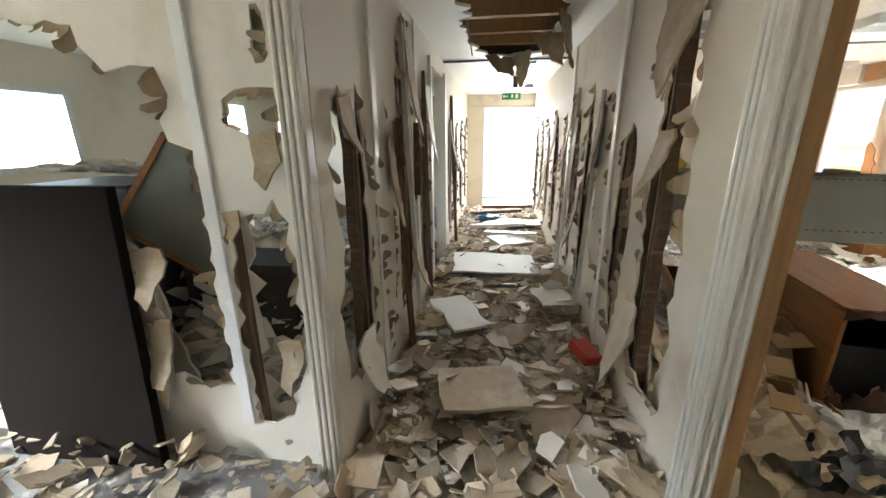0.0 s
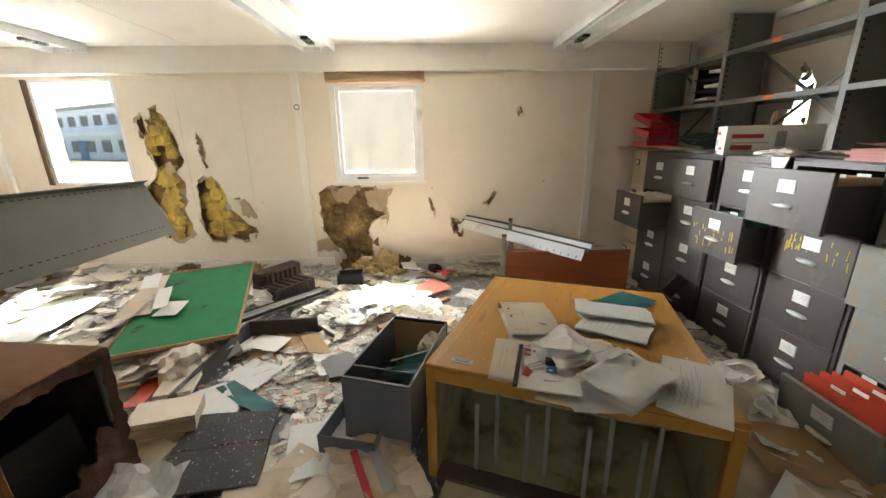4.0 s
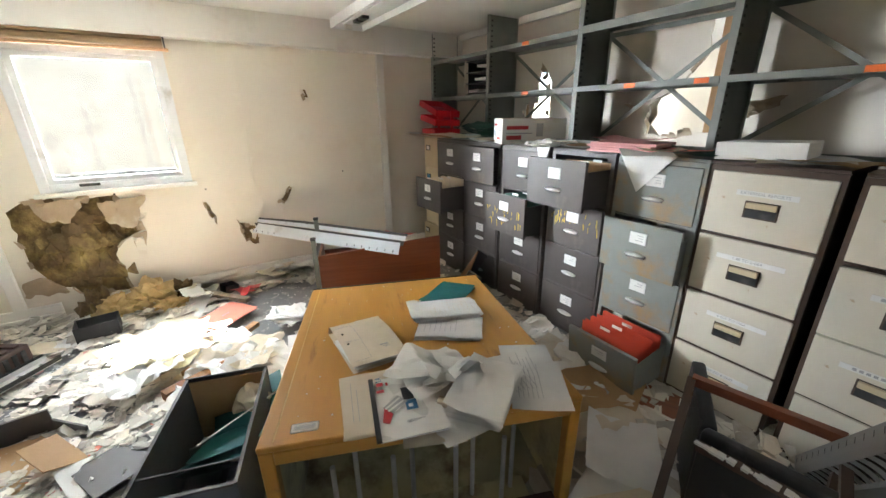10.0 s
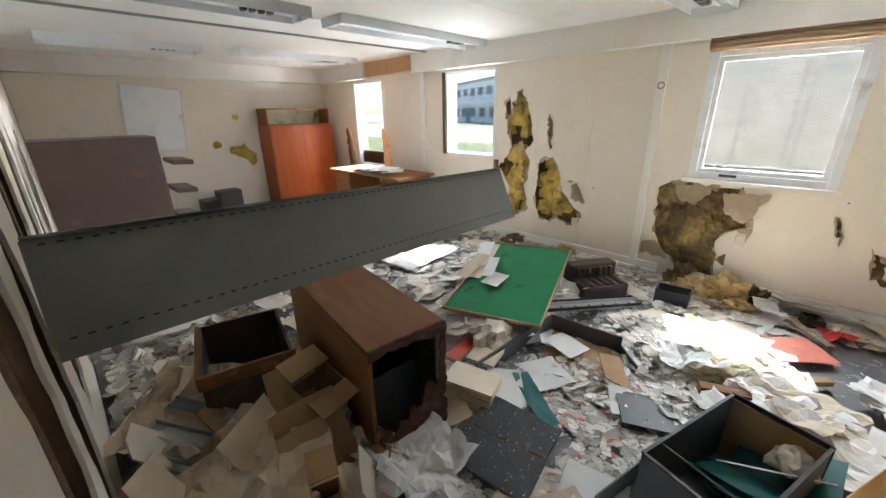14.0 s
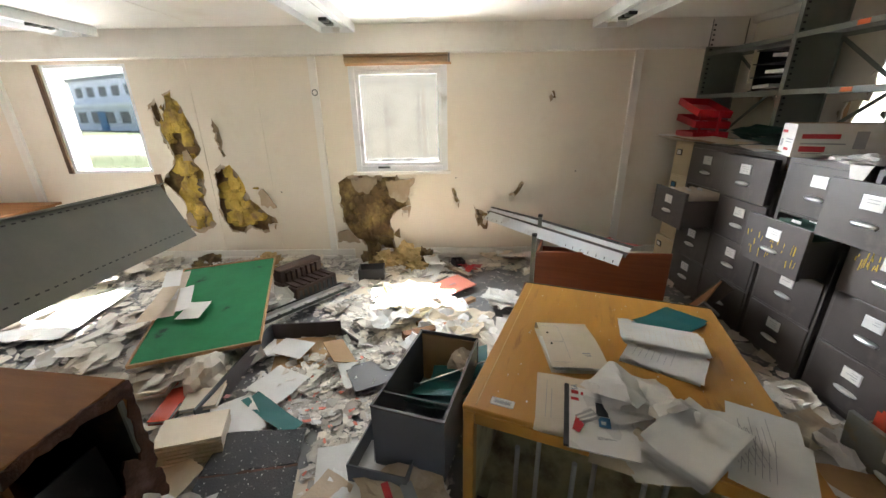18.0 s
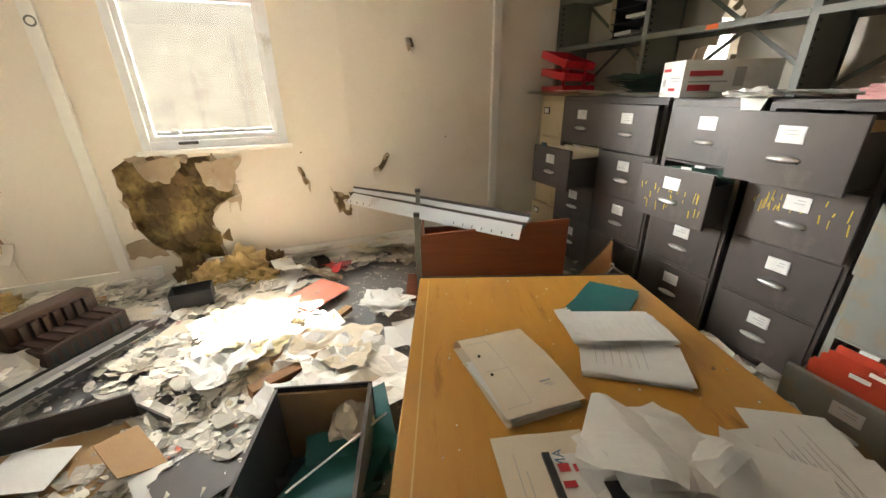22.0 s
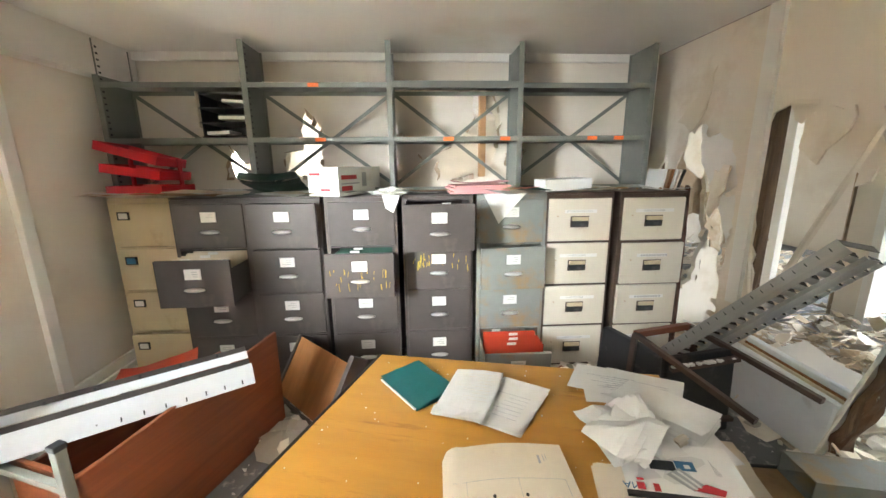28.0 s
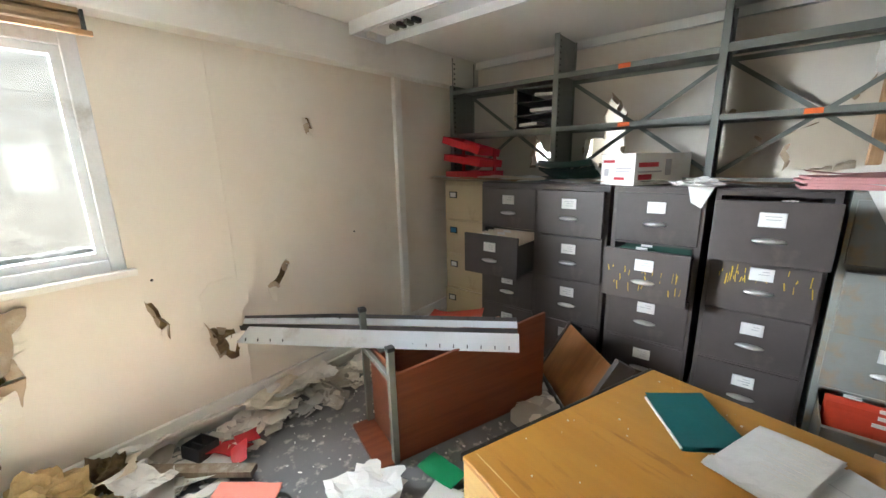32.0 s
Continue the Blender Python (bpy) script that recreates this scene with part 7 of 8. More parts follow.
for k, (a, b, w_) in enumerate((((.62, 2.02, .34), (1.02, 1.52, .20), .07), ((.72, 2.10, .36), (1.10, 1.66, .20), .05), ((.60, 1.86, .30), (.90, 1.50, .18), .04))):
    t = thing("fallen_channel", Matrix(), "grey steel channel lying in the paper heap", "steel channel", "steel channels in the heap")
    part("web", bar(bmesh.new(), a, b, w_, .004), STEELLT, t)
    for o in (-.5, .5):
        e = (V(b) - V(a)).cross(V((0, 0, 1))).normalized() * w_ * o
        part("lip", bar(bmesh.new(), V(a) + e + V((0, 0, .010)), V(b) + e + V((0, 0, .010)), .004, .02), STEELLT, t)
# cartons and boards beside the cupboard
for k, (x, y, z, a, rx, w, h, m_) in enumerate(((1.12, 1.72, .30, 20, 60, .22, .42, CARD), (1.05, 1.50, .20, -10, 75, .20, .34, CARD), (.98, 1.95, .24, 40, 35, .36, .34, CARD), (.82, 1.72, .20, 15, 28, .26, .24, CREAMP), (.64, 1.35, .14, -20, 18, .28, .3, CREAMP), (1.18, 1.30, .15, 60, 70, .22, .22, CREAMP), (.98, 1.22, .10, 5, 12, .30, .34, CREAMP), (.72, 1.9, .22, 80, 50, .18, .5, WALL2), (.85, 2.25, .24, -35, 30, .4, .3, CREAMP), (1.1, 1.05, .10, 20, 15, .30, .30, CARD), (.72, 1.02, .12, -30, 14, .40, .46, KRAFT), (.95, 1.62, .24, 28, 62, .24, .44, KRAFT), (.66, 1.55, .20, 50, 55, .16, .62, KRAFT), (1.10, 1.55, .26, -8, 66, .26, .36, CARD))):
    solid("carton_piece", slab(jagged([(-w / 2, -h / 2), (w / 2, -h / 2), (w / 2, h / 2), (-w / 2, h / 2)], 400 + k, .09, .010), [], .006), m_, pose(x, y, z, rx, 8 * (-1) ** k, a), "torn carton piece in the paper heap", "cardboard", "torn cartons in the heap")
for k, (x, y, z, a, w, h, m_) in enumerate(((.80, 1.55, .20, 30, .55, .45, KRAFT), (.72, 1.25, .14, -15, .50, .5, KRAFT), (.98, 1.30, .10, 60, .30, .26, CREAMP), (.92, 1.05, .08, 10, .4, .36, KRAFT), (.75, 2.1, .22, 50, .5, .4, KRAFT), (1.02, .82, .05, 80, .30, .24, KRAFT))):
    solid("crumpled_wrapping", sheet(w, h, 450 + k, .055, .04, 22), m_, pose(x, y, z, 10, -6, a), "crumpled wrapping paper in the heap", "paper", "wrapping paper in the heap")
for k, (x, y, z, rx, rz, w, h, d) in enumerate(((1.16, 1.80, .12, 24, 12, .20, .34, .12), (1.02, 1.36, .05, 22, -20, .10, .30, .08))):
    t = thing("brown_carton", pose(x, y, z, rx, 0, rz), "open brown cardboard carton leaning on the cupboard", "box", "cartons by the cupboard")
    part("tube", open_box(-w / 2, w / 2, -d / 2, d / 2, 0, h, .005), CARD, t)
    part("flap", bar(bmesh.new(), (-w / 2, d / 2 + .05, h + .03), (w / 2, d / 2 + .05, h + .03), .11, .005), CARD, t)
    part("flap", bar(bmesh.new(), (-w / 2, -d / 2 - .045, h + .01), (w / 2, -d / 2 - .045, h + .01), .09, .005), CARD, t)
for k, (x, y) in enumerate(((1.42, 1.24), (1.28, 1.10))):
    solid("crumpled_white_sheet", sheet(.36, .30, 70 + k, .05, .03, 24), PAPER, pose(x, y, .05, 0, 0, 60 * k), "crumpled white plastic sheet beside the cupboard", "sheet", "crumpled sheets by the cupboard")
kb = thing("kraft_sack", pose(1.60, .36, .035, 0, 0, 24), "crumpled brown paper sack with red and black print", "sack")
part("sack", sheet(.42, .34, 480, .032, .01, 11), KRAFT, kb)
part("print", bar(bmesh.new(), (-.12, -.02, .066), (.10, -.02, .066), .05, .002), INK, kb)
part("red_stripe", bar(bmesh.new(), (-.14, .06, .064), (.14, .06, .064), .03, .002), REDINK, kb)
for k, (x, y, a, w_, h_, m_) in enumerate(((1.78, .66, 12, .34, .26, PAPER), (1.62, .72, -30, .30, .22, KRAFT), (1.48, .55, 50, .28, .30, CREAMP), (1.50, .82, 10, .30, .26, KRAFT), (2.14, 1.14, 55, .42, .10, TEAL), (2.10, 1.30, 40, .30, .20, PAPER), (1.70, .48, 80, .26, .20, PAPER))):
    solid("trodden_sheet", sheet(w_, h_, 485 + k, .016, .004, 10), m_, pose(x, y, .026 + .004 * k, 0, 0, a), "trodden paper sheet on the floor", "paper", "trodden sheets by the cupboard")
solid("black_bag", sheet(.36, .3, 77, .06, .02, 20), BLACK, pose(1.02, .98, .10), "crumpled black plastic bag", "bag")
nb = thing("newspaper_bundle", pose(1.93, 1.42, .04, 4, 6, 20), "bundle of old papers under the board", "papers")
for k in range(9): part("paper", box(-.11 + .006 * (k % 3), .11 + .006 * (k % 2), -.14, .14, k * .013, k * .013 + .009), CREAMP, nb)

# ---- the far end of the office ----
rc = thing("red_cupboard", pose(3.72, 6.95, 0, 0, 0, 2), "orange red wooden cupboard against the end wall", "cupboard")
part("body", box(-.56, .56, -.30, .12, 0.0, 1.36, .004), ORANGEW, rc)
part("door", box(-.555, -.002, -.32, -.302, .05, 1.34, .003), ORANGEW, rc)
part("door", box(.002, .555, -.32, -.302, .05, 1.34, .003), ORANGEW, rc)
rb = thing("dark_shelf_box", pose(3.70, 6.80, 1.362, 0, 0, 2), "open olive box lying on the red cupboard", "box")
part("shell", boxes((-.58, .52, -.2, .12, 0, .02), (-.58, .52, -.2, .12, .24, .26), (-.58, -.56, -.2, .12, .02, .24), (.50, .52, -.2, .12, .02, .24)), BROWNW, rb)
part("inside", boxes((-.56, .50, .10, .11, .02, .24)), OLIVE, rb)
nd = thing("north_desk", pose(4.02, 4.98, 0), "brown wooden desk below the window", "desk")
part("top", box(-.34, .34, -.82, .82, .70, .725, .004), BROWNW, nd)
part("pedestal", box(-.28, .30, -.78, -.40, 0, .699, .004), BROWNW, nd)
part("pedestal", box(-.28, .30, .40, .78, 0, .699, .004), BROWNW, nd)
for k in range(3): part("drawer", box(-.297, -.281, -.77, -.41, .05 + k * .21, .24 + k * .21, .003), BROWNW, nd)
for k in range(7):
    loose("desk_paper", pose(3.92 + .03 * (k % 3), 5.25 - .17 * k + .5 * (k > 4), .728 + .006 * k, 2, 3, 35 * k), .3, .4, (PAPER, PAPER, CARD, STEEL, PAPER, CREAMP, PAPER)[k], "loose paper on the far desk", 360 + k, .012, group="papers on the far desk")
ds = thing("dark_shelf_unit", pose(.95, 4.60, 0, 0, 0, 0), "dark brown steel cabinet with drawers sagging open", "cabinet")
part("body", box(-.42, .34, -.25, .22, 0, 1.38, .006), BROWNMET, ds)
for k in range(5): part("tray", box(.342, .50, -.22, .18, .16 + k * .25, .20 + k * .25, .004), BROWNMET, ds, "", pose(0, 0, 0, 0, 4, 0))
wb = thing("whiteboard", pose(1.80, 7.085, 1.5, 0, 6, 0), "plain white board on the end wall", "whiteboard")
part("panel", box(-.33, .33, -.01, .008, -.41, .41, .003), WHITEM, wb)
for b in ((-.35, -.331, -.42, .42), (.331, .35, -.42, .42), (-.331, .331, .411, .425), (-.331, .331, -.425, -.411)): part("edge_strip", box(b[0], b[1], -.014, .01, b[2], b[3], .002), ALU, wb)
for k, (x, m_) in enumerate(((2.42, STEELDK), (2.2, BLACK))):
    t = thing("old_monitor", pose(x, 6.7, 0, 0, 0, 10 * k), "dark grey equipment case at the end wall", "equipment")
    part("case", box(-.16, .16, -.12, .14, 0, .46 - .1 * k, .02), m_, t)
    part("panel", box(-.08, .08, -.125, -.1205, .12, .22), PAPER, t)
for k in range(10):
    r = random.Random(500 + k)
    solid("far_heap", crumple(r.uniform(.12, .25), r.uniform(.12, .2), r.uniform(.08, .2), 90 + k, .7), (LITTER, PAPER, CARD)[k % 3], pose(r.uniform(1.2, 3.2), r.uniform(5.8, 6.8), .05), "heap of papers at the end wall", "paper heap", "heaps at the end wall")
for k, (y, a) in enumerate(((5.2, 5), (6.15, -6), (6.2, 8))):
    solid("splintered_board", slab(jagged([(-.08, 0), (.08, 0), (.05, .5), (.0, .62), (-.07, .45)], 45 + k, .05, .012), [], .012), (RAWTIMBER, CARD, TIMBER)[k], pose(4.36, y, .70, 84, 0, 90 + a), "splintered board beside the window", "board", "splintered boards at the window")
    solid("splinter_foot", box(-.04, .04, -.05, .05, 0, .70), CARD, pose(4.37, y, 0), "board end standing on the floor", "board", "splintered boards at the window")
tg = thing("green_tape_roll", pose(2.34, .08, .05, 70, 0, 30), "green adhesive tape roll on the floor", "tape")
bm = rod(bmesh.new(), (0, 0, -.025), (0, 0, .025), .045, 20)
part("tape", bm, SIGNG, tg)
part("core", rod(bmesh.new(), (0, 0, -.0255), (0, 0, .0255), .034, 18), CARD, tg, "cardboard core")
for k, (x, y, z, rx, ry, rz, m_) in enumerate(((4.30, .62, .08, .10, .16, .16, WOOL), (4.22, .86, .05, .12, .13, .12, WOOL), (4.30, .98, .04, .09, .10, .20, BROWNINS), (4.16, .52, .03, .11, .09, .07, WOOL), (4.32, .42, .04, .07, .10, .12, BROWNINS), (4.26, 2.1, .05, .10, .16, .10, WOOL), (4.28, 2.75, .05, .09, .14, .08, BROWNINS))):
    solid("insulation_clump", crumple(rx, ry, rz, 900 + k, .55, 4), m_, pose(x, y, z, 0, 0, 40 * k), "clump of fallen insulation wool by the wall", "insulation", "fallen insulation")

# ---- corridor things ----
ex = thing("exit_sign", pose(-.09, 6.80, 2.03), "green exit sign hanging from the corridor ceiling", "sign")
part("plate", box(-.16, .16, -.006, .006, 0, .11, .002), SIGNG, ex)
bits("arrow", ((-.13, -.06, -.008, -.0065, .045, .065), (-.14, -.115, -.008, -.0065, .03, .08)), PAPER, ex, "white arrow")
bits("figure_mark", ((.0, .035, -.008, -.0065, .03, .085), (.07, .12, -.008, -.0065, .02, .09)), PAPER, ex, "white symbol")
bits("hanger", ((-.10, -.095, -.002, .002, .11, .15), (.095, .10, -.002, .002, .11, .15)), STEEL, ex)
sd = thing("black_lamp_box", pose(-.09, 5.2, 2.178), "black box lamp under the corridor ceiling", "lamp")
part("body", box(-.03, .03, -.05, .05, -.14, 0, .006), BLACK, sd)
el = thing("emergency_light", pose(.12, 6.1, 2.178), "pale emergency light on the corridor ceiling", "lamp")
part("body", box(-.10, .10, -.06, .06, -.05, 0, .01), FRAME, el)
ctr = thing("corridor_trunking", pose(.05, 5.6, 2.178), "white cable trunking on the corridor ceiling", "trunking")
part("duct", box(-.03, .03, -1.5, 1.5, -.03, 0, .004), TRIM, ctr)
dp = thing("dark_leaf_board", pose(-2.11, .79, 0, -3, 0, 0), "dark brown door leaf leaning on the cross wall", "board")
part("leaf", box(-.39, .39, -.03, .012, 0, 1.245, .004), LEAFDK, dp)
wsr = thing("west_wardrobe", pose(-2.12, 1.36, 0, 0, 0, 4), "black cupboard beyond the torn wall", "cupboard")
part("body", box(-.40, .12, -.22, .22, 0, 1.19, .01), BLACK, wsr)
part("top", box(-.41, .13, -.23, .23, 1.191, 1.21, .004), BLACK, wsr)
for k in range(7):
    solid("cupboard_rubble", sheet(.26, .18, 930 + k, .035, .02, 9), (GREYWALL, PAPER, WALL2)[k % 3], pose(-2.42 + .07 * k, 1.24 + .03 * (k % 3), 1.215, 6, -4, 37 * k), "crumpled board paper on the black cupboard", "debris", "debris on the cupboard")
wp = thing("tipped_picture", pose(-1.80, 1.10, .92, -12, 32, 6), "brown framed panel tipped behind the wall", "panel")
part("board", box(-.22, .22, -.01, .01, 0, .45), STEEL, wp)
for b in ((-.25, -.22, -.02, .02, -.02, .47), (.22, .25, -.02, .02, -.02, .47), (-.22, .22, -.02, .02, .45, .47), (-.22, .22, -.02, .02, -.02, 0)): part("frame_side", box(*b, .003), BROWNW, wp)
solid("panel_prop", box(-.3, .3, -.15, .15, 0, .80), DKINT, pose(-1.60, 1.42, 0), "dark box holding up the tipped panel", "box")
for k, (y, z, x) in enumerate(((2.3, 1.5, -.86), (1.95, 1.25, -.88))):
    solid("hanging_lath", bar(bmesh.new(), (x, y, z), (x + .05, y - .25, z - .45 + .7 * k), .04, .025), TIMBER, Matrix(), "dark lath hanging off the corridor wall", "lath", "laths on the corridor wall")
for k, (a, b) in enumerate((((-.84, 2.2, .05), (-.89, 2.05, 2.05)), ((-.82, 2.55, .05), (-.895, 2.75, 1.9)), ((.33, 2.45, .05), (.383, 2.4, 1.7)), ((-.80, 1.75, .05), (-.89, 1.85, 1.5)), ((.30, 3.3, .05), (.383, 3.2, 1.8)), ((-.8, 4.4, .05), (-.89, 4.6, 1.9)))):
    solid("leaning_strip", bar(bmesh.new(), a, b, .035, .02), TRIM if k % 2 == 0 else TIMBER, Matrix(), "loose strip leaning on the corridor wall", "strip", "strips leaning in the corridor")


# torn boards that hang out of the corridor walls
def flap_wall(x, y, z, w, h, out, seed, side, material):
    bm = slab(jagged([(-w / 2, 0), (w / 2, .02), (w * .55, -h * .4), (w * .2, -h), (-w * .2, -h * .85), (-w * .45, -h * .5)], seed, .04, .012), [], .011)
    for v in bm.verts: v.co.z += out * (abs(v.co.y) / h) ** 1.6
    solid("hanging_board", bm, material, frame3((x, y, z), (0, side, 0), (0, 0, 1)), "torn plasterboard hanging from the partition", "debris", "hanging boards")


for k, (y, z, w, h, o) in enumerate(((1.25, 2.12, .38, .58, .10), (1.30, 1.42, .14, .26, .10), (1.46, .62, .20, .45, .10), (2.36, 1.6, .10, .5, .06), (2.85, 1.0, .12, .5, .10), (3.42, 1.7, .10, .5, .06), (4.4, 1.6, .15, .5, .06), (5.2, 1.0, .2, .6, .08))):
    flap_wall(.372, y, z, w, h, o, 600 + k, -1, PAPERBACK if k % 3 != 2 else WALL2)
for k, (y, z, w, h, o) in enumerate(((1.06, 1.55, .12, .2, .05), (1.12, .52, .2, .3, .10), (1.70, 1.4, .10, .5, .06), (2.18, 2.08, .22, .65, .08), (2.86, 1.8, .18, .6, .08), (2.2, .8, .16, .5, .12), (4.5, 1.6, .2, .6, .10), (5.4, 1.4, .2, .6, .08))):
    flap_wall(-.884, y, z, w, h, o, 630 + k, 1, PAPERBACK if k % 3 != 1 else WALL2)
for k, (y, z, w, h, o, m_) in enumerate(((-1.70, 1.40, .12, .3, .05, WALL2), (-2.12, 1.74, .2, .40, .06, WALL2), (-1.12, 1.67, .2, .22, .05, WALL2))):
    flap_wall(.405, y, z, w, h, o, 660 + k, 1, m_)
for k, (x, z, w, h, o) in enumerate(((-1.66, .98, .14, .22, .08), (-1.68, .68, .12, .28, .07), (-1.70, .50, .08, .22, .05), (-1.10, .62, .10, .20, .06), (-1.09, 1.42, .10, .18, .05), (-1.26, 1.14, .07, .10, .04))):
    bm = slab(jagged([(-w / 2, 0), (w / 2, .02), (w * .55, -h * .4), (w * .2, -h), (-w * .3, -h * .8)], 690 + k, .04, .012), [], .011)
    for v in bm.verts: v.co.z += o * (abs(v.co.y) / h) ** 1.6
    solid("hanging_board", bm, PAPERBACK, frame3((x, .872, z), (1, 0, 0), (0, 0, 1)), "torn plasterboard hanging from the cross wall", "debris", "hanging boards")
for k, (x, y, w, h) in enumerate(((.08, 3.0, .30, .25), (-.30, 3.85, .4, .2), (.1, 2.5, .2, .35), (-.55, 2.7, .2, .2), (-.1, 3.75, .3, .3))):
    bm = slab(jagged([(-w / 2, 0), (w / 2, 0), (w * .3, -h), (-w * .2, -h * .7)], 720 + k, .04, .015), [], .01)
    solid("ceiling_scrap", bm, PAPERBACK, pose(x, y, 2.19, 80, 0, 30 * k), "torn ceiling board hanging from the hole", "debris", "ceiling scraps")

# ---- broken plasterboard and paper on the floors ----
def shard_mesh(r, s, thick):
    n = r.choice((4, 5, 5, 6))
    pts = []
    for i in range(n):
        a = 2 * math.pi * (i + r.uniform(-.3, .3)) / n
        pts.append((s * r.uniform(.6, 1.1) * math.cos(a), s * r.uniform(.45, .9) * math.sin(a)))
    return slab(pts, [], thick)


def scatter(name, area, count, size, material, label, cat, group, seed, heap, tilt=14, thick=.011, avoid=()):
    """Single broken pieces, countable, each a thing of its own; a few shared shapes."""
    r = random.Random(seed)
    if thick < .004: shapes = [mesh_of(name, sheet(r.choice((.21, .21, .15, .30)), r.choice((.297, .297, .21, .42)), i * 7 + seed, r.uniform(.004, .016), r.uniform(-.005, .014), 7, r.choice((0, 0, .05))), material) for i in range(14)]
    else: shapes = [mesh_of(name, shard_mesh(r, r.uniform(*size), thick), material) for _ in range(14)]
    for k in range(count):
        x, y = r.uniform(area[0], area[1]), r.uniform(area[2], area[3])
        if any(a[0] < x < a[1] and a[2] < y < a[3] for a in avoid): continue
        ob = new(name, shapes[k % 14])
        ob.matrix_basis = pose(x, y, heap(x, y, r), r.gauss(0, tilt), r.gauss(0, tilt), r.uniform(0, 360))
        tagged(ob, label, cat, group)


def rubble(name, area, count, size, material, label, seed, heap, tilt=18, thick=(.003, .012), avoid=(), paper=False, bare=None):
    """The uncountable rest, one mesh; paper: squarish torn sheets."""
    r = random.Random(seed)
    vs, fs = [], []
    for k in range(count):
        x, y = r.uniform(area[0], area[1]), r.uniform(area[2], area[3])
        if any(a[0] < x < a[1] and a[2] < y < a[3] for a in avoid): continue
        if bare is not None and noise.noise(V((x * 1.3, y * 1.3, 8))) > bare and r.random() < .88: continue
        s, n, th = size[0] + (size[1] - size[0]) * r.random() ** 2, r.choice((4, 4, 5)), r.uniform(*thick)
        m = pose(x, y, heap(x, y, r), r.gauss(0, tilt), r.gauss(0, tilt), r.uniform(0, 360))
        b = len(vs)
        ring = []
        for i in range(n):
            a = 2 * math.pi * (i + r.uniform(-.25, .25)) / n
            ring.append((s * r.uniform(.6, 1.1) * math.cos(a), s * r.uniform(.45, .9) * math.sin(a)))
        if paper:
            n, q = 7, r.uniform(.35, .95)
            ring = [(s * i * r.uniform(.7, 1.05), s * q * j * r.uniform(.65, 1.1)) for i, j in ((-1, -1), (.1, -1.05), (1, -.8), (1.05, .2), (.7, 1), (-.3, .95), (-1, .6))]
        bendz = [r.uniform(-.14, .14) * s + (.35 * max(0, p[0]) * fold if paper else 0) for fold in (r.choice((0, 0, .4, 1)),) for p in ring]
        vs += [tuple(m @ V((p[0], p[1], th / 2 + q))) for p, q in zip(ring, bendz)] + [tuple(m @ V((p[0], p[1], -th / 2 + q))) for p, q in zip(ring, bendz)]
        fs.append(tuple(range(b, b + n))); fs.append(tuple(range(b + 2 * n - 1, b + n - 1, -1)))
        fs += [(b + i, b + n + i, b + n + (i + 1) % n, b + (i + 1) % n) for i in range(n)]
    me = bpy.data.meshes.new(name)
    me.from_pydata(vs, [], fs)
    me.materials.append(material)
    return tagged(new(name, me), label, "debris", "", "stuff")


def mound(x, y, r):
    e = min(x + .9, .40 - x)
    return .02 + r.uniform(0, .05) + .14 * max(0, .35 - e) * (1 + .6 * math.sin(y * 2.3)) + .03 * noise.noise(V((x * 2, y * 1.5, 0)))


def low(x, y, r):
    return .012 + r.uniform(0, .014) + .03 * max(0, noise.noise(V((x * 1.7, y * 1.7, 4))))


def heap_w(x, y, r):
    return .03 + r.uniform(0, .16) * max(.2, 1 - abs(y - 1.9) / 1.4)


def heap_l(x, y, r):
    return .02 + r.uniform(0, .14)


CORR = (-.86, .36, -2.3, 7.3)
scatter("plasterboard_shard", (-.84, .34, .2, 4.6), 230, (.05, .14), SHARD, "broken piece of cream plasterboard on the floor", "rubble", "plasterboard shards in the corridor", 1, lambda x, y, r: mound(x, y, r) + .02, 14)
scatter("white_shard", (-.80, .30, .6, 5.5), 36, (.06, .13), GREYWALL, "broken piece of white plasterboard on the floor", "rubble", "white shards in the corridor", 2, lambda x, y, r: mound(x, y, r) + .035, 12)
scatter("brown_shard", (-.82, .32, .3, 4.5), 40, (.09, .2), PAPERBACK, "board piece with brown paper side up", "rubble", "brown shards in the corridor", 3, lambda x, y, r: mound(x, y, r) + .03, 15)
rubble("corridor_rubble", CORR, 5200, (.012, .10), SHARD, "fine plaster rubble and paper scraps", 4, mound)
rubble("corridor_white_rubble", CORR, 1100, (.012, .08), GREYWALL, "white plaster crumbs and scraps", 5, lambda x, y, r: mound(x, y, r) + .01)
rubble("corridor_paper_rubble", CORR, 800, (.03, .12), PAPERBACK, "torn brown board paper", 6, lambda x, y, r: mound(x, y, r) + .01, 25)
for k, (x, y, a, w, h, z, m_) in enumerate(((-.30, 3.45, 5, .85, .55, .12, GREYWALL), (.0, 5.6, 70, .5, .9, .10, CREAMP), (-.55, 2.2, 30, .28, .5, .14, GREYWALL), (-.35, 1.35, 14, .44, .38, .12, PAPERBACK), (-.1, 4.5, 30, .5, .4, .1, GREYWALL), (.2, 2.6, 12, .3, .4, .12, SHARD))):
    solid("fallen_board", slab(jagged([(-w / 2, -h / 2), (w / 2, -h / 2), (w / 2, h / 2), (-w / 2, h / 2)], 800 + k, .12, .012), [], .02), m_, pose(x, y, z, 3 * (-1) ** k, 2, a), "large fallen wall board in the corridor", "board", "fallen boards in the corridor")
solid("blue_bag", crumple(.2, .15, .08, 5, .6), BLUEP, pose(-.45, 5.9, .08), "blue plastic bag at the corridor's end", "bag")
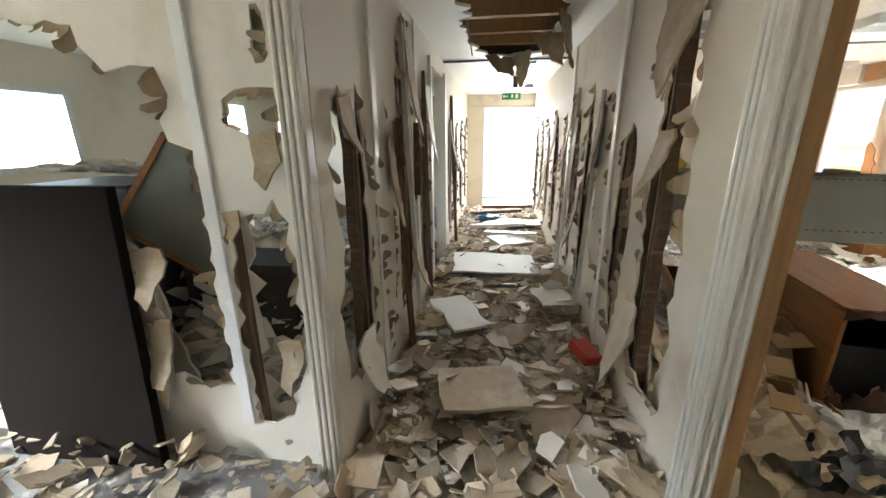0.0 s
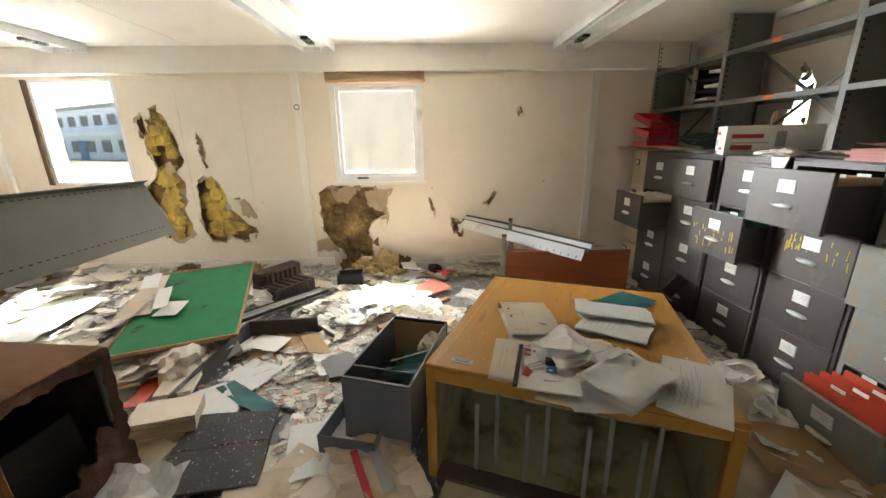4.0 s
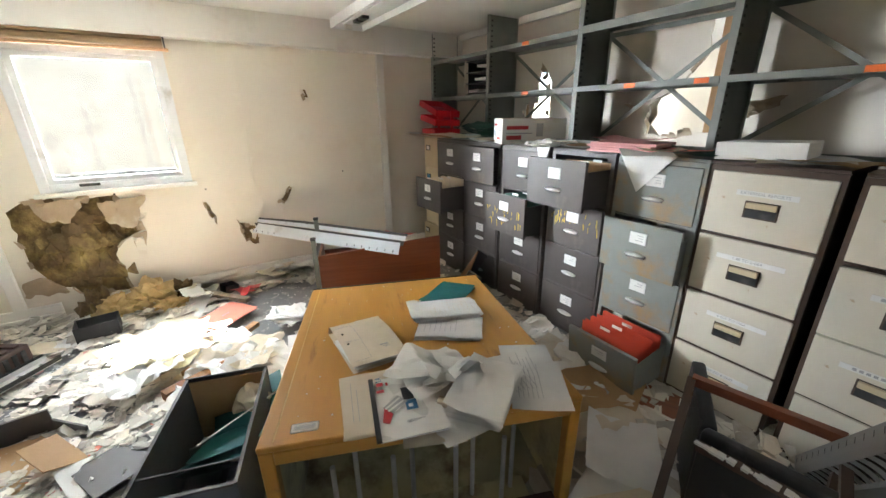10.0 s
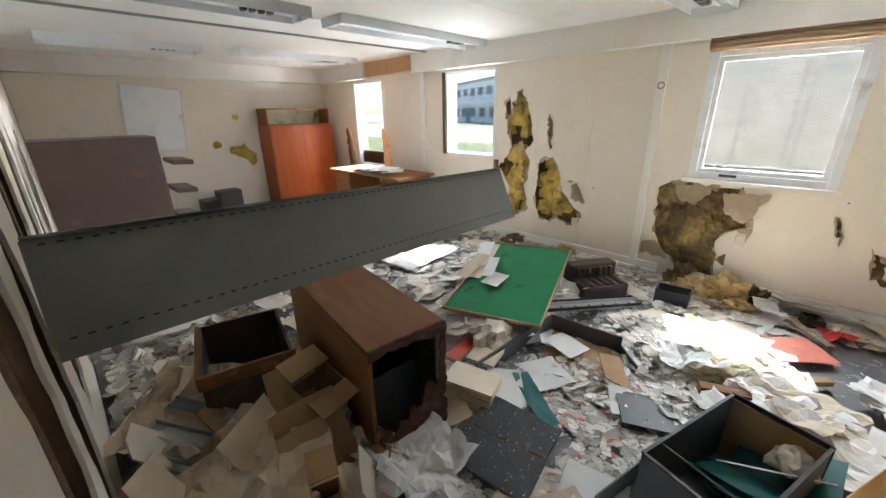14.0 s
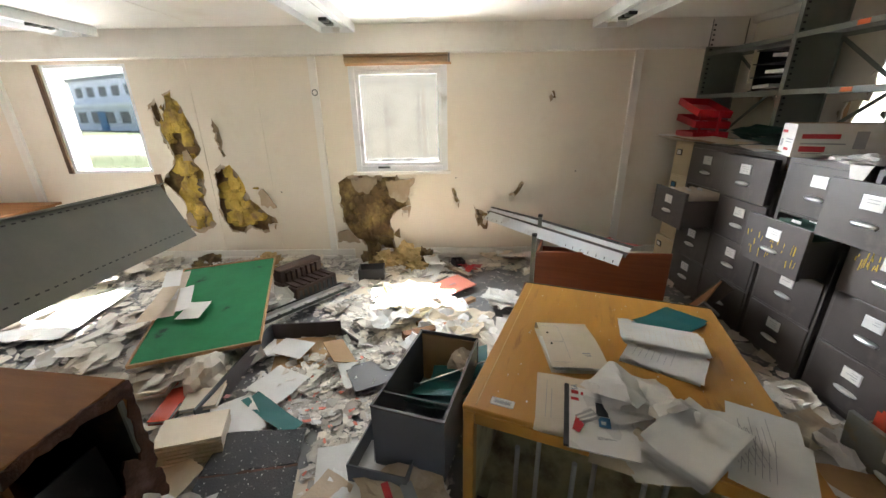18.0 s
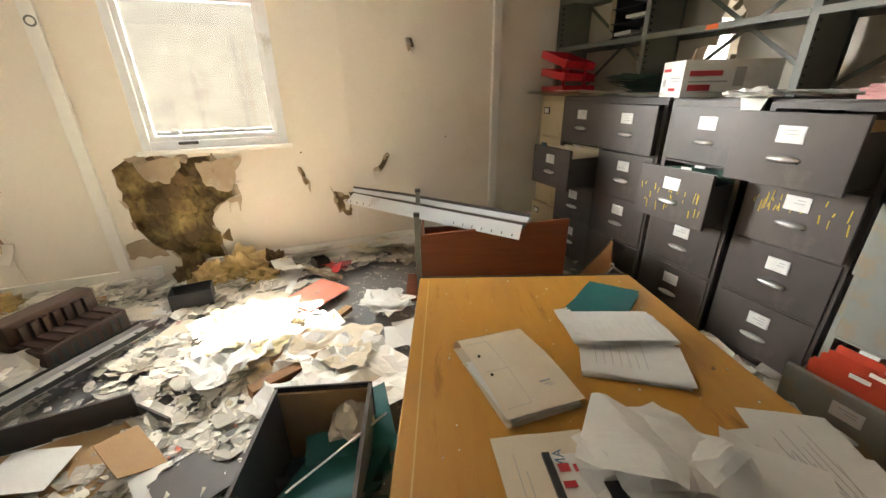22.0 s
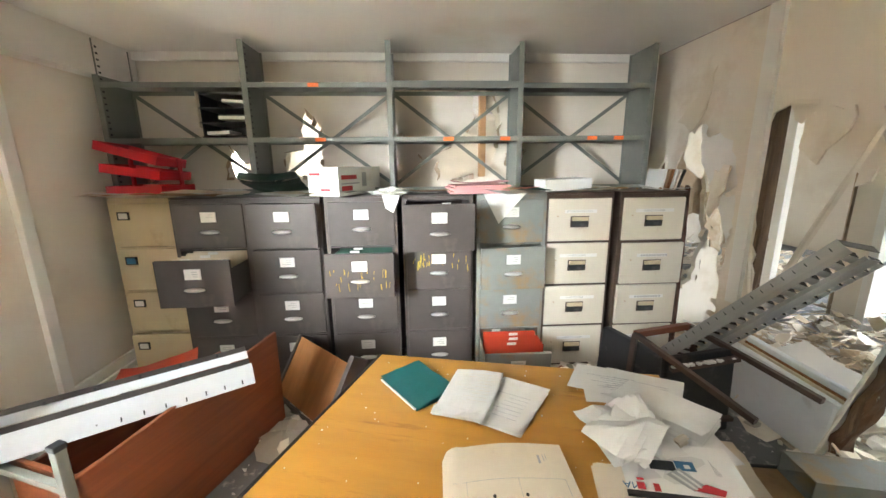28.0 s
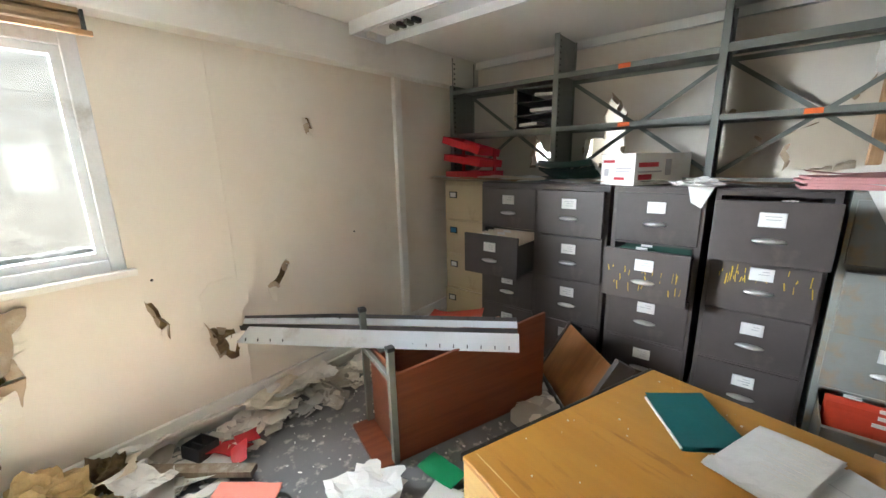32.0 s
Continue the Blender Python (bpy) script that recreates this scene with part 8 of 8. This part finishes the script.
solid("red_box", box(-.06, .06, -.09, .09, 0, .06, .005), REDCARD, pose(.26, 1.75, .12, 10, 8, 25), "small red carton in the rubble", "box")
for k, (y, w, l) in enumerate(((6.2, .08, .9), (5.2, .07, .8), (6.9, .1, 1.0), (4.8, .06, .7))):
    solid("fallen_batten", bar(bmesh.new(), (-.75 + .1 * k, y, .12), (-.75 + .1 * k + l, y + .25 - .12 * k, .14), w, .05), TRIM if k % 2 else TIMBER, Matrix(), "fallen batten on the corridor rubble", "batten", "fallen battens")
# the office floor
KEEP = ((1.35, 1.78, 1.45, 2.55), (1.2, 2.9, -1.35, .18), (3.05, 4.05, -1.1, .12), (1.52, 2.06, .84, 1.34))
scatter("paper_sheet", (.7, 4.3, -.9, 4.2), 52, (.10, .17), PAPER, "loose sheet of paper on the office floor", "paper", "papers on the office floor", 11, low, 5, .0015, KEEP)
scatter("card_sheet", (.7, 4.3, -.9, 4.0), 18, (.10, .17), CREAMP, "loose cream card on the office floor", "paper", "cards on the office floor", 12, low, 6, .003, KEEP)
rubble("paper_litter_office", (.55, 4.36, .25, 4.3), 5200, (.005, .055), LITTER, "paper scraps all over the office floor", 13, low, 4, (.001, .003), KEEP, paper=True, bare=.14)
rubble("paper_litter_wall", (3.75, 4.36, -2.3, 3.6), 2300, (.01, .085), LITTER, "paper scraps along the outer wall", 14, lambda x, y, r: low(x, y, r) + .12 * max(0, x - 3.95) * (y > .5), 14, (.001, .006), KEEP, paper=True)
rubble("paper_litter_north", (.6, 4.36, 3.2, 6.9), 1300, (.02, .16), LITTER, "paper scraps at the far end", 15, heap_l, 10, (.001, .006), paper=True)
rubble("paper_heap", (.55, 1.38, .95, 3.4), 1600, (.02, .11), LITTER, "heap of torn papers and cartons", 16, heap_w, 25, (.001, .006), paper=True)
rubble("brown_heap", (.55, 1.42, .95, 3.2), 420, (.02, .10), CARD, "torn brown cartons in the heap", 17, heap_w, 28, (.003, .006), paper=True)
rubble("pile_between", (2.3, 3.7, 1.5, 2.7), 1200, (.02, .13), LITTER, "pile of papers around the notice board", 18, heap_l, 9, (.001, .005), paper=True)
rubble("pink_scraps", (1.9, 3.8, -.2, 2.6), 90, (.008, .035), PINK, "pink paper scraps", 19, low, 8, (.001, .002), KEEP, paper=True)
rubble("doorway_litter", (.42, 1.4, -2.2, .95), 700, (.02, .15), LITTER, "papers and dirt in the opening", 20, low, 9, (.001, .006), ((.45, 1.2, -1.2, -.5),), paper=True)
rubble("cabinet_foot_litter", (1.0, 4.3, -1.84, -1.1), 420, (.02, .14), LITTER, "papers at the foot of the cabinets", 21, low, 9, (.001, .004), paper=True)
rubble("grit", (.5, 4.35, -1.8, 4.3), 2200, (.003, .014), PAPER, "plaster grit on the floor", 22, lambda x, y, r: .004, 20, (.002, .006))
# the lobby and west rooms
rubble("lobby_rubble", (-4.0, -.9, -2.4, .85), 2600, (.015, .085), SHARD, "plaster rubble in the lobby", 23, heap_l, 20)
rubble("lobby_paper", (-4.0, .38, -2.4, .6), 1100, (.015, .09), LITTER, "papers in the lobby", 24, heap_l, 18, (.001, .006), paper=True)
rubble("west_rubble", (-4.1, -1.05, 1.0, 4.5), 1600, (.03, .18), LITTER, "papers and rubble in the west room", 25, lambda x, y, r: .03 + r.uniform(0, .35), 20)
rubble("opening_shards", (-.4, .95, -1.9, -.5), 260, (.04, .16), WALL2, "broken wall boards at the torn partition", 26, heap_l, 25, (.008, .012), ((.42, .95, -1.45, -.5),))
rubble("sun_patch_litter", (2.35, 3.5, .2, 1.25), 1100, (.008, .06), LITTER, "torn papers lying in the sunlight", 27, lambda x, y, r: low(x, y, r) + .02, 8, (.001, .003), paper=True)
rubble("back_room_rubble", (-3.2, .35, -5.6, -2.6), 900, (.03, .16), CREAMP, "plaster rubble in the room behind the lobby", 28, heap_l, 20)
for k, (x, y, rx, ry, rz) in enumerate(((-1.55, 1.45, .42, .35, .55), (-1.95, 1.7, .40, .40, .75), (-1.25, 1.65, .30, .4, .45), (-2.5, 1.9, .4, .5, .6))):
    solid("rubble_mound", crumple(rx, ry, rz, 70 + k, .4, 4), SHARD, pose(x, y, 0), "mound of plaster and papers beyond the torn wall", "rubble", "mounds beyond the torn wall")
rubble("west_heap", (-2.6, -1.02, 1.02, 2.2), 1500, (.03, .13), LITTER, "papers heaped beyond the torn wall", 31, lambda x, y, r: .05 + r.random() ** .6 * (.35 + .45 * max(0, 1 - abs(x + 1.8))) * min(1, (y - .9) * 2), 28, (.002, .008), paper=True)
rubble("west_heap_shards", (-2.6, -1.02, 1.02, 2.2), 500, (.03, .12), SHARD, "plaster pieces heaped beyond the torn wall", 32, lambda x, y, r: .05 + r.random() ** .6 * (.35 + .45 * max(0, 1 - abs(x + 1.8))) * min(1, (y - .9) * 2), 28)
solid("curled_white_paper", sheet(.55, .34, 411, .05, .05, 22), GREYWALL, pose(-.80, -.10, .10, 12, -8, 20), "large curled white paper on the lobby floor", "paper")
rubble("mat_grit", (1.58, 2.02, .86, 1.30), 70, (.0015, .005), PAPER, "plaster grit on the black board", 33, lambda x, y, r: .078, 10, (.002, .004))
rubble("white_scraps", (1.6, 3.6, -.2, 2.6), 1500, (.004, .035), PAPER, "small white paper scraps", 34, lambda x, y, r: low(x, y, r) + .006, 6, (.001, .002), KEEP, paper=True)
# Made-up pale sheet that lets the sun patch here turn white.
solid("pale_floor_sheet", sheet(.85, .80, 35, .008, 0, 12), PAPER, pose(3.24, 3.42, .05, 0, 0, 6), "large pale sheet added to whiten the sun patch on the floor", "sheet")
rubble("dense_scraps", (1.45, 2.75, .22, 1.36), 2600, (.005, .05), LITTER, "dense paper scraps trodden into the floor", 36, low, 5, (.001, .002), ((1.56, 2.04, .85, 1.32), (1.35, 1.78, 1.45, 2.55)), paper=True)
rubble("coloured_scraps", (1.5, 2.7, .25, 1.3), 160, (.006, .03), SALMON, "faded pink paper scraps", 37, lambda x, y, r: low(x, y, r) + .01, 6, (.001, .002), ((1.56, 2.04, .85, 1.32),), paper=True)
rubble("heap_scraps", (.55, 1.40, .9, 3.2), 900, (.02, .08), KRAFT, "torn brown wrapping in the heap", 38, heap_w, 30, (.001, .004), paper=True)
for k, (x, z, w, h) in enumerate(((-.50, 1.60, .20, .45), (.05, 1.72, .22, .40), (-.20, 1.2, .14, .5))):
    bm = slab(jagged([(-w / 2, 0), (w / 2, .02), (w * .55, -h * .4), (w * .2, -h), (-w * .3, -h * .8)], 740 + k, .04, .012), [], .011)
    for v in bm.verts: v.co.z += .10 * (abs(v.co.y) / h) ** 1.6
    solid("hanging_board", bm, PAPERBACK if k != 1 else WALL2, frame3((x, -2.496, z), (-1, 0, 0), (0, 0, 1)), "torn plasterboard hanging from the lobby wall", "debris", "hanging boards")
